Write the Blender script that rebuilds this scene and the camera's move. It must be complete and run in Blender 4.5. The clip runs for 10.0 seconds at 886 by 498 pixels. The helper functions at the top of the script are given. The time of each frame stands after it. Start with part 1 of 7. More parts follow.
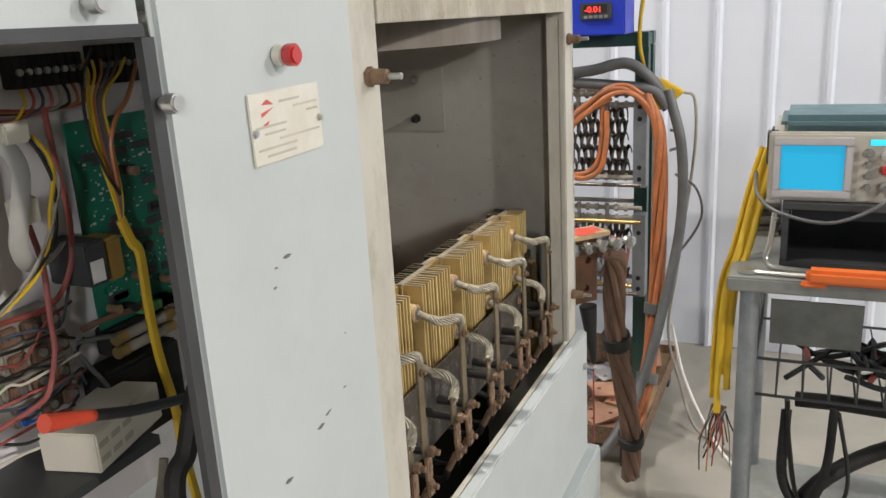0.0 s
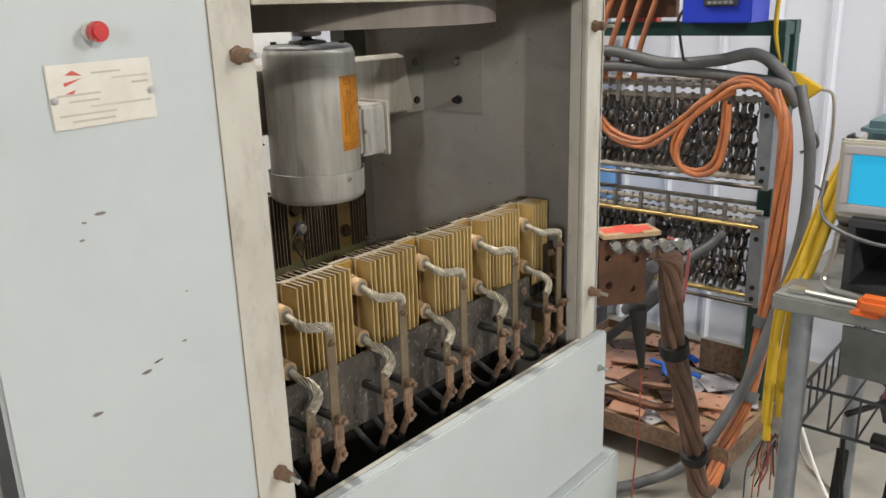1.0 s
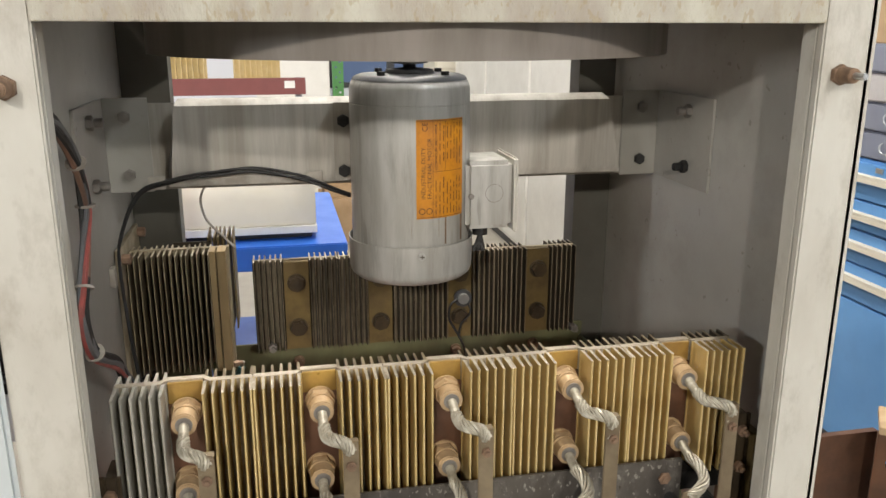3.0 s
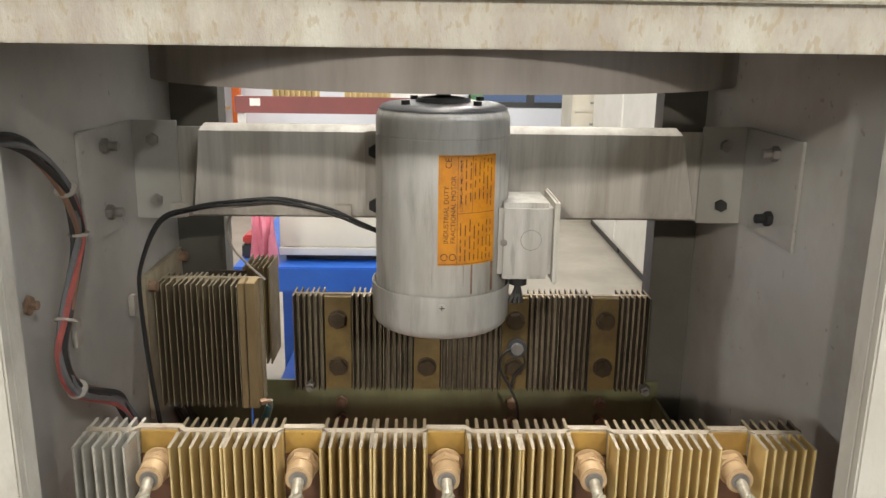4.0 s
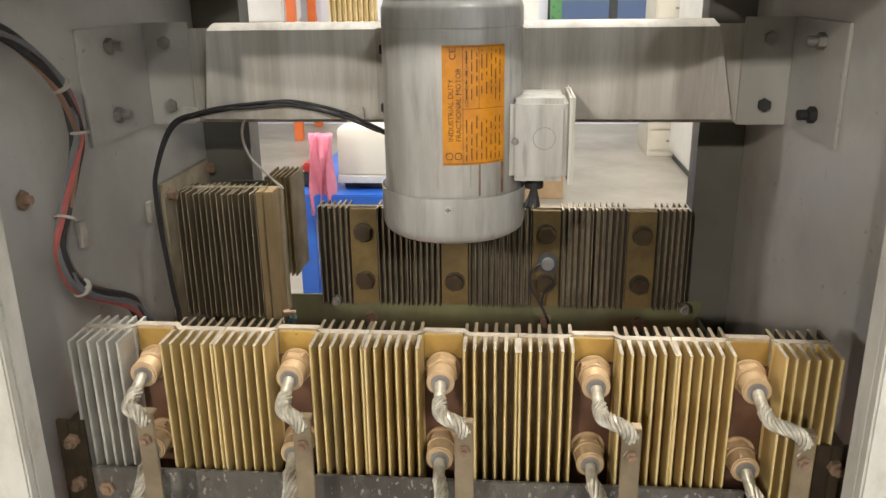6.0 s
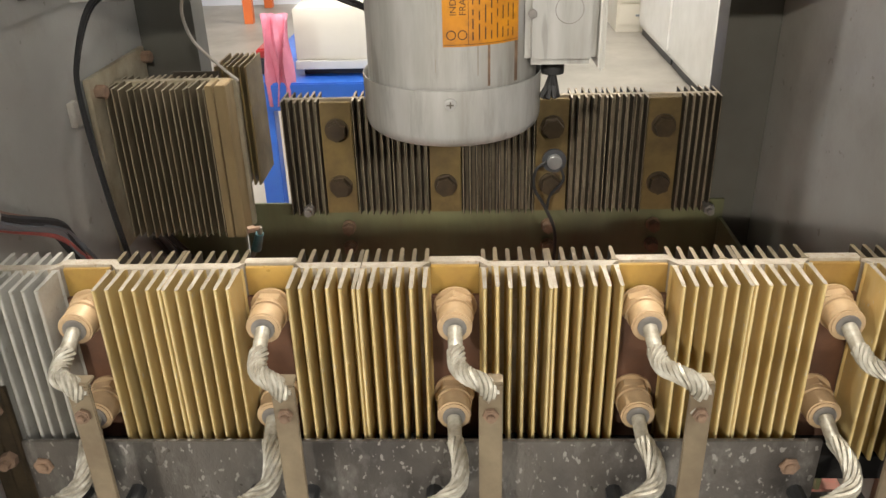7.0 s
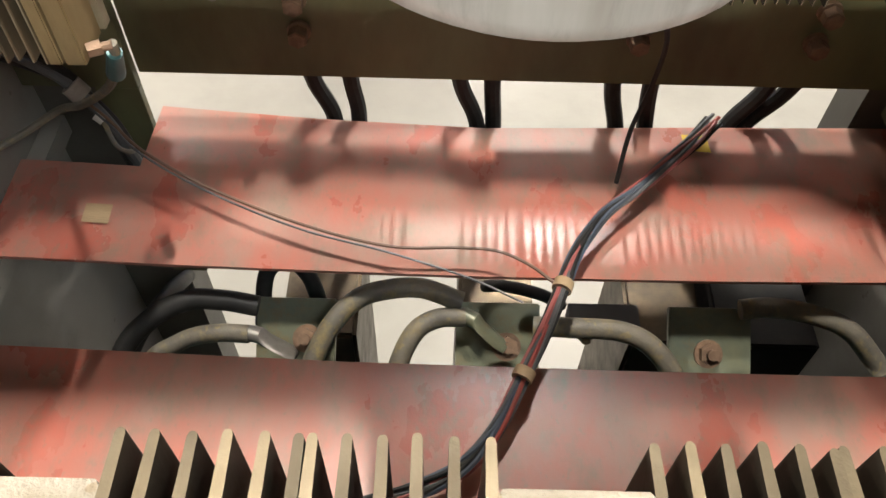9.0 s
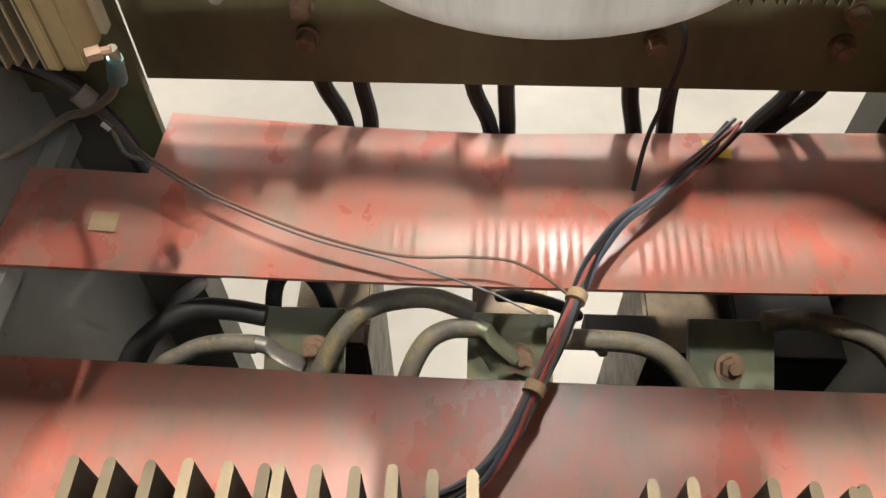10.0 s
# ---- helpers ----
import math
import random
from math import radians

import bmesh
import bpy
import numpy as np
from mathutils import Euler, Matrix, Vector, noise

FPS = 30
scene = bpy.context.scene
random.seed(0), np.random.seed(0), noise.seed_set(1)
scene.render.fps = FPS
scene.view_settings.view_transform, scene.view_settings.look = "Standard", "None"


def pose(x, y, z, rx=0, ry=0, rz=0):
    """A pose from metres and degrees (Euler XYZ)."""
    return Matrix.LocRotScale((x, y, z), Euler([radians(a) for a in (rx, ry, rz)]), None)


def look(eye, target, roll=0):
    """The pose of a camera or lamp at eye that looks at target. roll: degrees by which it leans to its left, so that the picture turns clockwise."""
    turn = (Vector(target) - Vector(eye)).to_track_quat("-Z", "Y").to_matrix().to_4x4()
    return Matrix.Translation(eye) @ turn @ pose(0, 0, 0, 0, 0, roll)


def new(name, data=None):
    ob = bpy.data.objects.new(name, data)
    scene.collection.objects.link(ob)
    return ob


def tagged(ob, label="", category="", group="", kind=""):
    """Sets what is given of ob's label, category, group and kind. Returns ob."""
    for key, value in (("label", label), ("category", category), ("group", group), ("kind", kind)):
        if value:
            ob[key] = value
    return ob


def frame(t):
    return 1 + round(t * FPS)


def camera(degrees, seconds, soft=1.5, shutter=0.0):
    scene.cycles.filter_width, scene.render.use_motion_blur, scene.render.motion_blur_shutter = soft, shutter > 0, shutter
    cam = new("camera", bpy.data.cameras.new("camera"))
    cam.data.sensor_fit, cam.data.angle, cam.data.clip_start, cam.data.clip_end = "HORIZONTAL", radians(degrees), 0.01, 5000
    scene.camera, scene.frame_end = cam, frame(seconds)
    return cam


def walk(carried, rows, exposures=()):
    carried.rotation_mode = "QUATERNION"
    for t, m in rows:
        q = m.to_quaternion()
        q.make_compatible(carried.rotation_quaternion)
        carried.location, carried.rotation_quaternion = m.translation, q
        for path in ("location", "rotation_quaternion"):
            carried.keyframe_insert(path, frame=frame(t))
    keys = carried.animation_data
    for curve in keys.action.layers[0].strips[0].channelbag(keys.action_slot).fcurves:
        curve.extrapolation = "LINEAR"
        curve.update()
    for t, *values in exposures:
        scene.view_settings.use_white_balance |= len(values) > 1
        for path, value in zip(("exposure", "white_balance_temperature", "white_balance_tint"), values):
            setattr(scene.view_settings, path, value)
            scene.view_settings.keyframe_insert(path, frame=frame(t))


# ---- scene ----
cam = camera(57.4, 10.0)
PATH = [
    (0, (-1.15, -0.422, 1.507), (0.598, 0.381, 0.958), -3.3),
    (0.5, (-1.107, -0.677, 1.517), (0.486, 0.399, 0.967), -2.8),
    (1, (-0.949, -0.77, 1.498), (0.504, 0.478, 0.922), -1.7),
    (1.2, (-0.847, -0.771, 1.501), (0.555, 0.527, 0.912), -1.0),
    (1.5, (-0.702, -0.76, 1.483), (0.592, 0.645, 0.89), -0.6),
    (2, (-0.492, -0.802, 1.473), (0.48, 0.841, 0.879), -0.7),
    (2.5, (-0.297, -0.843, 1.477), (0.301, 0.972, 0.89), -0.1),
    (3, (-0.177, -0.738, 1.502), (0.213, 1.15, 0.97), 0.1),
    (3.2, (-0.146, -0.709, 1.498), (0.187, 1.204, 1.02), 0.3),
    (4.3, (0.025, -0.621, 1.511), (-0.034, 1.315, 1.014), 0.3),
    (4.5, (0.047, -0.618, 1.509), (-0.059, 1.316, 1.01), -0.2),
    (5, (0.064, -0.61, 1.504), (-0.084, 1.316, 0.985), -0.4),
    (5.5, (0.068, -0.607, 1.48), (-0.103, 1.306, 0.923), -0.7),
    (6, (0.07, -0.601, 1.453), (-0.099, 1.29, 0.823), -0.8),
    (6.2, (0.069, -0.599, 1.445), (-0.09, 1.281, 0.781), -0.9),
    (7.3, (-0.014, -0.327, 1.397), (-0.033, 1.403, 0.394), -1.3),
    (7.5, (-0.035, -0.252, 1.379), (-0.015, 1.434, 0.302), -0.7),
    (8, (-0.054, -0.099, 1.351), (0.012, 1.454, 0.093), 0.9),
    (8.5, (-0.041, -0.009, 1.351), (0.015, 1.384, -0.083), 1.8),
    (9, (-0.033, 0.062, 1.332), (-0.033, 1.262, -0.269), 1.4),
    (9.5, (-0.029, 0.092, 1.318), (-0.1, 1.203, -0.344), -0.2),
    (10, (-0.021, 0.075, 1.319), (-0.085, 1.285, -0.272), -0.9),
]
walk(cam, [(t, look(eye, target, roll)) for t, eye, target, roll in PATH],
     exposures=[(0.0, -0.32), (1.0, -0.36), (3.0, -0.12), (6.0, 0.10), (7.5, 0.28), (8.2, 0.36), (9.0, 0.5), (10.0, 0.5)])

# ---------------------------------------------------------------- light
world = bpy.data.worlds.new("sky")
scene.world = world
world.use_nodes = True
_sky = world.node_tree.nodes.new("ShaderNodeTexSky")
_sky.sky_type, _sky.sun_disc, _sky.sun_elevation, _sky.sun_rotation = "NISHITA", False, radians(40), radians(200)
world.node_tree.links.new(_sky.outputs[0], world.node_tree.nodes["Background"].inputs[0])
world.node_tree.nodes["Background"].inputs[1].default_value = 0.1


def area_lamp(eye, sx, sy, watts, colour=(1.0, 0.94, 0.86), aim=None):
    lamp = bpy.data.lights.new("area_lamp", "AREA")
    lamp.shape, lamp.size, lamp.size_y, lamp.energy, lamp.color = "RECTANGLE", sx, sy, watts, colour
    ob = new("area_lamp", lamp)
    ob.matrix_world = look(eye, aim) if aim else pose(*eye)
    return ob


# the lamp over the open fan hole, the floods to the south, one lamp to the north, and added fill
area_lamp((-0.12, 0.84, 4.1), 0.06, 0.22, 100)
area_lamp((-2.2, -7.2, 4.0), 0.2, 0.2, 335, (1.0, 0.94, 0.87), (0, 0.2, 1.2))
# added low lamp without a known fitting: brightens the left compartment
area_lamp((-6.5, -3.6, 2.6), 0.3, 1.0, 165, (0.97, 0.98, 1.0), (-0.6, 0.2, 1.25))
# second flood, added to brighten the left inner wall
area_lamp((2.0, -6.6, 4.0), 0.2, 0.2, 190, (1.0, 0.95, 0.88), (0, 0.2, 1.2))
# added fill for the floor and the east wall
area_lamp((1.5, -2.2, 4.1), 0.12, 1.2, 65, (0.93, 0.97, 1.0))
area_lamp((0.42, 2.7, 4.1), 0.04, 0.6, 110)
# two more added fill lamps for the space behind the cabinet
area_lamp((-2.4, 4.2, 4.1), 0.12, 1.2, 60)
area_lamp((0.3, 6.2, 4.1), 1.2, 0.12, 100)
scene.view_settings.exposure = 0.0


# ---------------------------------------------------------------- materials
def mat(name, a, b=None, rough=0.5, metal=0.0, scale=12.0, fine=160.0, dirt=0.25, bump=0.15, stretch=(1, 1, 1), dirt_colour=(0.09, 0.07, 0.05), spots=0.0, coat=0.0, vary=0.0, spec=0.5, spot_at=0.66):
    """A surface with large blotches from a to b, fine grain, dirt, and relief."""
    m = bpy.data.materials.new(name)
    m.use_nodes = True
    nt = m.node_tree
    n, l = nt.nodes, nt.links
    bsdf = n["Principled BSDF"]
    b = b or tuple(c * 0.8 for c in a)
    tc = n.new("ShaderNodeTexCoord")
    mp = n.new("ShaderNodeMapping")
    mp.inputs["Scale"].default_value = stretch
    l.new(tc.outputs["Object"], mp.inputs["Vector"])
    info = n.new("ShaderNodeObjectInfo")
    shift = n.new("ShaderNodeVectorMath")
    shift.operation = "MULTIPLY_ADD"
    shift.inputs[1].default_value = (1, 1, 1)
    l.new(mp.outputs[0], shift.inputs[0])
    mul = n.new("ShaderNodeMath")
    mul.operation = "MULTIPLY"
    mul.inputs[1].default_value = 7.0
    l.new(info.outputs["Random"], mul.inputs[0])
    l.new(mul.outputs[0], shift.inputs[2])

    def noise_at(s, detail=5.0, r=0.6):
        t = n.new("ShaderNodeTexNoise")
        t.inputs["Scale"].default_value, t.inputs["Detail"].default_value, t.inputs["Roughness"].default_value = s, detail, r
        l.new(shift.outputs[0], t.inputs["Vector"])
        return t.outputs["Fac"]

    def ramp(sock, lo, hi, v0=0.0, v1=1.0):
        r = n.new("ShaderNodeMapRange")
        r.inputs[1].default_value, r.inputs[2].default_value, r.inputs[3].default_value, r.inputs[4].default_value = lo, hi, v0, v1
        l.new(sock, r.inputs[0])
        return r.outputs[0]

    def mix(f, c0, c1):
        x = n.new("ShaderNodeMix")
        x.data_type = "RGBA"
        for sock, v in ((x.inputs[0], f), (x.inputs[6], c0), (x.inputs[7], c1)):
            if isinstance(v, tuple):
                sock.default_value = (*v, 1)
            elif isinstance(v, float):
                sock.default_value = v
            else:
                l.new(v, sock)
        return x.outputs[2]

    big, small = noise_at(scale), noise_at(fine, 3.0)
    col = mix(ramp(big, 0.35, 0.65), a, b)
    if dirt:
        d = noise_at(scale * 2.7, 8.0, 0.7)
        col = mix(ramp(d, 0.5, 0.8, 0.0, dirt), col, dirt_colour)
    if spots:
        s = noise_at(fine * 0.4, 2.0)
        col = mix(ramp(s, spot_at, spot_at + 0.04, 0.0, spots), col, dirt_colour)
    if vary:
        hsv = n.new("ShaderNodeHueSaturation")
        l.new(col, hsv.inputs["Color"])
        l.new(ramp(info.outputs["Random"], 0, 1, 1 - vary, 1 + vary), hsv.inputs["Value"])
        col = hsv.outputs[0]
    l.new(col, bsdf.inputs["Base Color"])
    l.new(ramp(big, 0.3, 0.7, max(rough - 0.08, 0.03), min(rough + 0.1, 1)), bsdf.inputs["Roughness"])
    bsdf.inputs["Metallic"].default_value = metal
    bsdf.inputs["Coat Weight"].default_value = coat
    bsdf.inputs["Specular IOR Level"].default_value = spec
    if bump:
        bp = n.new("ShaderNodeBump")
        bp.inputs["Strength"].default_value, bp.inputs["Distance"].default_value = bump, 0.002
        l.new(small, bp.inputs["Height"])
        l.new(bp.outputs[0], bsdf.inputs["Normal"])
    return m


def glow(name, colour, strength):
    m = bpy.data.materials.new(name)
    m.use_nodes = True
    bsdf = m.node_tree.nodes["Principled BSDF"]
    bsdf.inputs["Base Color"].default_value = (*colour, 1)
    bsdf.inputs["Emission Color"].default_value = (*colour, 1)
    bsdf.inputs["Emission Strength"].default_value = strength
    bsdf.inputs["Roughness"].default_value = 0.25
    return m


M_PAINT = mat("cabinet_paint", (0.49, 0.525, 0.525), (0.455, 0.49, 0.49), 0.42, 0, 3, 240, 0.08, 0.06, spots=0.0)
M_INNER = mat("inner_paint", (0.335, 0.325, 0.29), (0.265, 0.25, 0.215), 0.42, 0, 2.5, 150, 0.4, 0.12, dirt_colour=(0.12, 0.10, 0.07), spots=0.5, spot_at=0.70)
M_FRAME = mat("yellowed_frame_paint", (0.53, 0.515, 0.455), (0.43, 0.405, 0.345), 0.55, 0, 7, 130, 0.65, 0.25, stretch=(1, 1, 0.5), dirt_colour=(0.2, 0.16, 0.11))
M_RAIL = mat("flaking_cream_paint", (0.46, 0.44, 0.36), (0.33, 0.29, 0.235), 0.5, 0, 18, 330, 0.75, 1.0, stretch=(1, 1, 0.45), dirt_colour=(0.30, 0.235, 0.13), spots=0.5, spot_at=0.585)
M_BEAM = mat("dusty_beam_paint", (0.49, 0.465, 0.41), (0.30, 0.275, 0.23), 0.55, 0, 26, 180, 0.35, 0.1, stretch=(1, 1, 0.08))
M_MOTOR = mat("motor_paint", (0.52, 0.515, 0.48), (0.33, 0.315, 0.275), 0.36, 0.25, 24, 150, 0.5, 0.05, stretch=(1, 1, 0.14), spots=0.25)
M_GOLDEDGE = mat("worn_gold_edge", (0.68, 0.55, 0.29), (0.58, 0.44, 0.19), 0.5, 0.3, 20, 200, 0.3, 0.15, dirt_colour=(0.5, 0.46, 0.36), vary=0.1)
M_GOLD = mat("gold_passivated_aluminium", (0.60, 0.45, 0.19), (0.46, 0.32, 0.11), 0.42, 0.4, 14, 800, 0.25, 0.15, stretch=(1, 1, 0.4), dirt_colour=(0.5, 0.47, 0.40), spots=0.6, vary=0.12)
M_BACKEDGE = mat("back_fin_edge", (0.34, 0.285, 0.19), (0.17, 0.135, 0.085), 0.5, 0.25, 20, 200, 0.3, 0.2, vary=0.25)
M_DUSTFIN = mat("brown_dusty_fin", (0.20, 0.155, 0.09), (0.11, 0.085, 0.05), 0.5, 0.4, 14, 200, 0.3, 0.15, stretch=(1, 1, 0.3), vary=0.2)
M_FINEDGE = mat("dusty_aluminium", (0.46, 0.40, 0.28), (0.31, 0.26, 0.17), 0.5, 0.45, 20, 200, 0.3, 0.2, vary=0.1)
# tan fin aluminium, coloured near-black for the shade between the fins
M_SHADEFIN = mat("shade_dark_aluminium", (0.060, 0.047, 0.030), (0.030, 0.024, 0.016), 0.6, 0.1, 14, 200, 0.3, 0.15, stretch=(1, 1, 0.3), vary=0.15, spec=0.25)
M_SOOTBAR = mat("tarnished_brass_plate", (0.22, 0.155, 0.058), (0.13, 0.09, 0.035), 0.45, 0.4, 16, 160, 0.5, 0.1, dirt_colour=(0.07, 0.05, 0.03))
M_COPPER = mat("tarnished_copper", (0.17, 0.085, 0.05), (0.11, 0.06, 0.04), 0.45, 0.6, 18, 150, 0.4, 0.12)
M_BAREC = mat("bright_copper_plate", (0.60, 0.33, 0.22), (0.48, 0.26, 0.17), 0.5, 0.4, 9, 150, 0.3, 0.1, vary=0.2)
M_RUST = mat("rusted_steel", (0.30, 0.195, 0.125), (0.18, 0.115, 0.075), 0.65, 0.4, 60, 220, 0.4, 0.3)
M_DULLSTEEL = mat("dull_steel", (0.32, 0.30, 0.27), (0.22, 0.20, 0.18), 0.45, 0.7, 30, 200, 0.3, 0.15)
M_POST = mat("dark_grey_post_paint", (0.105, 0.10, 0.082), (0.075, 0.07, 0.056), 0.45, 0, 5, 160, 0.3, 0.08)
M_ENDBAR = mat("dusty_tan_bar", (0.38, 0.28, 0.14), (0.27, 0.19, 0.09), 0.5, 0.25, 16, 200, 0.5, 0.2, stretch=(1, 1, 0.3), dirt_colour=(0.16, 0.12, 0.07))
M_SILVER = mat("silver_grey_dusty_fin", (0.44, 0.42, 0.36), (0.33, 0.31, 0.26), 0.5, 0.3, 18, 400, 0.4, 0.2, dirt_colour=(0.22, 0.19, 0.14), spots=0.4, vary=0.1)
M_DARKBOLT = mat("oily_dark_bolt", (0.11, 0.08, 0.045), (0.06, 0.045, 0.03), 0.4, 0.6, 30, 200, 0.2, 0.1)
M_DARKRING = mat("brown_grey_shroud_paint", (0.19, 0.165, 0.14), (0.13, 0.112, 0.09), 0.5, 0, 20, 160, 0.4, 0.1, stretch=(1, 1, 0.15))
M_DUSTTOP = mat("dust_caked_aluminium", (0.43, 0.38, 0.30), (0.27, 0.23, 0.17), 0.5, 0.3, 34, 600, 0.55, 0.4, dirt_colour=(0.22, 0.15, 0.07), spots=0.5, spot_at=0.62, vary=0.1)
M_STRAP = mat("oiled_bronze_strap", (0.24, 0.19, 0.12), (0.16, 0.12, 0.075), 0.42, 0.45, 20, 200, 0.3, 0.1)
M_ZINC = mat("zinc_plate", (0.62, 0.62, 0.60), (0.5, 0.5, 0.48), 0.32, 0.9, 30, 200, 0.1, 0.05)
M_AMBER = mat("amber_varnished_plate", (0.42, 0.265, 0.065), (0.30, 0.18, 0.05), 0.35, 0.3, 20, 160, 0.25, 0.1)
M_TAN = mat("tan_ceramic", (0.50, 0.355, 0.20), (0.38, 0.255, 0.135), 0.5, 0.15, 30, 180, 0.35, 0.08)
M_BRAID = mat("tinned_braid", (0.46, 0.43, 0.35), (0.24, 0.21, 0.155), 0.5, 0.35, 70, 220, 0.5, 0.15, dirt_colour=(0.12, 0.10, 0.06))
M_BLACKBOARD = mat("scratched_black_board", (0.105, 0.092, 0.076), (0.045, 0.039, 0.034), 0.3, 0.2, 11, 420, 0.6, 0.3, stretch=(1, 1, 0.55), dirt_colour=(0.30, 0.28, 0.245), spots=0.7, spot_at=0.62)
M_OLIVE = mat("olive_fibre_board", (0.150, 0.155, 0.075), (0.075, 0.075, 0.038), 0.4, 0, 9, 150, 0.3, 0.1, stretch=(1, 1, 0.4), dirt_colour=(0.12, 0.08, 0.03))
M_RED = mat("red_glass_polyester", (0.47, 0.135, 0.095), (0.35, 0.20, 0.155), 0.30, 0, 11.0, 300, 0.95, 0.05, stretch=(1.4, 0.8, 1), dirt_colour=(0.20, 0.19, 0.14), spots=0.3, spot_at=0.64)
M_BLACK = mat("black_rubber", (0.016, 0.016, 0.016), (0.028, 0.027, 0.025), 0.55, 0, 30, 160, 0.2, 0.1, dirt_colour=(0.10, 0.09, 0.075), spec=0.3)
# flat black that stands for the deep shade below the front heat sinks
M_PIT = mat("pit_shade_black", (0.012, 0.011, 0.010), (0.02, 0.018, 0.016), 0.85, 0, 12, 160, 0.1, 0.1, dirt_colour=(0.05, 0.04, 0.03), spec=0.15)
M_DUSTCABLE = mat("dusty_cable", (0.10, 0.092, 0.075), (0.20, 0.175, 0.13), 0.55, 0, 26, 220, 0.85, 0.3, dirt_colour=(0.32, 0.24, 0.09), spots=0.4, spot_at=0.62)
M_GREYCABLE = mat("grey_cable_sheath", (0.085, 0.087, 0.09), (0.125, 0.125, 0.125), 0.45, 0, 10, 160, 0.3, 0.1, dirt_colour=(0.05, 0.045, 0.04))
M_ORANGE = mat("orange_cable_sheath", (0.50, 0.165, 0.055), (0.32, 0.115, 0.05), 0.45, 0, 14, 160, 0.5, 0.1, dirt_colour=(0.16, 0.08, 0.05), vary=0.15)
M_REDWIRE = mat("red_wire", (0.38, 0.075, 0.06), (0.22, 0.06, 0.05), 0.5, 0, 30, 160, 0.6, 0.05)
M_PINKWIRE = mat("pink_wire", (0.47, 0.14, 0.13), (0.34, 0.10, 0.09), 0.45, 0, 20, 160, 0.2, 0.05)
M_BLUEWIRE = mat("blue_grey_wire", (0.085, 0.105, 0.14), (0.06, 0.07, 0.09), 0.45, 0, 20, 160, 0.3, 0.05)
M_YELLOW = mat("yellow_sleeve", (0.72, 0.47, 0.03), (0.62, 0.39, 0.02), 0.5, 0, 9, 120, 0.12, 0.1)
M_WHITE = mat("white_paint", (0.74, 0.73, 0.69), (0.68, 0.67, 0.63), 0.45, 0, 5, 160, 0.08, 0.05)
M_CREAM = mat("cream_enamel", (0.72, 0.68, 0.58), (0.66, 0.62, 0.52), 0.45, 0, 3, 160, 0.06, 0.05)
M_PANEL = mat("white_back_plate", (0.84, 0.80, 0.80), (0.76, 0.72, 0.72), 0.5, 0, 6, 160, 0.15, 0.05)
M_CONCRETE = mat("polished_concrete", (0.36, 0.335, 0.285), (0.28, 0.26, 0.22), 0.42, 0, 1.7, 60, 0.3, 0.12, dirt_colour=(0.18, 0.16, 0.13))
M_WALL = mat("white_wall_sheet", (0.72, 0.75, 0.82), (0.68, 0.71, 0.78), 0.45, 0, 1.2, 80, 0.05, 0.04)
# surfaces out of view, made dark so that less light bounces into the cabinet
M_FARWALL = mat("unseen_dark_wall", (0.15, 0.15, 0.145), (0.11, 0.11, 0.105), 0.7, 0, 1.5, 40, 0.2, 0.1)
M_CEIL = mat("unseen_dark_roof", (0.09, 0.09, 0.088), (0.07, 0.07, 0.068), 0.7, 0, 1.0, 40, 0.1, 0.05)
M_BLUE = mat("blue_enamel", (0.13, 0.33, 0.66), (0.11, 0.29, 0.60), 0.38, 0, 3, 160, 0.06, 0.04)
M_DEEPBLUE = mat("royal_blue_paint", (0.03, 0.14, 0.56), (0.025, 0.11, 0.48), 0.35, 0, 5, 160, 0.06, 0.04)
M_METERBLUE = mat("meter_blue", (0.02, 0.05, 0.50), (0.02, 0.04, 0.42), 0.35, 0, 5, 160, 0.03, 0.03)
M_SLATE = mat("slate_drawer_paint", (0.25, 0.27, 0.34), (0.21, 0.23, 0.30), 0.42, 0.1, 4, 160, 0.15, 0.05)
M_LIGHTDRAWER = mat("light_drawer_paint", (0.52, 0.50, 0.50), (0.46, 0.44, 0.45), 0.42, 0, 4, 160, 0.2, 0.05)
M_GREEN = mat("dark_green_paint", (0.015, 0.06, 0.05), (0.02, 0.05, 0.045), 0.4, 0, 8, 160, 0.2, 0.05)
M_GALV = mat("galvanised_steel", (0.33, 0.35, 0.37), (0.27, 0.29, 0.31), 0.4, 0.6, 20, 160, 0.2, 0.05)
M_COIL = mat("oxidised_resistor_wire", (0.20, 0.175, 0.155), (0.11, 0.095, 0.08), 0.35, 0.6, 20, 160, 0.2, 0.1, vary=0.2)
M_CERAM = mat("dusty_porcelain", (0.36, 0.33, 0.28), (0.27, 0.24, 0.2), 0.6, 0, 30, 160, 0.4, 0.1)
M_BRASSROD = mat("brass_rod", (0.46, 0.34, 0.14), (0.38, 0.27, 0.10), 0.4, 0.7, 20, 160, 0.2, 0.05)
M_PCB = mat("green_circuit_board", (0.012, 0.16, 0.10), (0.01, 0.13, 0.085), 0.35, 0, 20, 160, 0.0, 0.03)
M_LABEL = mat("orange_name_label", (0.60, 0.245, 0.012), (0.46, 0.17, 0.008), 0.35, 0, 30, 160, 0.55, 0.05, dirt_colour=(0.16, 0.07, 0.015), coat=0.2)
M_INK = mat("dark_ink", (0.05, 0.025, 0.015), rough=0.6, dirt=0, bump=0)
M_PLATE = mat("off_white_name_plate", (0.66, 0.64, 0.57), (0.6, 0.57, 0.49), 0.45, 0, 25, 160, 0.3, 0.04, dirt_colour=(0.5, 0.45, 0.36))
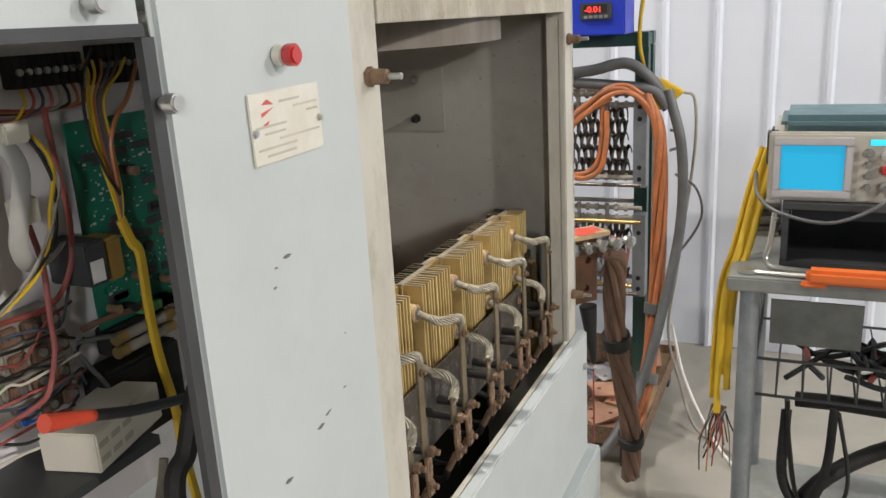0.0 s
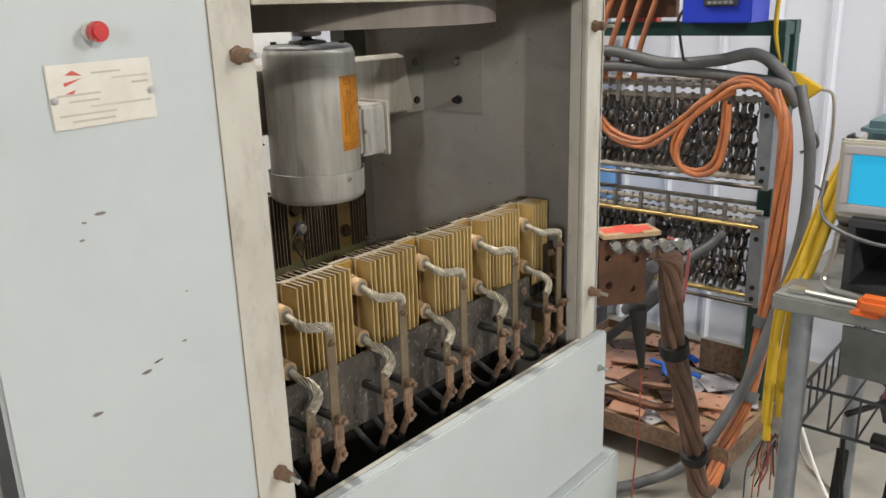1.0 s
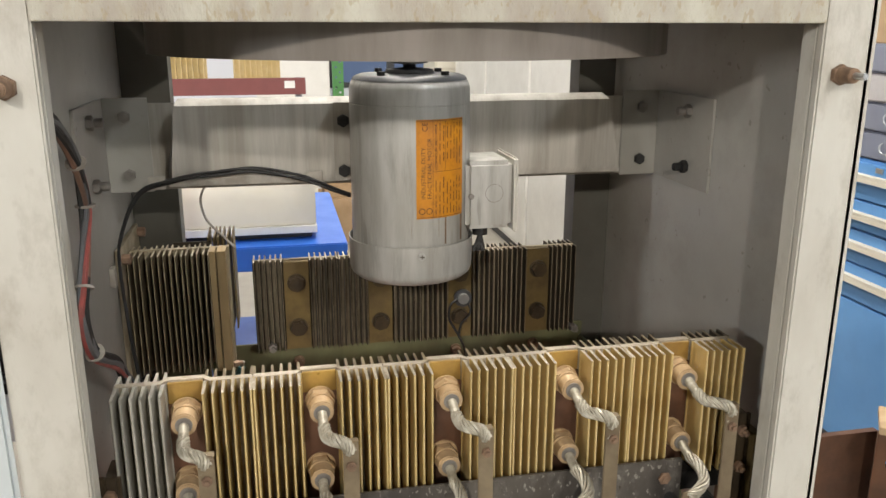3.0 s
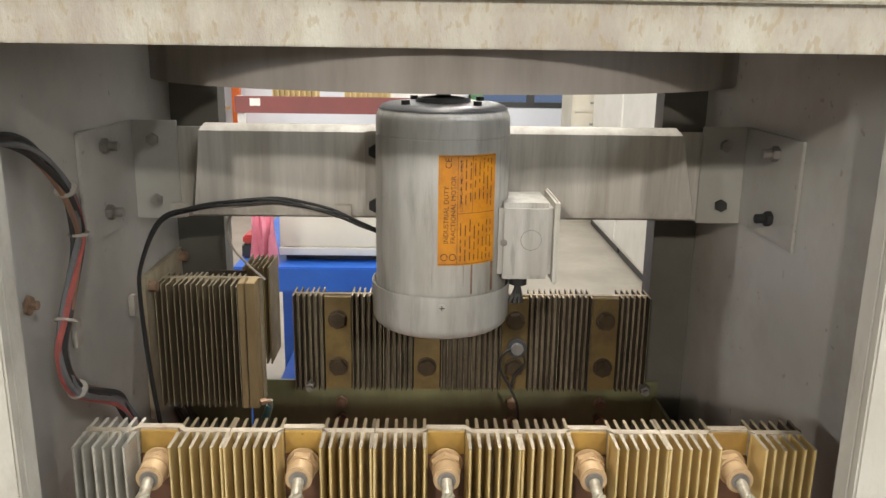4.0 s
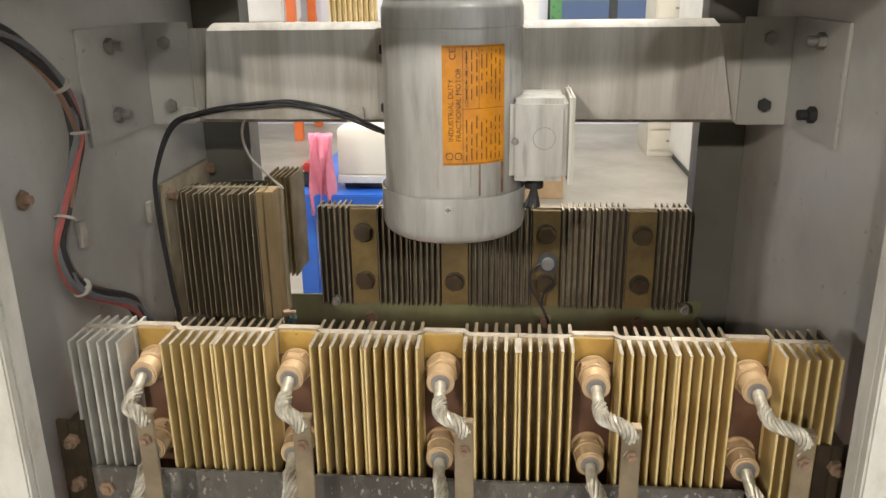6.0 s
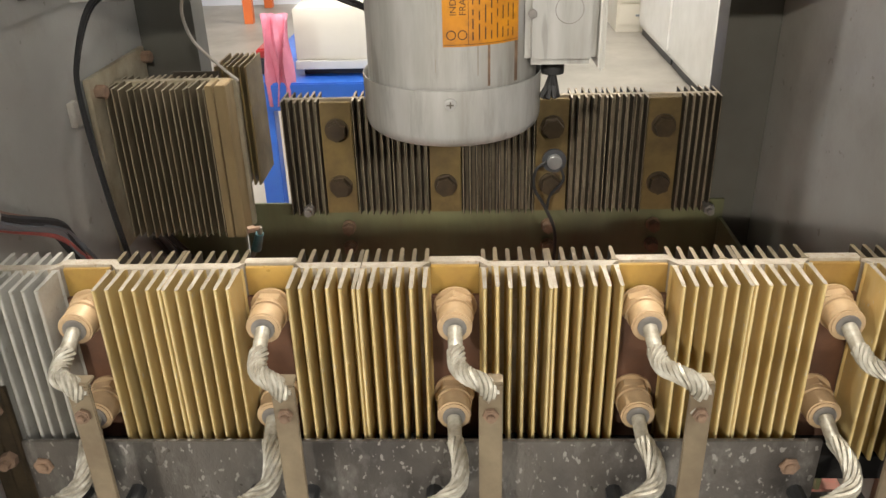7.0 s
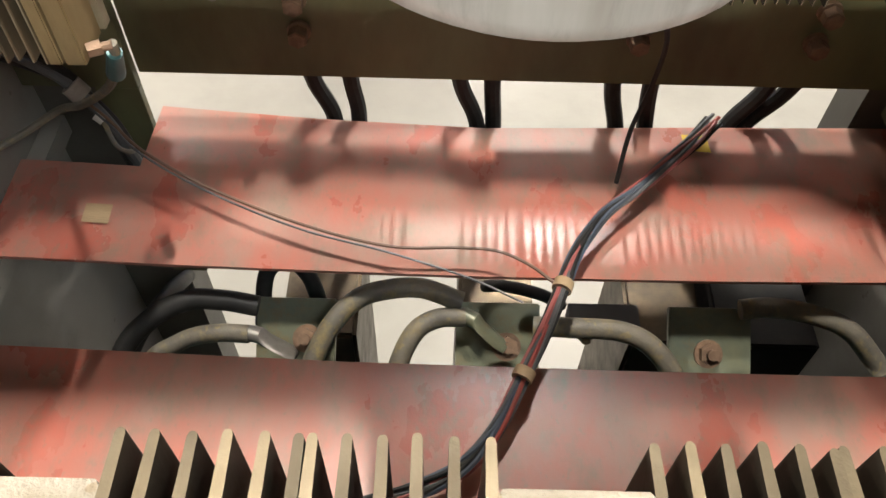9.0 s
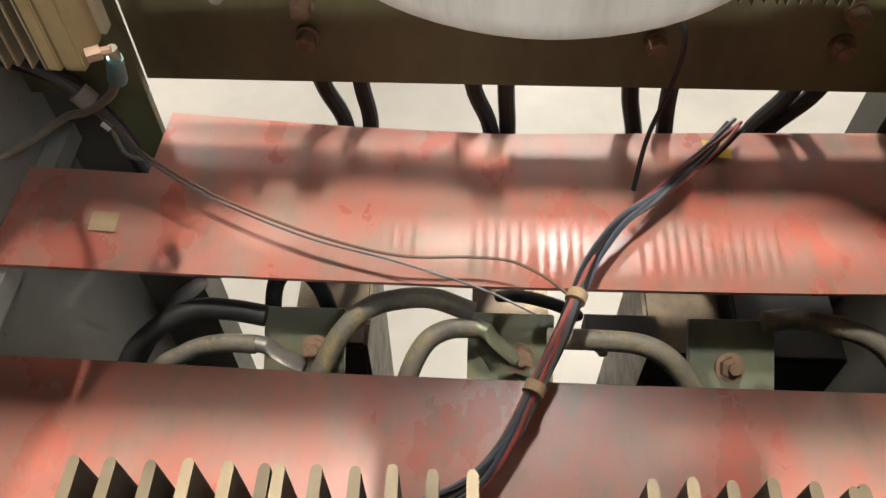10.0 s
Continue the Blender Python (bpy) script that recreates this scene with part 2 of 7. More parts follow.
M_GREYINK = mat("faded_grey_print", (0.50, 0.47, 0.40), rough=0.6, dirt=0, bump=0)
M_REDINK = mat("red_print", (0.55, 0.10, 0.08), rough=0.5, dirt=0, bump=0)
M_REDPAINT = mat("red_spray_paint", (0.62, 0.06, 0.03), (0.55, 0.08, 0.05), 0.6, 0, 30, 120, 0.2, 0.1, dirt_colour=(0.5, 0.35, 0.2))
M_WOOD = mat("bare_wood", (0.46, 0.33, 0.19), (0.38, 0.26, 0.14), 0.65, 0, 12, 120, 0.3, 0.15, stretch=(1, 4, 1))
M_CARD = mat("brown_cardboard", (0.42, 0.29, 0.17), (0.36, 0.24, 0.13), 0.75, 0, 8, 120, 0.15, 0.1)
M_REDLENS = mat("red_button_plastic", (0.52, 0.03, 0.03), (0.46, 0.03, 0.03), 0.3, 0, 20, 160, 0.1, 0.0, coat=0.4)
M_CLIP = mat("red_orange_plastic", (0.78, 0.10, 0.05), (0.7, 0.08, 0.04), 0.4, 0, 20, 160, 0.05, 0.05)
M_PINK = mat("pink_cloth", (0.72, 0.26, 0.34), (0.64, 0.20, 0.28), 0.85, 0, 12, 120, 0.1, 0.3)
M_MAROON = mat("maroon_fibre_board", (0.20, 0.055, 0.05), (0.16, 0.045, 0.042), 0.45, 0, 6, 120, 0.1, 0.05)
M_ORANGEPAINT = mat("orange_rack_paint", (0.72, 0.16, 0.03), (0.64, 0.14, 0.03), 0.45, 0, 6, 120, 0.1, 0.05)
M_GREENRACK = mat("green_rack_paint", (0.10, 0.30, 0.09), (0.08, 0.25, 0.08), 0.45, 0, 6, 120, 0.1, 0.05)
M_BENCHTOP = mat("worn_bench_grey", (0.24, 0.245, 0.23), (0.18, 0.185, 0.175), 0.5, 0, 10, 120, 0.35, 0.1)
M_SCOPE = mat("beige_instrument_case", (0.50, 0.47, 0.40), (0.44, 0.41, 0.35), 0.5, 0, 8, 120, 0.12, 0.04)
M_CHARCOAL = mat("charcoal_plastic", (0.035, 0.037, 0.04), (0.05, 0.052, 0.055), 0.45, 0, 8, 160, 0.1, 0.05)
M_TEAL = mat("teal_vinyl_pouch", (0.09, 0.16, 0.18), (0.07, 0.13, 0.15), 0.5, 0, 10, 120, 0.15, 0.1)
M_BUS = mat("green_grey_bus_plate", (0.21, 0.215, 0.135), (0.12, 0.145, 0.115), 0.4, 0.4, 16, 160, 0.8, 0.1, dirt_colour=(0.24, 0.13, 0.035))
M_VARNISH = mat("teal_varnished_core", (0.05, 0.15, 0.15), (0.04, 0.11, 0.11), 0.35, 0.1, 14, 160, 0.3, 0.08)
M_SCREEN = glow("lit_blue_screen", (0.02, 0.36, 0.62), 0.75)
M_LED = glow("red_led_digits", (1.0, 0.04, 0.03), 3.0)
M_CYAN = glow("cyan_readout", (0.05, 0.7, 0.9), 0.7)

M_DIRTYBROWN = mat("stained_brown_cable", (0.13, 0.075, 0.05), (0.20, 0.11, 0.07), 0.55, 0, 12, 160, 0.4, 0.1)
M_GREYRIBBON = mat("grey_ribbon", (0.36, 0.35, 0.32), (0.30, 0.29, 0.27), 0.5, 0, 12, 160, 0.2, 0.05)
M_GLASS = bpy.data.materials.new("window_glass")
M_GLASS.use_nodes = True
_g = M_GLASS.node_tree.nodes["Principled BSDF"]
_g.inputs["Transmission Weight"].default_value, _g.inputs["Roughness"].default_value, _g.inputs["IOR"].default_value = 1.0, 0.0, 1.1
M_OUTDOORS = bpy.data.materials.new("outdoors")
M_OUTDOORS.use_nodes = True
_n, _l = M_OUTDOORS.node_tree.nodes, M_OUTDOORS.node_tree.links
_tc, _sep, _mr, _no, _mx, _ng = (_n.new("ShaderNode" + k) for k in ("TexCoord", "SeparateXYZ", "MapRange", "TexNoise", "Mix", "Mix"))
_no.inputs["Scale"].default_value = 3.0
_mx.data_type = _ng.data_type = "RGBA"
_mr.inputs[1].default_value, _mr.inputs[2].default_value = 2.10, 2.16
_l.new(_tc.outputs["Object"], _sep.inputs[0])
_l.new(_sep.outputs[2], _mr.inputs[0])
_l.new(_tc.outputs["Object"], _no.inputs["Vector"])
_ng.inputs[6].default_value, _ng.inputs[7].default_value = (0.16, 0.24, 0.08, 1), (0.55, 0.62, 0.45, 1)
_l.new(_no.outputs["Fac"], _ng.inputs[0])
_mx.inputs[6].default_value = (0.16, 0.22, 0.36, 1)
_l.new(_mr.outputs[0], _mx.inputs[0])
_l.new(_ng.outputs[2], _mx.inputs[7])
_p = _n["Principled BSDF"]
_p.inputs["Base Color"].default_value = (0.02, 0.02, 0.02, 1)
_l.new(_mx.outputs[2], _p.inputs["Emission Color"])
_p.inputs["Emission Strength"].default_value = 0.9


# ---------------------------------------------------------------- mesh helpers
def box(bm, x0, x1, y0, y1, z0, z1, bevel=0.0, m=None):
    mm = Matrix.Translation(((x0 + x1) / 2, (y0 + y1) / 2, (z0 + z1) / 2)) @ Matrix.Diagonal((abs(x1 - x0), abs(y1 - y0), abs(z1 - z0), 1))
    vs = bmesh.ops.create_cube(bm, size=1, matrix=mm)["verts"]
    if bevel:
        es = list({e for v in vs for e in v.link_edges})
        r = bmesh.ops.bevel(bm, geom=es, offset=bevel, segments=2, affect="EDGES")
        vs = r["verts"]
    if m is not None:
        bmesh.ops.transform(bm, matrix=m, verts=vs)
    return vs


def cyl(bm, p0, p1, r, seg=16, r2=None, roll=0.0, bevel=0.0):
    p0, p1 = Vector(p0), Vector(p1)
    d = p1 - p0
    mm = Matrix.Translation((p0 + p1) / 2) @ d.to_track_quat("Z", "Y").to_matrix().to_4x4() @ Matrix.Rotation(roll, 4, "Z")
    vs = bmesh.ops.create_cone(bm, cap_ends=True, segments=seg, radius1=r, radius2=r if r2 is None else r2, depth=d.length, matrix=mm)["verts"]
    if bevel:
        es = list({e for v in vs for e in v.link_edges if len(e.link_faces) == 2 and any(len(f.verts) > 4 for f in e.link_faces)})
        bmesh.ops.bevel(bm, geom=es, offset=bevel, segments=2, affect="EDGES")
    return vs


def hexa(bm, p0, p1, r, roll=0.0, bevel=0.0):
    return cyl(bm, p0, p1, r, 6, roll=roll, bevel=bevel)


def spline(pts, n=8):
    """Points of a smooth line through pts."""
    pts = [Vector(p) for p in pts]
    q = [pts[0] * 2 - pts[1]] + pts + [pts[-1] * 2 - pts[-2]]
    out = []
    for i in range(1, len(q) - 2):
        a, b, c, d = q[i - 1:i + 3]
        for k in range(n):
            t = k / n
            out.append(0.5 * ((2 * b) + (c - a) * t + (2 * a - 5 * b + 4 * c - d) * t * t + (3 * b - a - 3 * c + d) * t ** 3))
    return out + [pts[-1]]


def tube(bm, line, r, seg=8, flat=1.0):
    """A round (or flattened) tube along a list of points."""
    line = [Vector(p) for p in line]
    side = Vector((0.31, 0.17, 0.93)).normalized()
    rings = []
    for i, p in enumerate(line):
        d = (line[min(i + 1, len(line) - 1)] - line[max(i - 1, 0)]).normalized()
        side = (side - d * side.dot(d))
        side = side.normalized() if side.length > 1e-4 else d.orthogonal().normalized()
        up = d.cross(side)
        rings.append([bm.verts.new(p + side * (r * math.cos(2 * math.pi * k / seg)) + up * (r * flat * math.sin(2 * math.pi * k / seg))) for k in range(seg)])
    for a, b in zip(rings, rings[1:]):
        for k in range(seg):
            bm.faces.new((a[k], a[(k + 1) % seg], b[(k + 1) % seg], b[k]))
    bm.faces.new(rings[0][::-1])
    bm.faces.new(rings[-1])


def cable(bm, pts, r, seg=8, n=8):
    tube(bm, spline(pts, n), r, seg)


def rope_strands(pts, r, strands=6, turns=3.0, n=12):
    """The lines of strands twisted round a smooth line."""
    line = spline(pts, n)
    side = Vector((0.2, 0.9, 0.3))
    frames, out = [], []
    for i, p in enumerate(line):
        d = (line[min(i + 1, len(line) - 1)] - line[max(i - 1, 0)]).normalized()
        side = (side - d * side.dot(d)).normalized()
        frames.append((p, side.copy(), d.cross(side)))
    for s in range(strands):
        path = []
        for i, (p, u, w) in enumerate(frames):
            a = 2 * math.pi * (s / strands + turns * i / (len(frames) - 1))
            path.append(p + (u * math.cos(a) + w * math.sin(a)) * r * 0.68)
        out.append(path)
    return out


ORIGIN = {}


def mesh_of(name, bm, material, origin, smooth=True):
    bmesh.ops.translate(bm, verts=bm.verts, vec=-Vector(origin))
    bmesh.ops.recalc_face_normals(bm, faces=bm.faces)
    me = bpy.data.meshes.new(name)
    bm.to_mesh(me)
    bm.free()
    if smooth:
        me.shade_smooth()
        me.set_sharp_from_angle(angle=radians(35))
    me.materials.append(material)
    return me


def thing(name, at, label, category, group="", kind=""):
    ob = new(name)
    ob.location = at
    ob.empty_display_size = 0.05
    ORIGIN[ob.name] = Vector(at)
    return tagged(ob, label, category, group, kind)


def part(name, bm, material, parent, label=""):
    at = ORIGIN[parent.name]
    ob = new(name, mesh_of(name, bm, material, at))
    ob.parent = parent
    ORIGIN[ob.name] = at
    return tagged(ob, label) if label else ob


def solo(name, bm, material, label, category, group="", kind=""):
    lo = Vector((min(v.co.x for v in bm.verts), min(v.co.y for v in bm.verts), min(v.co.z for v in bm.verts)))
    hi = Vector((max(v.co.x for v in bm.verts), max(v.co.y for v in bm.verts), max(v.co.z for v in bm.verts)))
    at = Vector(((lo.x + hi.x) / 2, (lo.y + hi.y) / 2, lo.z))
    ob = new(name, mesh_of(name, bm, material, at))
    ob.location = at
    ORIGIN[ob.name] = at
    return tagged(ob, label, category, group, kind)


def B():
    return bmesh.new()


def boxes(*rows, bevel=0.0):
    bm = B()
    for r in rows:
        box(bm, *r, bevel=bevel)
    return bm


def plate_holes(bm, x0, x1, z0, z1, y0, y1, holes, axis="y", seg=12):
    """An upright plate with round holes; holes: (x, z, r)."""
    outer = [(x0, z0), (x1, z0), (x1, z1), (x0, z1)]
    loops = [outer] + [[(hx + hr * math.cos(2 * math.pi * k / seg), hz + hr * math.sin(2 * math.pi * k / seg)) for k in range(seg)] for hx, hz, hr in holes]
    put = {"y": lambda a, b, c: (a, c, b), "x": lambda a, b, c: (c, a, b), "z": lambda a, b, c: (a, b, c)}[axis]
    allv = []
    for y in (y0, y1):
        es, layer = [], []
        for lp in loops:
            vs = [bm.verts.new(put(a, b, y)) for a, b in lp]
            es += [bm.edges.new((vs[i], vs[(i + 1) % len(vs)])) for i in range(len(vs))]
            layer.append(vs)
        bmesh.ops.triangle_fill(bm, edges=es, use_beauty=True)
        allv.append(layer)
    for a, b in zip(*allv):
        for i in range(len(a)):
            j = (i + 1) % len(a)
            bm.faces.new((a[i], a[j], b[j], b[i]))


# ---------------------------------------------------------------- the hall
tagged(solo("floor", boxes((-8, 2.6, -8, 9, -0.2, 0)), M_CONCRETE, "worn polished grey-beige concrete workshop floor", "floor", kind="structure"), "", "")


def ribbed_wall():
    """The sheet-metal wall on the east side, with upright ribs."""
    bm = B()
    prof = []
    y = -8.0
    while y < 9:
        prof += [(y, 2.46), (y + 0.175, 2.46), (y + 0.187, 2.44), (y + 0.203, 2.44), (y + 0.215, 2.46)]
        y += 0.215
    prev = None
    for yy, x in prof:
        cur = [bm.verts.new((x, yy, 0)), bm.verts.new((x, yy, 4.2)), bm.verts.new((2.6, yy, 4.2)), bm.verts.new((2.6, yy, 0))]
        if prev:
            for k in range(4):
                bm.faces.new((prev[k], prev[(k + 1) % 4], cur[(k + 1) % 4], cur[k]))
        prev = cur
    return solo("wall_east", bm, M_WALL, "white ribbed sheet metal workshop wall", "wall", kind="structure")


ribbed_wall()
# unseen walls and roof close the hall; their dark tone limits bounced light
solo("wall_west", boxes((-8.2, -8, -8, 9, 0, 4.2)), M_FARWALL, "plain unseen wall, kept dark grey to cut bounced light", "wall", kind="structure")
solo("wall_south", boxes((-8, 2.44, -8.2, -8, 0, 4.2)), M_FARWALL, "plain unseen wall, kept dark grey to cut bounced light", "wall", kind="structure")
solo("ceiling", boxes((-8.2, 2.6, -8.2, 9.2, 4.2, 4.4)), M_CEIL, "plain unseen roof, kept dark grey to cut bounced light", "ceiling", kind="structure")

# ---------------------------------------------------------------- the rectifier cabinet
CAB = thing("rectifier_cabinet", (0, 0.3, 0), "open light grey steel rectifier cabinet with front panels removed", "electrical cabinet")
part("side_wall", boxes((-0.413, -0.410, 0.012, 0.66, 0.02, 1.53)), M_INNER, CAB, "dusty grey painted inner wall")
part("side_wall", boxes((0.410, 0.413, 0.012, 0.66, 0.02, 1.53)), M_INNER, CAB, "dusty grey painted inner wall")
part("lower_side_wall", boxes((0.414, 0.418, 0.0, 0.66, 0.08, 1.53)), M_PAINT, CAB)


def post(x0, x1, lip):
    """A folded front post: face, and the lip that turns into the cabinet."""
    bm = B()
    box(bm, x0, x1, 0.0, 0.012, 0.60, 1.60, 0.002)
    if lip:
        box(bm, lip[0], lip[1], 0.0125, 0.035, 0.60, 1.504, 0.001)
    return bm


part("front_post", post(-0.4275, -0.368, (-0.3705, -0.368)), M_FRAME, CAB, "dirty yellowed grey front post")
part("front_post", post(0.362, 0.4235, (0.362, 0.3645)), M_FRAME, CAB, "dirty yellowed grey front post")
part("top_rail", boxes((-0.368, 0.362, -0.002, 0.010, 1.505, 1.60), (-0.368, 0.362, 0.010, 0.03, 1.505, 1.508), bevel=0.0008), M_RAIL, CAB, "flaking cream painted top rail")
part("rail_lip", boxes((-0.43, 0.425, -0.011, -0.0023, 1.5415, 1.60), bevel=0.0015), M_RAIL, CAB, "folded edge of the top cover")
bm = B()
plate_holes(bm, -0.41, 0.41, 0.012, 0.66, 1.532, 1.536, [(0, 0.34, 0.315)], "z", 48)
part("top_plate", bm, M_INNER, CAB)
bm = B()
for k in range(64):
    a0, a1 = 2 * math.pi * k / 64, 2 * math.pi * (k + 1) / 64
    c = [(math.cos(a) * r, 0.34 + math.sin(a) * r) for a in (a0, a1) for r in (0.326, 0.323)]
    v = [[bm.verts.new((x, y, z)) for x, y in c] for z in (1.470, 1.5315)]
    for q in ((0, 2, 3, 1),):
        bm.faces.new([v[0][i] for i in q])
        bm.faces.new([v[1][i] for i in q])
    bm.faces.new((v[0][0], v[0][2], v[1][2], v[1][0]))
    bm.faces.new((v[0][1], v[0][3], v[1][3], v[1][1]))
bmesh.ops.remove_doubles(bm, verts=bm.verts, dist=1e-5)
part("fan_ring", bm, M_DARKRING, CAB, "dull grey round fan shroud ring")
part("back_post", boxes((-0.4095, -0.337, 0.615, 0.66, 0.0, 1.5315)), M_POST, CAB, "dark grey rear post")
part("back_post", boxes((0.343, 0.4095, 0.615, 0.66, 0.0, 1.5315)), M_POST, CAB, "dark grey rear post")
part("lower_front_panel", boxes((-0.418, 0.4285, -0.022, -0.001, 0.572, 0.852), bevel=0.003), M_PAINT, CAB, "light grey lower front panel")
part("panel_top_flange", boxes((-0.415, 0.4255, -0.0005, 0.008, 0.847, 0.8505)), M_FRAME, CAB)
part("base_panel", boxes((-0.43, 0.455, -0.045, -0.005, 0.05, 0.5715), bevel=0.004), M_PAINT, CAB, "light grey base panel")
part("cover_panel", boxes((-0.700, -0.4295, -0.006, 0.004, 0.60, 1.60), bevel=0.0045), M_PAINT, CAB, "light grey cover panel with chipped paint")
part("cover_base", boxes((-0.704, -0.431, -0.006, 0.02, 0.05, 0.5985)), M_PAINT, CAB)
for x, z, s in ((-0.578, 1.311, 1.0), (-0.595, 1.305, 0.5), (-0.600, 1.288, 0.6), (-0.5535, 1.13, 1.0), (-0.541, 1.137, 0.7), (-0.537, 1.138, 0.7), (-0.612, 1.105, 1.0), (-0.505, 1.15, 0.5), (-0.495, 1.205, 0.4)):
    bm = B()
    vs = [bm.verts.new((x + s * 0.007 * math.cos(k * 1.05) * random.uniform(0.5, 1.1), -0.0063, z + s * 0.0026 * math.sin(k * 1.05) * random.uniform(0.5, 1.2))) for k in range(6)]
    bm.faces.new(vs)
    part("paint_chip", bm, M_DULLSTEEL, CAB)


def stud(x, z, panel=False):
    """A rusty stand-off with a bright threaded tip."""
    y = -0.022 if panel else 0.0
    bm = B()
    if panel:
        hexa(bm, (x, y, z), (x, y - 0.008, z), 0.007, bevel=0.001)
        s = part("stud", bm, M_ZINC, CAB)
    else:
        hexa(bm, (x, y, z), (x, y - 0.006, z), 0.0105)
        cyl(bm, (x, y - 0.006, z), (x, y - 0.024, z), 0.0085, 12, 0.0075, bevel=0.001)
        s = part("stud", bm, M_RUST, CAB, "rusty brown stand-off stud")
    bm = B()
    cyl(bm, (x, y - (0.008 if panel else 0.024), z), (x, y - (0.022 if panel else 0.04), z), 0.0035, 10, bevel=0.0008)
    part("threaded_tip", bm, M_ZINC, s)


for x, z in ((-0.394, 1.452), (-0.392, 0.925), (0.384, 1.455), (0.394, 0.944)):
    stud(x, z)
stud(0.399, 0.782, True)

bm = B()
hexa(bm, (-0.4098, 0.129, 1.254), (-0.4055, 0.129, 1.254), 0.0105, bevel=0.001)
cyl(bm, (-0.4055, 0.129, 1.254), (-0.399, 0.129, 1.254), 0.005, 10)
part("wall_stud", bm, M_RUST, CAB, "rusty stud in the inner wall")

# name plate and push button on the cover panel
NP = thing("name_plate", (-0.557, -0.008, 1.40), "tilted off-white metal name plate with faded print", "name plate")
bm = B()
box(bm, -0.053, 0.053, -0.0022, -0.0002, -0.030, 0.030, 0.0009)
np_m = pose(-0.557, -0.0062, 1.4265, 0, -1.0, 0)
bmesh.ops.transform(bm, matrix=np_m, verts=bm.verts)
part("plate", bm, M_PLATE, NP)
for rows, m_ in (([(-0.010 + 0.02 * (k % 3) - 0.045 * (k > 2), 0.02 - 0.0062 * k, 0.03 + 0.013 * ((k * 7) % 4)) for k in range(8)], M_GREYINK),):
    for x, z, w in rows:
        bm = B()
        x = max(-0.046, x)
        box(bm, x, min(x + w, 0.048), -0.0026, -0.0022, z - 0.0010, z + 0.0010)
        bmesh.ops.transform(bm, matrix=np_m, verts=bm.verts)
        part("printed_line", bm, m_, NP)
bm = B()
for pts in (((-0.038, 0.013), (-0.019, 0.0165), (-0.037, 0.0095)), ((-0.036, 0.020), (-0.028, 0.024), (-0.019, 0.0185)), ((-0.038, 0.003), (-0.030, 0.002), (-0.027, 0.006))):
    bm.faces.new([bm.verts.new((x, -0.0025, z)) for x, z in pts])
bmesh.ops.transform(bm, matrix=np_m, verts=bm.verts)
part("red_arrows", bm, M_REDINK, NP)
for x in (-0.049, 0.049):
    bm = B()
    p = np_m @ Vector((x, -0.002, -0.002))
    cyl(bm, p, p + Vector((0, -0.003, 0)), 0.0035, 10, bevel=0.0008)
    part("screw", bm, M_ZINC, NP)
BT = thing("push_button", (-0.561, -0.0065, 1.47), "round red push button with pale collar", "button")
bm = B()
cyl(bm, (-0.5615, -0.0065, 1.484), (-0.5615, -0.016, 1.484), 0.0090, 24, bevel=0.0012)
part("collar", bm, M_PLATE, BT)
bm = B()
cyl(bm, (-0.5615, -0.016, 1.484), (-0.5615, -0.028, 1.484), 0.0095, 24, bevel=0.0025)
part("cap", bm, M_REDLENS, BT)


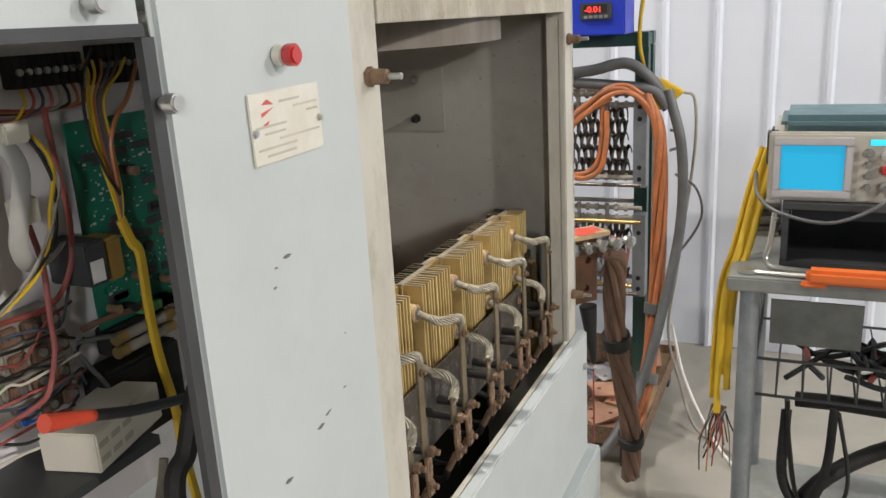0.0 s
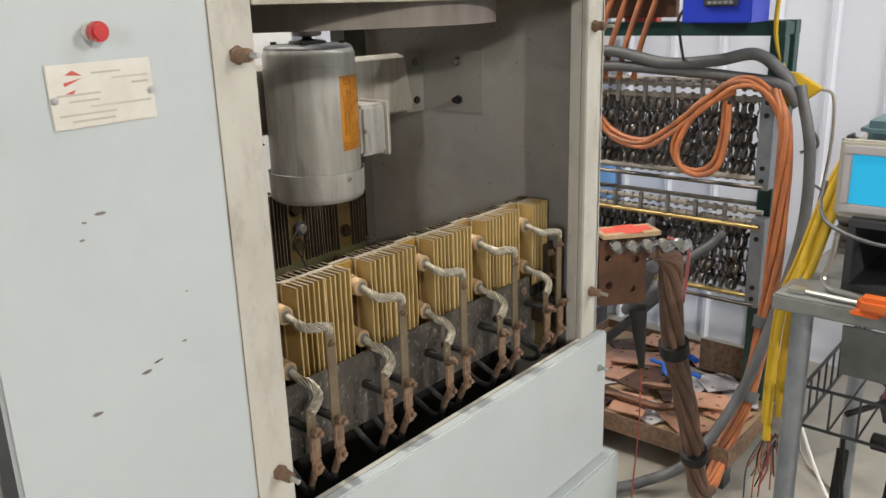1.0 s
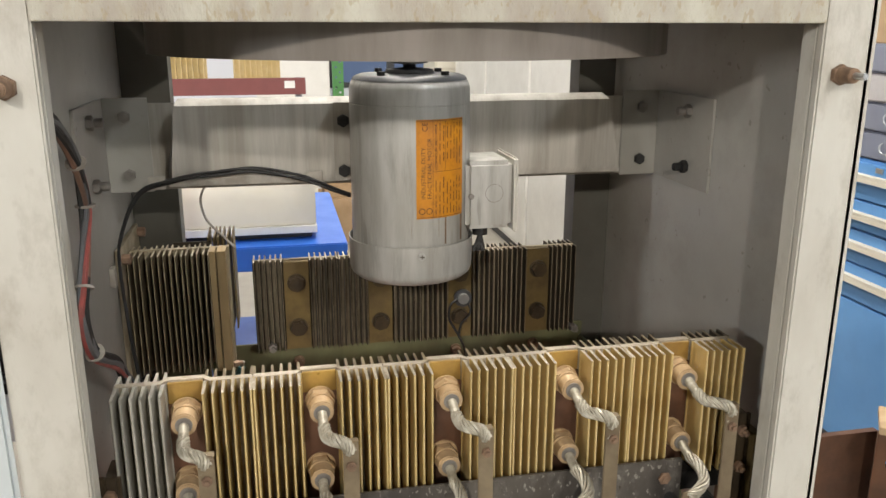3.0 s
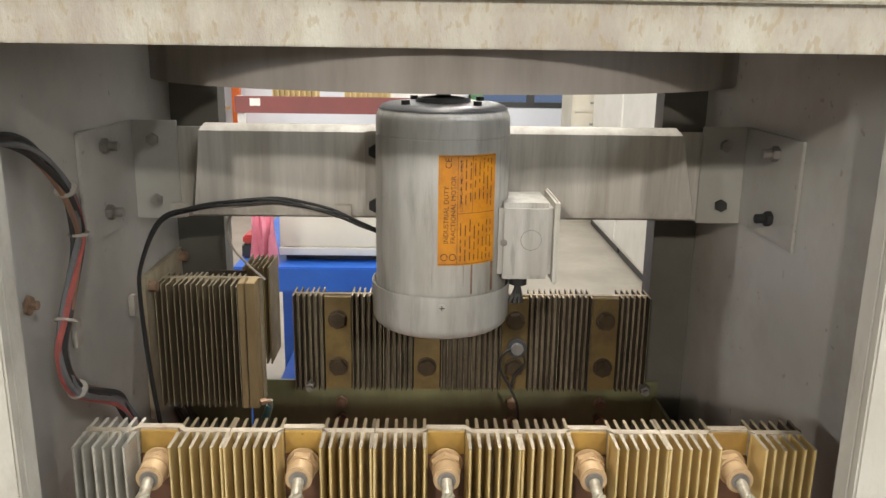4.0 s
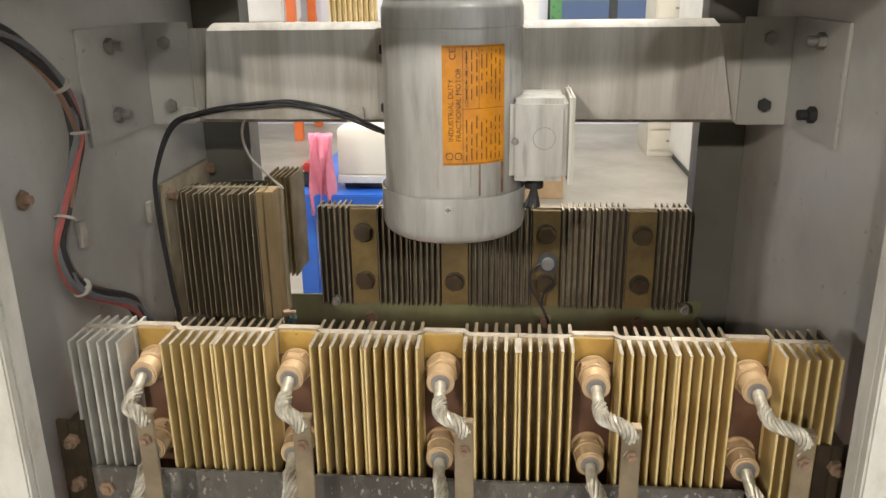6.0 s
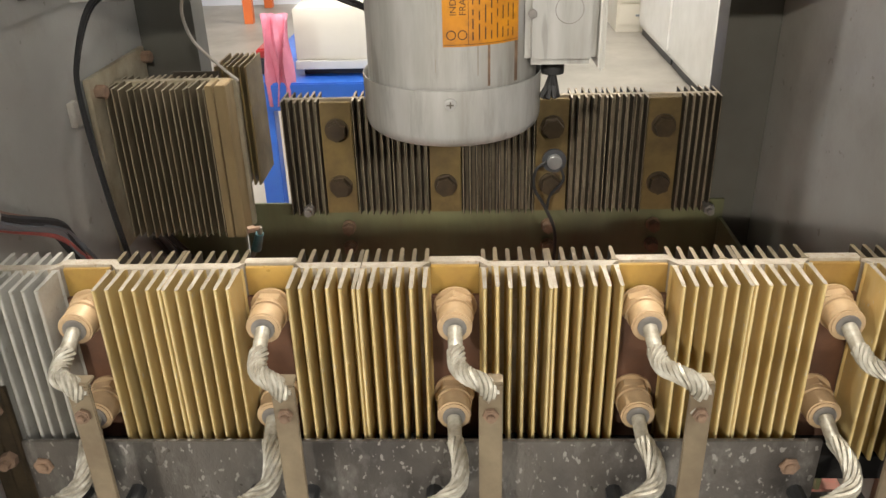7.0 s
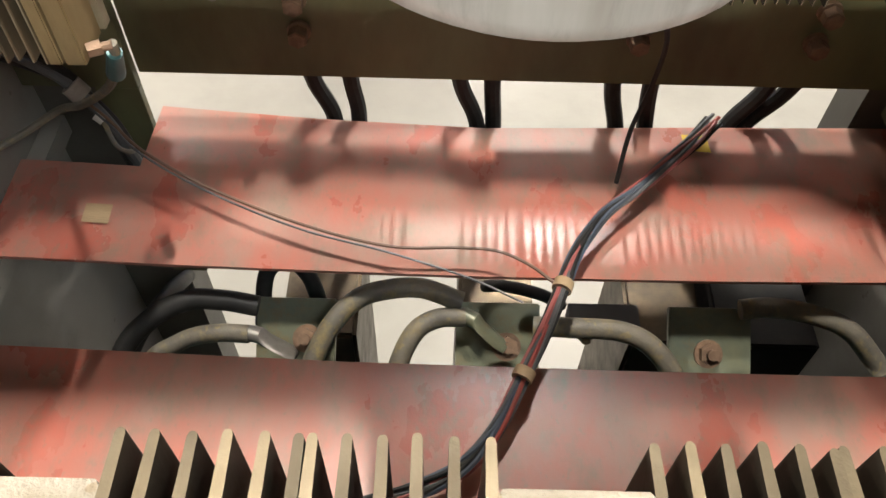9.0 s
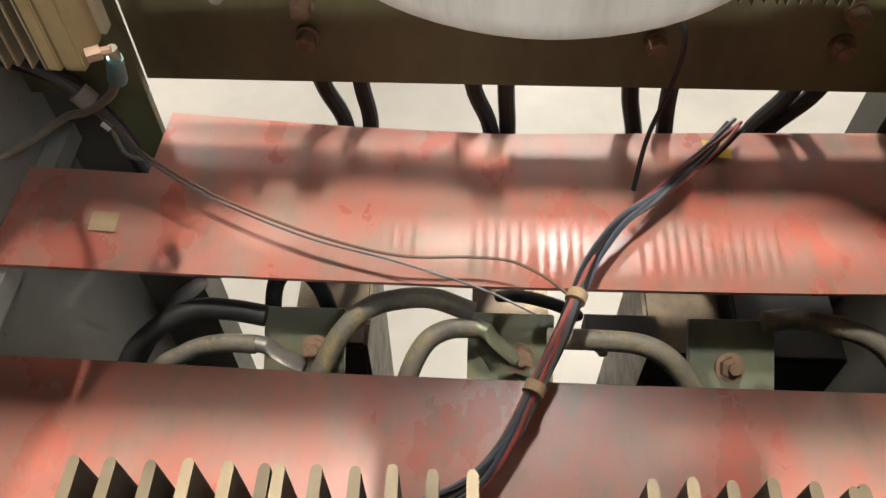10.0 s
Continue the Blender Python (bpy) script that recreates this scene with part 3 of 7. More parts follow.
# ---------------------------------------------------------------- motor and its beam
def channel_beam():
    bt = thing("motor_mounting_beam", (0, 0.43, 1.285), "dusty grey formed steel beam bolted across the cabinet", "beam")
    bm = B()
    # raised channel: the face with its folded flanges
    rows = [(-0.325, 0.335, 1.288), (-0.319, 0.330, 1.30), (-0.309, 0.310, 1.398), (-0.305, 0.304, 1.405)]
    prof_y = [0.408, 0.402, 0.402, 0.410]
    front, back = [], []
    for (xa, xb, z), y in zip(rows, prof_y):
        front.append([bm.verts.new((xa, y, z)), bm.verts.new((xb, y, z))])
    rim_t = [bm.verts.new((-0.305, 0.420, 1.4065)), bm.verts.new((0.305, 0.420, 1.4065))]
    rim_b = [bm.verts.new((-0.327, 0.44, 1.284)), bm.verts.new((0.337, 0.44, 1.284))]
    seq = [rim_b] + front + [rim_t]
    for a, b in zip(seq, seq[1:]):
        bm.faces.new((a[0], a[1], b[1], b[0]))
    for s in (0, 1):
        bm.faces.new([r[s] for r in seq])
    bm.faces.new((rim_b[0], rim_b[1], rim_t[1], rim_t[0]))
    part("channel", bm, M_BEAM, bt)
    part("web_plate", boxes((-0.375, 0.375, 0.4405, 0.4445, 1.279, 1.399)), M_BEAM, bt)
    for s in (-1, 1):
        bm = B()
        xa, xb = sorted((s * 0.4098, s * 0.4058))
        box(bm, xa, xb, 0.272, 0.4395, 1.277, 1.407, 0.0008)
        xa, xb = sorted((s * 0.4057, s * 0.347))
        box(bm, xa, xb, 0.4355, 0.4398, 1.277, 1.407, 0.0008)
        br = part("angle_bracket", bm, M_INNER, bt)
        for z in (1.385, 1.305):
            bm = B()
            x = s * 0.4057
            hexa(bm, (x, 0.335, z), (x - s * 0.009, 0.335, z), 0.0095, bevel=0.0012)
            cyl(bm, (x - s * 0.009, 0.335, z), (x - s * 0.020, 0.335, z), 0.006, 10, bevel=0.001)
            part("bolt", bm, M_BLACK if s > 0 and z < 1.35 else M_DULLSTEEL, br)
            bm = B()
            hexa(bm, (s * 0.378, 0.4354, z - 0.003), (s * 0.378, 0.4280, z - 0.003), 0.0085, bevel=0.0012)
            part("bolt", bm, M_BLACK if s > 0 and z < 1.35 else M_DULLSTEEL, br)
    bm = B()
    box(bm, -0.098, -0.07, 0.398, 0.4015, 1.29, 1.40, 0.001)
    part("foot_strap", bm, M_BEAM, bt)
    for z in (1.375, 1.305):
        bm = B()
        hexa(bm, (-0.085, 0.398, z), (-0.085, 0.389, z), 0.009, bevel=0.001)
        part("bolt", bm, M_BLACK, bt)
    return bt


channel_beam()


def motor():
    mt = thing("fan_motor", (0, 0.34, 1.15), "grey vertical industrial fan motor with orange data label", "electric motor")

    def lathe(prof, seg=64):
        bm = B()
        rings = [[bm.verts.new((r * math.cos(2 * math.pi * k / seg), 0.34 + r * math.sin(2 * math.pi * k / seg), z)) for k in range(seg)] for r, z in prof]
        for a, b in zip(rings, rings[1:]):
            for k in range(seg):
                bm.faces.new((a[k], a[(k + 1) % seg], b[(k + 1) % seg], b[k]))
        bm.faces.new(rings[0][::-1])
        bm.faces.new(rings[-1])
        return bm

    part("housing", lathe([(0.078, 1.20), (0.0805, 1.21), (0.0805, 1.404), (0.0798, 1.4045), (0.0798, 1.4055), (0.0805, 1.406), (0.0800, 1.425), (0.077, 1.433), (0.070, 1.438), (0.045, 1.4405)]), M_MOTOR, mt)
    part("fan_cowl", lathe([(0.0, 1.1685), (0.068, 1.1692), (0.077, 1.1715), (0.0825, 1.176), (0.0848, 1.183), (0.0855, 1.2225), (0.0858, 1.2245), (0.0848, 1.2248), (0.0835, 1.2225), (0.0830, 1.2145)]), M_MOTOR, mt, "smooth rounded grey fan cowl")
    part("end_plate", lathe([(0.0765, 1.4345), (0.0735, 1.4385), (0.066, 1.4412), (0.02, 1.4418)]), M_CHARCOAL, mt, "oily black end plate")
    bm = lathe([(0.012, 1.4405), (0.033, 1.4425), (0.031, 1.447), (0.012, 1.449), (0.0085, 1.4495), (0.0085, 1.53)], 32)
    part("shaft", bm, M_BLACK, mt, "black shaft seal and shaft")
    bm = lathe([(0.012, 1.4535), (0.024, 1.455), (0.0255, 1.458), (0.0255, 1.482), (0.012, 1.4845)], 32)
    part("shaft_collar", bm, M_DULLSTEEL, mt, "dull grey fan hub collar")
    for a in (0.7, 2.2, 3.9, 5.4):
        bm = B()
        x, y = 0.06 * math.cos(a), 0.34 + 0.06 * math.sin(a)
        hexa(bm, (x, y, 1.4385), (x, y, 1.446), 0.0055)
        part("bolt", bm, M_BLACK, mt)
    bm = B()
    x, y = 0.0, 0.34 - 0.0852
    cyl(bm, (x, y + 0.001, 1.2135), (x, y - 0.004, 1.2135), 0.0052, 16, bevel=0.0012)
    cs = part("screw", bm, M_ZINC, mt)
    part("slot", boxes((x - 0.0032, x + 0.0032, y - 0.0044, y - 0.0039, 1.2130, 1.2140), (x - 0.0005, x + 0.0005, y - 0.0043, y - 0.0038, 1.2107, 1.2163)), M_DARKBOLT, cs)
    # curved data label
    def curved(a0, a1, z0, z1, r, n=14):
        b2 = B()
        va = [[b2.verts.new((r * math.sin(a0 + (a1 - a0) * k / n), 0.34 - r * math.cos(a0 + (a1 - a0) * k / n), z)) for k in range(n + 1)] for z in (z0, z1)]
        for k in range(n):
            b2.faces.new((va[0][k], va[0][k + 1], va[1][k + 1], va[1][k]))
        return b2
    lab = part("data_label", curved(-0.07, 0.83, 1.262, 1.389, 0.0809), M_LABEL, mt, "orange curved data label with dark print")
    # frame lines and small unreadable lines of print
    for a0, a1, z0, z1 in ((0.20, 0.206, 1.264, 1.387), (0.20, 0.80, 1.3225, 1.323), (0.42, 0.425, 1.323, 1.387), (-0.06, 0.82, 1.2635, 1.264), (-0.06, 0.82, 1.387, 1.3875)):
        part("printed_line", curved(a0, a1, z0, z1, 0.0812, 8), M_INK, lab)
    rng = random.Random(4)
    for k in range(8):
        a = 0.245 + 0.07 * k
        b2 = B()
        z = 1.267
        while z < 1.383:
            w = rng.uniform(0.004, 0.016)
            if not (1.318 < z + w and z < 1.326):
                c = curved(a, a + 0.014, z, min(z + w, 1.384), 0.0812, 2)
                me = bpy.data.meshes.new("tmp")
                c.to_mesh(me)
                c.free()
                b2.from_mesh(me)
                bpy.data.meshes.remove(me)
            z += w + rng.uniform(0.002, 0.007)
        tagged(part("fine_print", b2, M_INK, lab), kind="stuff")

    def words(text, a, z, size):
        cu = bpy.data.curves.new("words", "FONT")
        cu.body, cu.size = text, size
        tmp = bpy.data.objects.new("words", cu)
        me = bpy.data.meshes.new_from_object(tmp)
        bpy.data.objects.remove(tmp)
        b2 = B()
        b2.from_mesh(me)
        bpy.data.meshes.remove(me)
        bmesh.ops.triangulate(b2, faces=b2.faces)
        for v in b2.verts:
            u, w = v.co.x, v.co.y
            ang = a - w / 0.0813
            v.co = Vector((0.0813 * math.sin(ang), 0.34 - 0.0813 * math.cos(ang), z + u))
        return part("lettering", b2, M_INK, lab)

    words("INDUSTRIAL DUTY", 0.075, 1.288, 0.0078)
    words("FRACTIONAL MOTOR", 0.175, 1.288, 0.0078)
    words("LOW VOLT", 0.275, 1.325, 0.0052)
    words("HIGH VOLT", 0.275, 1.356, 0.0052)
    words("CE", 0.11, 1.374, 0.010)
    for zc in (1.268, 1.276):
        b2 = B()
        for k in range(20):
            t0, t1 = 2 * math.pi * k / 20, 2 * math.pi * (k + 1) / 20
            q = []
            for t, rr in ((t0, 0.0042), (t1, 0.0042), (t1, 0.0033), (t0, 0.0033)):
                ang = (0.02 if zc < 1.27 else 0.14) + rr * math.cos(t) / 0.0812
                q.append(b2.verts.new((0.0813 * math.sin(ang), 0.34 - 0.0813 * math.cos(ang), 1.272 + rr * math.sin(t))))
            b2.faces.new(q)
        part("round_mark", b2, M_INK, lab)
    for a, z0, z1, w in ((0.42, 1.226, 1.262, 0.030), (0.30, 1.236, 1.262, 0.014), (-0.16, 1.240, 1.252, 0.010), (0.78, 1.226, 1.262, 0.05)):
        part("rust_run", curved(a, a + w, z0, z1, 0.0807, 3), M_RUST if w > 0.02 else M_CERAM, mt)
    # terminal box on the side
    bm = B()
    box(bm, 0.066, 0.130, 0.285, 0.372, 1.238, 1.330, 0.006)
    tb = part("terminal_box", bm, M_MOTOR, mt, "grey terminal box with rust-stained lid")
    part("lid", boxes((0.1305, 0.1365, 0.281, 0.376, 1.233, 1.334), bevel=0.0025), M_FRAME, tb, "yellowed rusty lid edge")
    bm = B()
    for k in range(28):
        t0, t1 = 2 * math.pi * k / 28, 2 * math.pi * (k + 1) / 28
        bm.faces.new([bm.verts.new((0.104 + rr * math.cos(t), 0.2847, 1.287 + rr * math.sin(t))) for t, rr in ((t0, 0.0125), (t1, 0.0125), (t1, 0.0118), (t0, 0.0118))])
    part("knock_out", bm, M_DULLSTEEL, tb)
    bm = B()
    cyl(bm, (0.072, 0.2852, 1.284), (0.072, 0.281, 1.284), 0.004, 12, bevel=0.001)
    part("screw", bm, M_DULLSTEEL, tb)
    bm = B()
    cyl(bm, (0.095, 0.325, 1.239), (0.095, 0.325, 1.222), 0.011, 12)
    part("cable_stub", bm, M_BLACK, tb, "cut black cable stub")
    for k in range(7):
        a = k * 0.9
        bm = B()
        cable(bm, [(0.095, 0.325, 1.224), (0.094 + 0.004 * math.cos(a), 0.323, 1.21), (0.092 + 0.008 * math.cos(a), 0.322 + 0.005 * math.sin(a), 1.199)], 0.0028, 5, 3)
        part("frayed_wire", bm, M_BLACK, tb)
    return mt


motor()


# ---------------------------------------------------------------- heat sinks
def fin_mesh(name, t, y0, y1, yb0, yb1, z0, z1, side, edge):
    """A fin with a front and a back blade, its edges in a second material."""
    bm = B()
    for root, tip in ((y1, y0), (yb0, yb1)):
        d = 1 if tip > root else -1
        half = [(0.95, root), (0.5, root + d * 0.0018), (0.42, tip - d * t * 0.45), (0.32, tip - d * t * 0.15), (0.14, tip)]
        ring = [(w * t, y) for w, y in half] + [(-w * t, y) for w, y in reversed(half)]
        lo, hi = ([bm.verts.new((x, y, z)) for x, y in ring] for z in (z0, z1))
        bm.faces.new(lo[::-1])
        bm.faces.new(hi)
        for k in range(len(ring)):
            j = (k + 1) % len(ring)
            bm.faces.new((lo[k], lo[j], hi[j], hi[k]))
    bmesh.ops.recalc_face_normals(bm, faces=bm.faces)
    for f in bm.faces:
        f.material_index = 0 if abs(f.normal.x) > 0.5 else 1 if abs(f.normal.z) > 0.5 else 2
        # rear blades of gold fins: shade behind the web is put into darker colours
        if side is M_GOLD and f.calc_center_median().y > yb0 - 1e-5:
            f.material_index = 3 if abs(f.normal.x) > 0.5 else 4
    me = bpy.data.meshes.new(name)
    bm.to_mesh(me)
    bm.free()
    me.materials.append(side)
    me.materials.append(edge)
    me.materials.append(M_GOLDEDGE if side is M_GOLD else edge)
    me.materials.append(M_SHADEFIN)
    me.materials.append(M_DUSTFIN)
    return me


def heat_sink(at, pocket, half, fins, y_tip, y_web, y_back, z0, z1, side, edge, bar_mat, label, group, outer=None):
    """An extruded heat sink: web, fins on both faces, and a flat pocket in the middle. Numbers from its middle at `at`."""
    hs = thing("heat_sink", at, label, "heat sink", group)
    X, Y, Z = at
    if bar_mat:
        # the web steps back in the pocket
        bm = B()
        y0, y1 = Y + y_web[0], Y + y_web[1]
        pr = [(X - half + 0.0005, y0), (X - pocket - 0.004, y0), (X - pocket + 0.003, y0 + 0.009), (X + pocket - 0.003, y0 + 0.009), (X + pocket + 0.004, y0), (X + half - 0.0005, y0)]
        pb = [(x, y1 + (y - y0)) for x, y in pr]
        lo = [[bm.verts.new((x, y, Z + z)) for x, y in row] for z in (z0, z1) for row in (pr, pb)]
        f0, b0, f1, b1 = lo
        for k in range(5):
            bm.faces.new((f0[k], f0[k + 1], f1[k + 1], f1[k]))
            bm.faces.new((b0[k], b0[k + 1], b1[k + 1], b1[k]))
            bm.faces.new((f1[k], f1[k + 1], b1[k + 1], b1[k]))
            bm.faces.new((f0[k], f0[k + 1], b0[k + 1], b0[k]))
        for k in (0, 5):
            bm.faces.new((f0[k], f1[k], b1[k], b0[k]))
        part("web", bm, M_DUSTTOP, hs)
        part("backing_plate", boxes((X - pocket + 0.0035, X + pocket - 0.0035, Y + y_web[0] + 0.0045, Y + y_web[0] + 0.0086, Z + z0, Z + z1 - 0.002), bevel=0.0005), M_AMBER, hs, "amber varnished backing plate")
        part("mounting_bar", boxes((X - pocket + 0.003, X + pocket - 0.003, Y + y_web[0] + 0.0005, Y + y_web[0] + 0.0042, Z + z0 - 0.004, Z + z1 - 0.026), bevel=0.0008), bar_mat, hs, "flat tarnished mounting bar")
    else:
        bm = B()
        box(bm, X - half + 0.0005, X + half - 0.0005, Y + y_web[0], Y + y_web[1], Z + z0, Z + z1, 0.0006)
        part("web", bm, edge, hs)
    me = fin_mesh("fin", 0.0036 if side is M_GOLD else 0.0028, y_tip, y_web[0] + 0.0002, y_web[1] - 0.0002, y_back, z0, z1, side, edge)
    dusty = fin_mesh("fin", 0.0036, y_tip, y_web[0] + 0.0002, y_web[1] - 0.0002, y_back, z0, z1, outer, outer) if outer else me
    for s in (-1, 1):
        for k in range(fins):
            f = new("fin", dusty if s < 0 else me)
            f.parent = hs
            x = pocket + (half - 0.0016 - pocket) * k / (fins - 1)
            f.location = (s * x, random.uniform(-0.0006, 0.0006), random.uniform(-0.0008, 0.0008))
            f.rotation_euler = (0, random.uniform(-0.004, 0.004), random.uniform(-0.012, 0.012))
    return hs


FRONT = [-0.290, -0.143, 0.004, 0.151, 0.298]
for k, c in enumerate(FRONT):
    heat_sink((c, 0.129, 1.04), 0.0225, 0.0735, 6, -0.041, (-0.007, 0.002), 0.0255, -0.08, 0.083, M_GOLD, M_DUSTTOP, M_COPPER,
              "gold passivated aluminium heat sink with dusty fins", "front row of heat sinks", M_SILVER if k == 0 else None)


def diode(x, z, lower):
    """A stud diode: hex base, tan can and a twisted braid to its terminal."""
    d = thing("stud_diode", (x, 0.105, z), "tan stud diode with a twisted braided lead", "diode", "stud diodes on the heat sinks")
    bm = B()
    cyl(bm, (x, 0.1225, z), (x, 0.1205, z), 0.0172, 24)
    hexa(bm, (x, 0.1205, z), (x, 0.110, z), 0.0160, roll=0.5 + random.uniform(-0.4, 0.4), bevel=0.0012)
    part("hex_base", bm, M_TAN, d)
    bm = B()
    cyl(bm, (x, 0.110, z), (x, 0.1065, z), 0.0148, 24)
    cyl(bm, (x, 0.1065, z), (x, 0.0885, z), 0.0138, 24, 0.0134, bevel=0.0014)
    part("can", bm, M_TAN, d)
    bm = B()
    cyl(bm, (x, 0.0887, z), (x, 0.0873, z), 0.0092, 20)
    part("seal", bm, M_DULLSTEEL, d)
    bm = B()
    w = random.uniform(-0.003, 0.003)
    if lower:
        cyl(bm, (x, 0.088, z), (x + 0.001, 0.067, z - 0.009), 0.0056, 12, bevel=0.0008)
        pts = [(x + 0.001, 0.069, z - 0.008), (x + 0.004 + w, 0.051, z - 0.013), (x + 0.003 + w, 0.037, z - 0.024), (x - 0.008, 0.031, z - 0.034), (x - 0.017, 0.030, z - 0.039)]
    else:
        cyl(bm, (x, 0.088, z), (x + 0.001, 0.066, z - 0.008), 0.0056, 12, bevel=0.0008)
        pts = [(x + 0.001, 0.068, z - 0.007), (x + 0.003, 0.052, z - 0.010), (x + 0.010, 0.038 + w, z - 0.008), (x + 0.020, 0.031, z - 0.009), (x + 0.027, 0.031, z - 0.019)]
    # a few loose strands at the end
    e = Vector(pts[-1])
    lead = part("braided_lead", bm, M_BRAID, d, "twisted tinned copper braid")
    for s in rope_strands(pts, 0.0080 + random.uniform(-0.0006, 0.0006), 8, 1.0 if lower else 1.5, 9):
        bm = B()
        tube(bm, s, 0.0019, 5)
        part("strand", bm, M_BRAID, lead)
    for k in range(4):
        o = Vector((random.uniform(-0.008, 0.003), random.uniform(-0.003, 0.003), -random.uniform(0.006, 0.016)))
        bm = B()
        cable(bm, [e, e + o * 0.5 + Vector((0.001, 0, 0)), e + o], 0.0008, 4, 2)
        part("loose_strand", bm, M_BRAID, lead)
    return d


def bolt_front(bm, x, y, z, r=0.0072, l=0.012):
    hexa(bm, (x, y, z), (x, y - l * 0.55, z), r, roll=random.uniform(0, 1), bevel=0.0008)
    cyl(bm, (x, y - l * 0.55, z), (x, y - l, z), r * 0.55, 10, bevel=0.0006)


def connection(x, long):
    """A strap with its fuse link: the long one rises to the upper diode."""
    top = 1.078 if long else 0.972
    st = thing("terminal_strap", (x, 0.03, 0.87), ("long bronze terminal strap with fuse link and rusty bolts" if long else "short terminal strap with fuse link and rusty bolts"), "terminal strap", "terminal straps on the black board")
    w = 0.0085
    bm = B()
    box(bm, x - w, x + w, 0.0285, 0.0315, 0.928, top, 0.0008)
    if long:
        box(bm, x - w, x + w, 0.0285, 0.040, top, top + 0.0028, 0.0008)
    part("strap", bm, M_STRAP, st)
    bm = B()
    box(bm, x - 0.0095, x + 0.0095, 0.0235, 0.0282, 0.893, 0.930, 0.0015)
    box(bm, x - 0.0035, x + 0.0035, 0.0222, 0.0236, 0.905, 0.917, 0.0005)
    part("fuse_link", bm, M_RUST, st, "brown corroded fuse link")
    for z in ([1.054] if long else []) + [0.938, 0.884]:
        bm = B()
        bolt_front(bm, x, 0.0284 if z != 0.938 else 0.0234, z, 0.0078 if z < 1 else 0.0058, 0.016 if z < 1 else 0.008)
        part("bolt", bm, M_RUST, st, "rusty hex bolt")
    bm = B()
    cyl(bm, (x, 0.0320, 0.938), (x, 0.0755, 0.938), 0.007, 10)
    part("stand_off", bm, M_BLACK, st)
    bm = B()
    box(bm, x - 0.008, x + 0.008, 0.0215, 0.0283, 0.868, 0.893, 0.002)
    cyl(bm, (x, 0.03, 0.875), (x + 0.004, 0.045, 0.845), 0.0055, 10)
    part("cable_lug", bm, M_RUST, st)
    bm = B()
    cable(bm, [(x + 0.004, 0.045, 0.846), (x + 0.012, 0.06, 0.82), (x + 0.03, 0.10, 0.805), (x + 0.05, 0.16, 0.81)], 0.0055, 8, 5)
    part("tail_cable", bm, M_BLACK, st)
    return st


for c in FRONT:
    diode(c, 1.088, False)
    diode(c - 0.002, 1.004, True)
    connection(c + 0.026, True)
    connection(c - 0.019, False)

BB = thing("insulating_board", (-0.03, 0.078, 0.872), "scratched black insulating board in front of the heat sinks", "board")
part("board", boxes((-0.352, 0.293, 0.0757, 0.0800, 0.872, 0.989), bevel=0.0006), M_BLACKBOARD, BB)
for x in (-0.338, 0.27):
    bm = B()
    bolt_front(bm, x, 0.0756, 0.965, 0.0085, 0.006)
    part("bolt", bm, M_RUST, BB)

# added bar: fills the gap under the fins with black in place of shade
solo("sink_support", boxes((-0.36, 0.372, 0.098, 0.150, 0.930, 0.9545), bevel=0.0008), M_PIT, "added black bar that darkens the gap under the front heat sinks", "bar")
for x in (-0.369, 0.377):
    eb = thing("end_bracket", (x, 0.11, 0.86), "dark steel end bracket beside the front heat sinks", "bracket", "end brackets")
    part("upright", boxes((x - 0.006, x + 0.006, 0.085, 0.125, 0.86, 1.036), bevel=0.001), M_DARKBOLT, eb)
    part("flange", boxes((x - 0.019, x - 0.0063, 0.085, 0.090, 0.86, 1.036), (x + 0.0063, x + 0.010, 0.085, 0.090, 0.86, 1.036), bevel=0.0008), M_DARKBOLT, eb)
    for z in (1.015, 0.965, 0.90):
        bm = B()
        bolt_front(bm, x - 0.002, 0.0848, z, 0.0075, 0.014)
        part("bolt", bm, M_RUST, eb)

# row of heat sinks at the back
BACK = [-0.156, -0.0165, 0.122, 0.263]
# fin sides carry painted shade; only their edges keep the tan tone
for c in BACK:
    heat_sink((c, 0.578, 1.05), 0.0235, 0.0692, 6, -0.018, (-0.004, 0.004), 0.03, -0.078, 0.079, M_SHADEFIN, M_BACKEDGE, None,
              "aluminium heat sink with shade-darkened fin sides and dusty fin tips", "back row of heat sinks")
for c in BACK:
    fp = thing("clamp_plate", (c, 0.568, 0.975), "tarnished brass clamp plate with two hex bolts", "clamp plate", "clamp plates on the back heat sinks")
    part("plate", boxes((c - 0.0205, c + 0.0205, 0.5655, 0.5735, 0.973, 1.126), bevel=0.0008), M_SOOTBAR, fp)
    for z in (1.090, 1.012):
        bm = B()
        cyl(bm, (c, 0.5654, z), (c, 0.5635, z), 0.0155, 20)
        hexa(bm, (c, 0.5635, z), (c, 0.553, z), 0.0135, roll=random.uniform(0, 1), bevel=0.001)
        part("bolt", bm, M_DARKBOLT, fp, "oily dark hex bolt")
TH = thing("thermostat", (0.124, 0.55, 1.04), "small round thermostat switch with two thin leads", "thermostat")
bm = B()
cyl(bm, (0.124, 0.5525, 1.050), (0.124, 0.541, 1.050), 0.0095, 20, bevel=0.001)
part("disc", bm, M_ZINC, TH)
bm = B()
cyl(bm, (0.124, 0.5525, 1.050), (0.124, 0.5475, 1.050), 0.0155, 20)
part("flange", bm, M_CHARCOAL, TH)
bm = B()
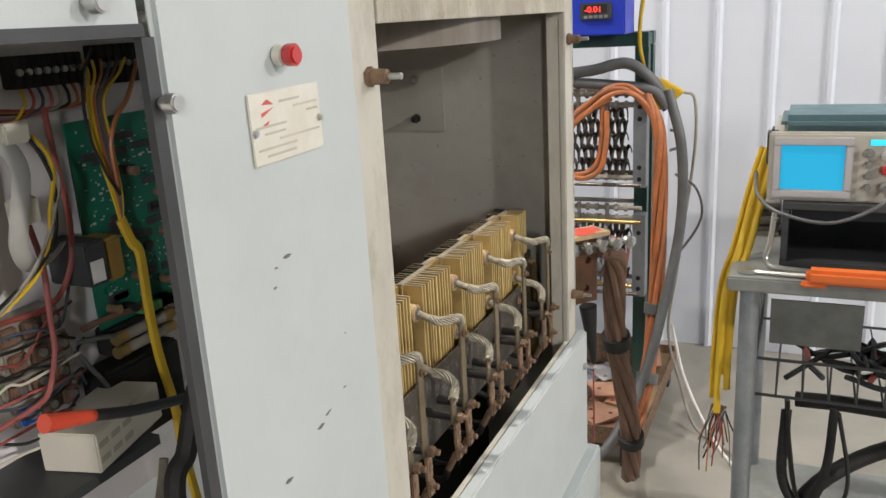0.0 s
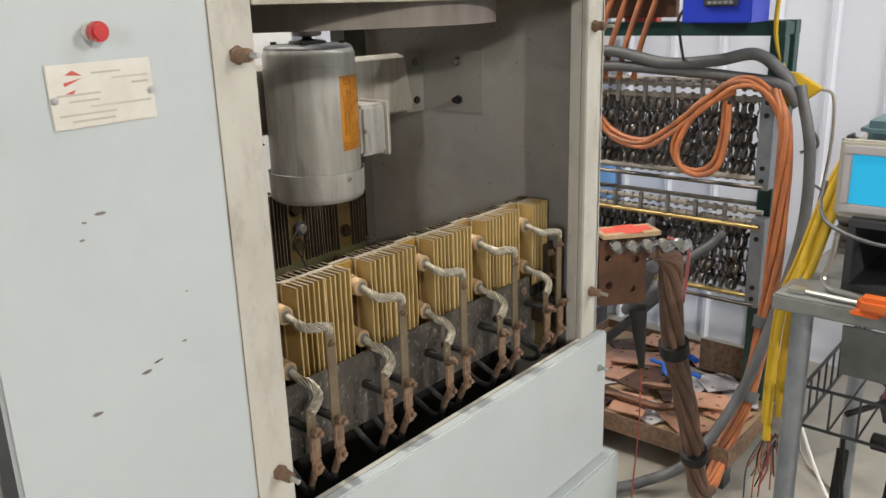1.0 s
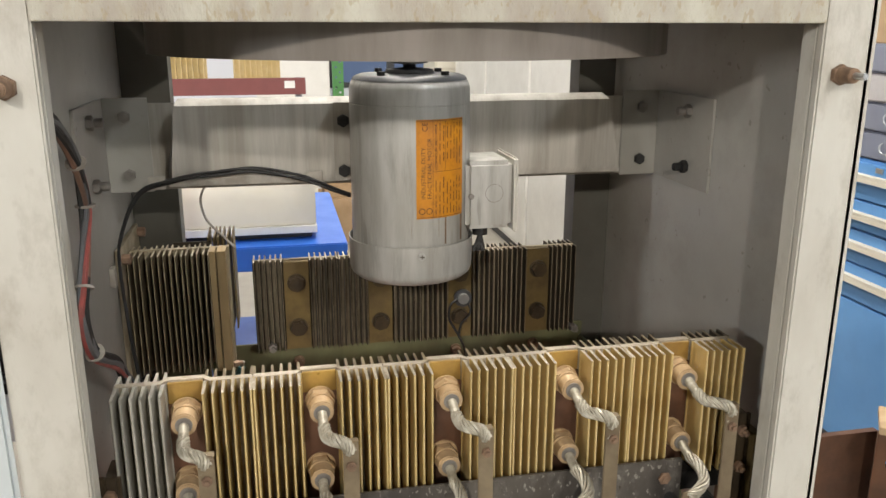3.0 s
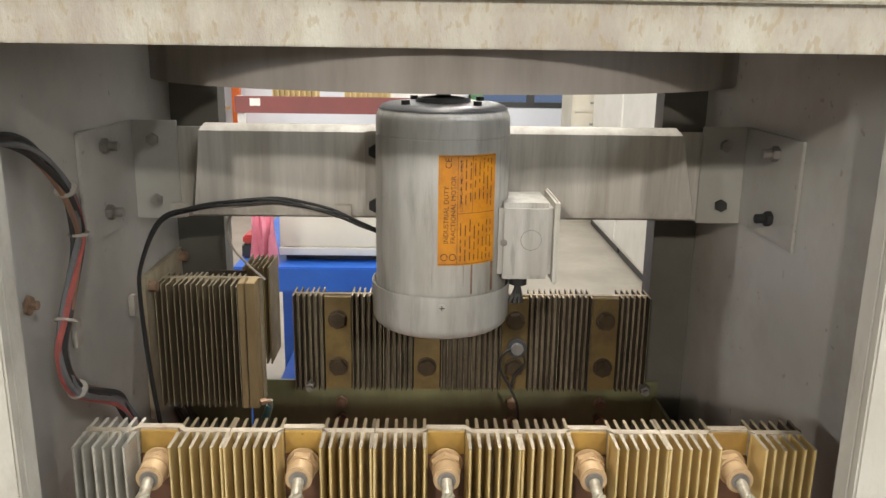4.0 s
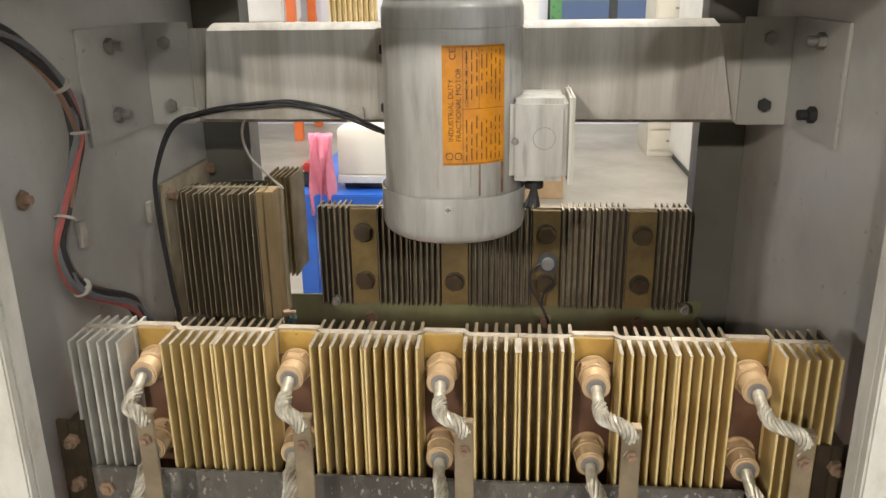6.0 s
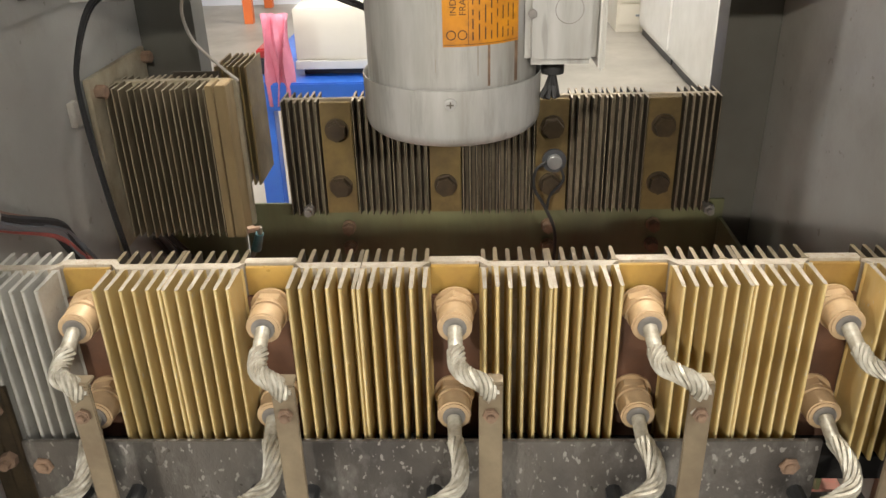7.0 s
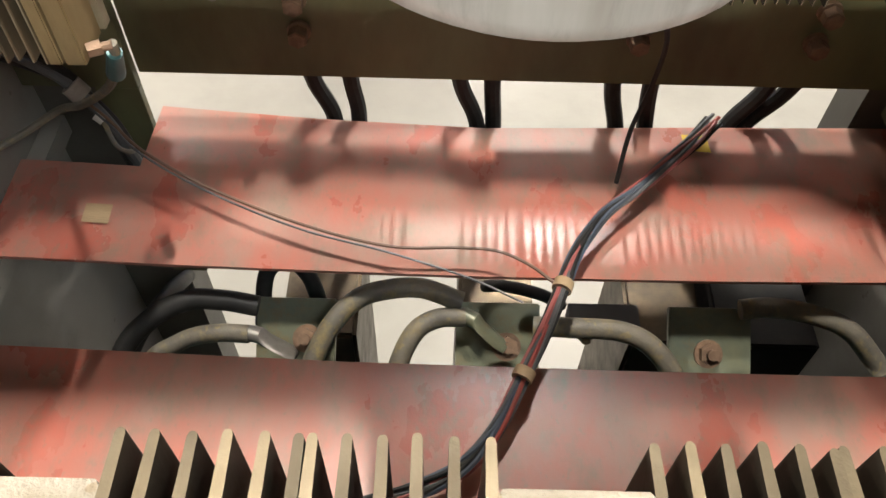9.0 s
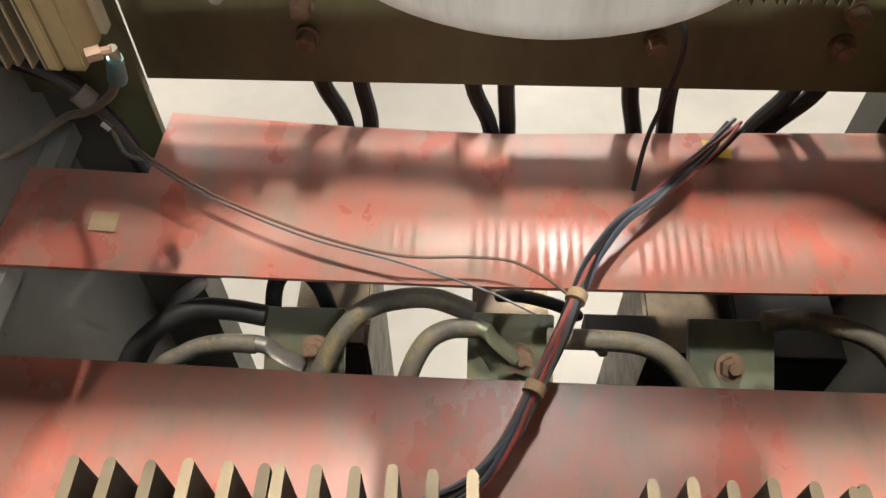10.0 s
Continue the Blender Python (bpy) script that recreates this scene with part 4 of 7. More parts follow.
cable(bm, [(0.116, 0.548, 1.050), (0.101, 0.543, 1.040), (0.099, 0.543, 1.015), (0.115, 0.543, 0.985), (0.128, 0.545, 0.950), (0.128, 0.55, 0.90), (0.118, 0.54, 0.86), (0.112, 0.52, 0.82)], 0.0022, 6)
part("lead", bm, M_BLACK, TH)
bm = B()
cable(bm, [(0.131, 0.548, 1.045), (0.136, 0.544, 1.025), (0.120, 0.543, 1.005), (0.116, 0.543, 0.985)], 0.0018, 6)
part("lead", bm, M_BLACK, TH)
# olive board that carries the back row, and its side boards
OB = thing("olive_board_frame", (0, 0.60, 0.865), "olive green fibre board frame behind the boards", "board")
part("back_board", boxes((-0.305, 0.368, 0.610, 0.6145, 0.850, 0.968), bevel=0.0005), M_OLIVE, OB)
part("side_board", boxes((0.362, 0.367, 0.20, 0.6095, 0.822, 0.942), bevel=0.0005), M_OLIVE, OB)
part("corner_board", boxes((-0.409, -0.306, 0.600, 0.6095, 0.84, 0.985), bevel=0.0005), M_OLIVE, OB)
part("corner_leg", boxes((-0.345, -0.306, 0.6005, 0.6090, 0.56, 0.8395), bevel=0.0005), M_OLIVE, OB)
# added sheet, not a known part: stops light from behind, darkens the pit
part("pit_board", boxes((-0.409, 0.409, 0.205, 0.210, 0.25, 0.793)), M_PIT, OB, "added black sheet that keeps the pit below the front heat sinks dark")
for x, z in ((-0.200, 0.982), (0.330, 0.978)):
    bm = B()
    hexa(bm, (x, 0.5605, z), (x, 0.548, z), 0.0075, bevel=0.0008)
    cyl(bm, (x, 0.548, z), (x, 0.541, z), 0.0045, 10)
    cyl(bm, (x, 0.5606, z), (x, 0.6098, z), 0.004, 8)
    part("bolt", bm, M_DULLSTEEL, OB)
for x in (-0.157, 0.272, 0.125):
    for z in (0.932, 0.901):
        bm = B()
        cyl(bm, (x, 0.6098, z), (x, 0.6060, z), 0.010, 16)
        hexa(bm, (x, 0.6060, z), (x, 0.594, z), 0.0085, bevel=0.001)
        part("bolt", bm, M_RUST, OB)

# heat sink on the left wall
SH = thing("heat_sink", (-0.335, 0.49, 0.99), "tall dusty finned heat sink beside the cabinet wall", "heat sink")
part("web", boxes((-0.400, -0.256, 0.489, 0.499, 0.992, 1.178), bevel=0.0006), M_FINEDGE, SH)
me = fin_mesh("fin", 0.0028, -0.035, 0.0002, 0.0086, 0.030, -0.092, 0.092, M_DUSTFIN, M_FINEDGE)
for k in range(15):
    f = new("fin", me)
    f.parent = SH
    f.location = ((-0.062, -0.054, -0.046)[k] if k < 3 else -0.036 + 0.0079 * (k - 3), -0.001, 0.095 + random.uniform(-0.0015, 0.0015))
    f.rotation_euler = (0, random.uniform(-0.006, 0.006), random.uniform(-0.02, 0.02))
for x0, x1 in ((-0.2835, -0.2745), (-0.2725, -0.2595)):
    part("end_bar", boxes((x0, x1, 0.455, 0.4885, 0.990, 1.180), bevel=0.001), M_ENDBAR, SH, "dusty tan end bar")
rear = boxes((-0.0012, 0.0012, 0.0, 0.075, -0.075, 0.077))
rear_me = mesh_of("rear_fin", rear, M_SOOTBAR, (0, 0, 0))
for k in range(6):
    f = new("rear_fin", rear_me)
    f.parent = SH
    f.location = Vector((-0.288 + 0.0072 * k, 0.521, 1.108)) - Vector((-0.335, 0.49, 0.99))
    f.rotation_euler = (0, random.uniform(-0.01, 0.01), random.uniform(-0.02, 0.02))
# web behind the rear fins, its shade painted in as near-black
part("rear_web", boxes((-0.34, -0.2845, 0.5205, 0.5235, 1.03, 1.18)), M_SHADEFIN, SH)
part("mounting_plate", boxes((-0.4085, -0.402, 0.43, 0.60, 0.985, 1.195), bevel=0.0006), M_FINEDGE, SH)
for y, z in ((0.445, 1.178), (0.59, 1.183)):
    bm = B()
    hexa(bm, (-0.402, y, z), (-0.390, y, z), 0.008, bevel=0.001)
    part("bolt", bm, M_RUST, SH)
bm = B()
hexa(bm, (-0.2594, 0.462, 0.997), (-0.2514, 0.466, 0.997), 0.0052)
cyl(bm, (-0.2514, 0.466, 0.997), (-0.2454, 0.468, 0.997), 0.003, 8)
part("bolt", bm, M_RUST, SH)


# ---------------------------------------------------------------- red boards and what lies below them
def red_board(outline, z, sag, label):
    bm = B()
    vs = [bm.verts.new((x, y, z)) for x, y in outline]
    f = bm.faces.new(vs)
    bmesh.ops.triangulate(bm, faces=[f])
    bmesh.ops.subdivide_edges(bm, edges=bm.edges, cuts=3, use_grid_fill=True)
    for v in bm.verts:
        v.co.z -= sag * max(0, 1 - (v.co.x / 0.36) ** 2)
    ret = bmesh.ops.extrude_face_region(bm, geom=list(bm.faces))
    for v in ret["geom"]:
        if isinstance(v, bmesh.types.BMVert):
            v.co.z -= 0.0035
    return solo("barrier_board", bm, M_RED, label, "board", "red barrier boards")


red_board([(-0.409, 0.443), (-0.25, 0.440), (0.0, 0.437), (0.2, 0.437), (0.405, 0.439), (0.405, 0.6140), (0.2, 0.612), (0.0, 0.606), (-0.15, 0.612), (-0.30, 0.622), (-0.303, 0.545), (-0.409, 0.549)], 0.80, 0.004,
          "salmon red glass polyester barrier board with rubbed patches")
red_board([(-0.409, 0.225), (0.405, 0.225), (0.405, 0.352), (0.1, 0.353), (-0.1, 0.355), (-0.409, 0.362)], 0.80, 0.002,
          "salmon red glass polyester barrier board, worn grey in the middle")
for x, y in ((-0.325, 0.489), (0.196, 0.588)):
    bm = B()
    bm.faces.new([bm.verts.new((x + a, y + b, 0.8006)) for a, b in ((-0.011, -0.009), (0.012, -0.011), (0.011, 0.010), (-0.012, 0.011))])
    solo("adhesive_square", bm, M_YELLOW if x > 0 else M_WOOD, "small yellowed adhesive square on a red board", "sticker")

# supports of the boards
for x in (-0.400, 0.400):
    solo("support_rail", boxes((x - 0.009, x + 0.008, 0.21, 0.612, 0.772, 0.7935)), M_INNER, "grey steel rail under the red boards", "rail", "support rails")


def bus_plate(x0, x1, bolts, m_, tilt):
    bp = thing("bus_plate", ((x0 + x1) / 2, 0.42, 0.69), "greenish tarnished bus plate with rusty bolt", "bus plate", "bus plates under the boards")
    mm = Matrix.Translation(((x0 + x1) / 2, 0.452, 0.735)) @ Matrix.Rotation(radians(tilt), 4, "X")
    h = (x1 - x0) / 2
    bm = B()
    box(bm, -h, h, -0.004, 0.004, -0.12, 0.0, 0.0012, mm)
    part("plate", bm, m_, bp)
    for u, w in bolts:
        bm = B()
        cyl(bm, (u, -0.0042, w), (u, -0.007, w), 0.0125, 16)
        hexa(bm, (u, -0.007, w), (u, -0.016, w), 0.0098, bevel=0.001)
        cyl(bm, (u, -0.016, w), (u, -0.021, w), 0.005, 10)
        bmesh.ops.transform(bm, matrix=mm, verts=bm.verts)
        part("bolt", bm, M_RUST, bp)
    return bp


bus_plate(-0.194, -0.125, [(0.01, -0.035)], M_BUS, -55)
bus_plate(-0.020, 0.053, [(0.008, -0.038), (0.002, -0.066)], M_BUS, -55)
bus_plate(0.166, 0.238, [(-0.002, -0.04)], M_BUS, -55)
TR = thing("transformer", (0, 0.45, 0.0), "dark varnished transformer core below the boards", "transformer")
part("core", boxes((-0.30, 0.30, 0.33, 0.40, 0.585, 0.660), bevel=0.003), M_VARNISH, TR)
for x in (-0.155, 0.022, 0.192):
    part("leg", boxes((x - 0.038, x + 0.038, 0.47, 0.60, 0.10, 0.64), bevel=0.004), M_DARKBOLT, TR, "dark lacquered winding leg")
part("clamp", boxes((-0.31, 0.31, 0.28, 0.325, 0.20, 0.65), bevel=0.003), M_CHARCOAL, TR)
part("base", boxes((-0.34, 0.34, 0.28, 0.60, 0.0, 0.10), bevel=0.003), M_CHARCOAL, TR)
part("end_box", boxes((0.236, 0.335, 0.46, 0.60, 0.101, 0.655), bevel=0.004), M_BLACK, TR, "black moulded end box")
for k in range(3):
    part("clamp_leaf", boxes((0.085, 0.15, 0.452, 0.478, 0.676 + 0.008 * k, 0.682 + 0.008 * k), bevel=0.0008), M_CHARCOAL, TR)
bm = B()
bolt_front(bm, 0.10, 0.45, 0.69, 0.008, 0.010)
part("bolt", bm, M_DARKBOLT, TR)
LONG_BLACK, LONG_DUSTY = "thick black power cable bending to a bus plate", "thick dusty power cable with yellowed ends bending to a bus plate"
for pts, r, m_, label in (
        ([(-0.318, 0.33, 0.66), (-0.303, 0.391, 0.725), (-0.280, 0.420, 0.744), (-0.25, 0.436, 0.751), (-0.22, 0.438, 0.750), (-0.190, 0.436, 0.745)], 0.0092, M_BLACK, LONG_BLACK),
        ([(-0.300, 0.32, 0.66), (-0.285, 0.385, 0.715), (-0.255, 0.408, 0.729), (-0.225, 0.414, 0.735), (-0.196, 0.414, 0.735)], 0.0080, M_DUSTCABLE, LONG_DUSTY),
        ([(-0.157, 0.350, 0.68), (-0.143, 0.389, 0.722), (-0.126, 0.418, 0.745), (-0.105, 0.438, 0.756), (-0.080, 0.446, 0.760), (-0.050, 0.449, 0.759), (-0.016, 0.442, 0.750)], 0.0090, M_DUSTCABLE, LONG_DUSTY),
        ([(-0.080, 0.350, 0.68), (-0.070, 0.389, 0.722), (-0.056, 0.415, 0.741), (-0.037, 0.427, 0.746), (-0.013, 0.430, 0.745)], 0.0085, M_DUSTCABLE, LONG_DUSTY),
        ([(0.046, 0.424, 0.742), (0.083, 0.420, 0.748), (0.120, 0.417, 0.748), (0.145, 0.406, 0.742), (0.165, 0.386, 0.722), (0.178, 0.350, 0.68)], 0.0090, M_DUSTCABLE, LONG_DUSTY),
        ([(0.224, 0.443, 0.747), (0.25, 0.444, 0.750), (0.285, 0.439, 0.748), (0.318, 0.428, 0.740), (0.348, 0.405, 0.715)], 0.0090, M_DUSTCABLE, LONG_DUSTY),
        ([(-0.205, 0.47, 0.66), (-0.200, 0.50, 0.70), (-0.180, 0.51, 0.712), (-0.160, 0.50, 0.700), (-0.150, 0.49, 0.655)], 0.008, M_BLACK, LONG_BLACK),
        ([(0.010, 0.52, 0.66), (0.030, 0.50, 0.690), (0.060, 0.485, 0.70), (0.085, 0.50, 0.66)], 0.006, M_BLACK, "short black lead bent over a winding leg"),
        ([(-0.330, 0.60, 0.55), (-0.292, 0.52, 0.66), (-0.284, 0.46, 0.715), (-0.296, 0.40, 0.725), (-0.315, 0.34, 0.68)], 0.0075, M_BLACK, LONG_BLACK)):
    bm = B()
    cable(bm, pts, r, 12, 8)
    solo("power_cable", bm, m_, label, "cable", "power cables under the boards")


def cable_lug(x, y, z, turn, m_, label):
    """A crimped barrel that flattens into a bent tongue."""
    bm = B()
    mm = pose(x, y, z, -25, 0, turn)
    prof = [(-0.016, 0.0075, 0.0070), (-0.004, 0.0080, 0.0068), (0.002, 0.0092, 0.0030), (0.012, 0.0100, 0.0020), (0.022, 0.0095, 0.0018), (0.028, 0.0060, 0.0018)]
    rings = []
    for i, (u, w, h) in enumerate(prof):
        drop = -0.0035 * max(0, i - 1)
        rings.append([bm.verts.new(mm @ Vector((u, w * math.cos(2 * math.pi * k / 12), drop + h * math.sin(2 * math.pi * k / 12)))) for k in range(12)])
    for p, q in zip(rings, rings[1:]):
        for k in range(12):
            bm.faces.new((p[k], p[(k + 1) % 12], q[(k + 1) % 12], q[k]))
    bm.faces.new(rings[0][::-1])
    bm.faces.new(rings[-1])
    solo("cable_lug", bm, m_, label, "cable lug", "cable lugs")


cable_lug(-0.182, 0.412, 0.735, -12, M_DULLSTEEL, "bent dull tinned cable lug")
cable_lug(0.000, 0.425, 0.744, -28, M_BUS, "bent greenish tinned cable lug")
for x, x1 in ((-0.156, -0.139), (-0.121, -0.116), (-0.022, -0.004), (0.008, 0.012), (0.117, 0.129), (0.152, 0.157), (0.258, 0.233), (0.280, 0.248)):
    leg = min((-0.155, 0.022, 0.192), key=lambda c: abs(c - x1))
    bm = B()
    cable(bm, [(x - 0.3 * (x1 - x), 0.622, 0.935), (x, 0.626, 0.84), (x1, 0.624, 0.785), (x1 + 0.3 * (leg - x1), 0.618, 0.70), (x1 + 0.7 * (leg - x1), 0.594, 0.645), (x1 + 0.7 * (leg - x1), 0.585, 0.63)], 0.0078, 10, 6)
    solo("rear_cable", bm, M_BLACK, "black rubber cable hanging behind the olive board", "cable", "rear cables")

# loom of control wires that lies over the boards
LP = [(0.210, 0.602, 0.812), (0.184, 0.570, 0.815), (0.152, 0.536, 0.818), (0.125, 0.508, 0.820), (0.099, 0.484, 0.822), (0.079, 0.455, 0.824), (0.067, 0.431, 0.826), (0.058, 0.407, 0.827), (0.044, 0.372, 0.825), (0.026, 0.334, 0.822), (0.008, 0.298, 0.817), (-0.014, 0.270, 0.813), (-0.05, 0.250, 0.811), (-0.10, 0.233, 0.811)]
WL = thing("wire_loom", (0.05, 0.42, 0.80), "loose loom of grey, blue and red control wires tied together", "wire loom")
for k, m_ in enumerate((M_BLUEWIRE, M_REDWIRE, M_GREYCABLE, M_BLACK, M_BLUEWIRE, M_GREYCABLE, M_PINKWIRE, M_BLACK)):
    bm = B()
    pts = []
    for i, p in enumerate(LP):
        a = k * 0.8 + i * 0.45
        s = 0.0046 + 0.0035 * max(0, 1 - i / 3.0) + 0.003 * max(0, (i - 10) / 2.0)
        pts.append(Vector(p) + Vector((math.cos(a) * s, math.sin(a) * s * 0.6, abs(math.sin(a)) * s * 0.9)))
    cable(bm, pts, 0.0019, 6, 5)
    part("wire", bm, m_, WL)
for i in (7, 9):
    bm = B()
    d = (Vector(LP[i + 1]) - Vector(LP[i - 1])).normalized() * 0.004
    cyl(bm, Vector(LP[i]) - d + Vector((0, 0, 0.002)), Vector(LP[i]) + d + Vector((0, 0, 0.002)), 0.0078, 14)
    part("cable_tie", bm, M_WOOD, WL)
for k, pts in enumerate(([(-0.352, 0.578, 0.856), (-0.318, 0.556, 0.842), (-0.289, 0.532, 0.834), (-0.230, 0.500, 0.826), (-0.150, 0.466, 0.823), (-0.077, 0.446, 0.822), (-0.021, 0.446, 0.822), (0.010, 0.442, 0.824), (0.034, 0.428, 0.826), (0.052, 0.411, 0.827)],
                         [(-0.356, 0.580, 0.852), (-0.318, 0.553, 0.840), (-0.289, 0.529, 0.832), (-0.230, 0.497, 0.824), (-0.150, 0.463, 0.820), (-0.077, 0.443, 0.818), (-0.012, 0.424, 0.812), (0.030, 0.405, 0.808)])):
    bm = B()
    cable(bm, pts, 0.0014 - 0.0004 * k, 6)
    solo("thin_wire", bm, (M_DIRTYBROWN, M_GREYCABLE)[k], "thin dusty wire slung across a red board", "wire", "thin wires over the boards")
TG = thing("corner_cable_tangle", (-0.36, 0.57, 0.80), "dusty black cables tied together in the cabinet corner", "wire loom")
for k, (pts, r) in enumerate((
        ([(-0.395, 0.50, 0.985), (-0.402, 0.555, 0.935), (-0.392, 0.578, 0.897), (-0.366, 0.582, 0.872), (-0.350, 0.580, 0.854), (-0.332, 0.575, 0.825), (-0.318, 0.568, 0.790), (-0.310, 0.575, 0.72)], 0.0050),
        ([(-0.385, 0.50, 0.985), (-0.388, 0.560, 0.930), (-0.376, 0.580, 0.895), (-0.356, 0.586, 0.868), (-0.342, 0.584, 0.842), (-0.325, 0.580, 0.805), (-0.316, 0.580, 0.72)], 0.0042),
        ([(-0.402, 0.52, 0.96), (-0.400, 0.57, 0.90), (-0.378, 0.588, 0.868), (-0.354, 0.588, 0.850), (-0.338, 0.582, 0.815), (-0.330, 0.585, 0.72)], 0.0034),
        ([(-0.334, 0.572, 0.828), (-0.322, 0.556, 0.812), (-0.313, 0.562, 0.800), (-0.322, 0.574, 0.804)], 0.0022))):
    bm = B()
    cable(bm, pts, r, 8)
    part("cable", bm, (M_GREYCABLE, M_BLACK, M_BLACK, M_DUSTCABLE)[k], TG)
bm = B()
cyl(bm, (-0.354, 0.581, 0.860), (-0.346, 0.579, 0.849), 0.0098, 14)
part("cable_tie", bm, M_CERAM, TG)
bm = B()
cyl(bm, (-0.337, 0.570, 0.836), (-0.331, 0.568, 0.831), 0.0046, 12)
part("bead", bm, M_WHITE, TG, "white ceramic bead")
bm = B()
cable(bm, [(-0.246, 0.47, 0.997), (-0.250, 0.475, 0.978), (-0.268, 0.490, 0.945), (-0.295, 0.515, 0.910), (-0.325, 0.535, 0.880), (-0.352, 0.548, 0.862), (-0.382, 0.535, 0.848), (-0.405, 0.520, 0.842)], 0.0034, 8)
solo("ground_wire", bm, M_DUSTCABLE, "grey wire with crimped lug from the heat sink", "wire")
bm = B()
cyl(bm, (-0.2475, 0.4715, 0.988), (-0.257, 0.481, 0.962), 0.0052, 12, 0.0066)
solo("crimp_sleeve", bm, M_VARNISH, "green crimp sleeve on a grey wire", "sleeve")

# wires on the left wall and along the beam
WB = thing("wall_loom", (-0.40, 0.2, 1.1), "loom of black, grey and red wires tied to the cabinet wall", "wire loom")
LW = [(-0.40, 0.03, 1.425), (-0.397, 0.099, 1.420), (-0.396, 0.148, 1.400), (-0.395, 0.199, 1.357), (-0.395, 0.220, 1.305), (-0.395, 0.197, 1.266), (-0.395, 0.169, 1.224), (-0.395, 0.153, 1.192), (-0.394, 0.177, 1.144), (-0.390, 0.265, 1.093), (-0.385, 0.285, 1.064), (-0.37, 0.30, 1.02)]
for k, m_ in enumerate((M_BLACK, M_REDWIRE, M_GREYCABLE, M_BLACK, M_DIRTYBROWN, M_BLACK, M_GREYCABLE)):
    bm = B()
    pts = []
    for i, p in enumerate(LW):
        a = k * 0.9 + i * 0.5
        pts.append(Vector(p) + Vector((abs(math.cos(a)) * 0.006, math.sin(a) * 0.0075, math.cos(a * 1.7) * 0.004)))
    cable(bm, pts, 0.0034, 6, 5)
    part("wire", bm, m_, WB)
for i in (3, 4, 6, 8):
    bm = B()
    p = Vector(LW[i])
    d = (Vector(LW[i + 1]) - Vector(LW[i - 1])).normalized() * 0.0014
    cyl(bm, p - d + Vector((0.003, 0, 0)), p + d + Vector((0.003, 0, 0)), 0.0112, 14)
    part("cable_tie", bm, M_CERAM, WB)
bm = B()
WIRE = [(-0.385, 0.40, 0.99), (-0.392, 0.395, 1.08), (-0.396, 0.392, 1.18), (-0.390, 0.392, 1.225), (-0.362, 0.392, 1.282), (-0.319, 0.392, 1.299), (-0.262, 0.393, 1.307), (-0.212, 0.394, 1.311), (-0.155, 0.392, 1.300), (-0.127, 0.391, 1.292), (-0.099, 0.392, 1.278), (-0.078, 0.385, 1.272)]
MW = thing("motor_wires", (-0.24, 0.39, 0.99), "thin black motor wires clipped along the beam", "wire loom")
for k in range(3):
    bm = B()
    cable(bm, [Vector(p) + Vector((0.0, 0.0035 * math.cos(k * 2.1), 0.003 * math.sin(k * 2.1 + i))) for i, p in enumerate(WIRE)], 0.0019, 6, 6)
    part("wire", bm, M_BLACK, MW)
bm = B()
cable(bm, [(-0.212, 0.396, 1.309), (-0.262, 0.41, 1.298), (-0.285, 0.43, 1.27), (-0.282, 0.44, 1.235), (-0.262, 0.45, 1.206), (-0.245, 0.462, 1.184)], 0.0018, 6)
solo("sensor_wire", bm, M_CERAM, "thin pale sensor wire looping to a heat sink", "wire")
for x, z in ((-0.338, 1.296), (-0.127, 1.296)):
    bm = boxes((x - 0.011, x + 0.011, 0.3955, 0.4012, z - 0.009, z + 0.009), bevel=0.001)
    solo("wire_clip", bm, M_CERAM, "pale adhesive wire clip", "clip", "wire clips")
solo("wire_clip", boxes((-0.4095, -0.402, 0.385, 0.40, 1.155, 1.182), bevel=0.001), M_CERAM, "pale adhesive wire clip", "clip", "wire clips")
solo("wire_clip", boxes((-0.4095, -0.404, 0.215, 0.232, 1.175, 1.205), bevel=0.001), M_CERAM, "pale adhesive wire clip", "clip", "wire clips")


# ---------------------------------------------------------------- right of the cabinet: output bus and its cables
OBUS = thing("output_bus", (0.60, 0.09, 0.79), "rusty copper output bus block with soldered cable lugs", "bus bar")
bm = B()
plate_holes(bm, 0.40, 0.60, 0.868, 0.975, 0.112, 0.122, [(0.47, 0.885, 0.006)], "y")
part("bar", bm, M_COPPER, OBUS)
for x0, dy in ((0.575, 0.0), (0.625, 0.03)):
    bm = B()
    mm = pose(x0, 0.085 + dy, 0.838, 0, 0, -38)
    plate_holes(bm, 0.0, 0.112, 0.0, 0.152, -0.006, 0.006, [(0.022, 0.112, 0.009), (0.026, 0.048, 0.009), (0.080, 0.036, 0.009), (0.086, 0.104, 0.009)], "y")
    bmesh.ops.transform(bm, matrix=mm, verts=bm.verts)
    part("block_plate", bm, M_COPPER, OBUS)
bm = B()
bolt_front(bm, 0.475, 0.111, 0.945, 0.011, 0.028)
part("bolt", bm, M_ZINC, OBUS)
CV = B()
box(CV, 0.0, 0.135, -0.035, 0.035, 0, 0.010, 0.001, pose(0.578, 0.09, 1.0, 0, 0, -38))
WC = solo("cover_plate", CV, M_WOOD, "small wooden board with a red painted cross", "board")
bm = B()
for r in ((0.01, 0.125, -0.018, 0.020, 0.0101, 0.0106), (0.050, 0.095, -0.034, 0.034, 0.0107, 0.0112)):
    box(bm, *r, 0, pose(0.578, 0.09, 1.0, 0, 0, -38))
part("red_cross", bm, M_REDPAINT, WC, "rough red painted cross")
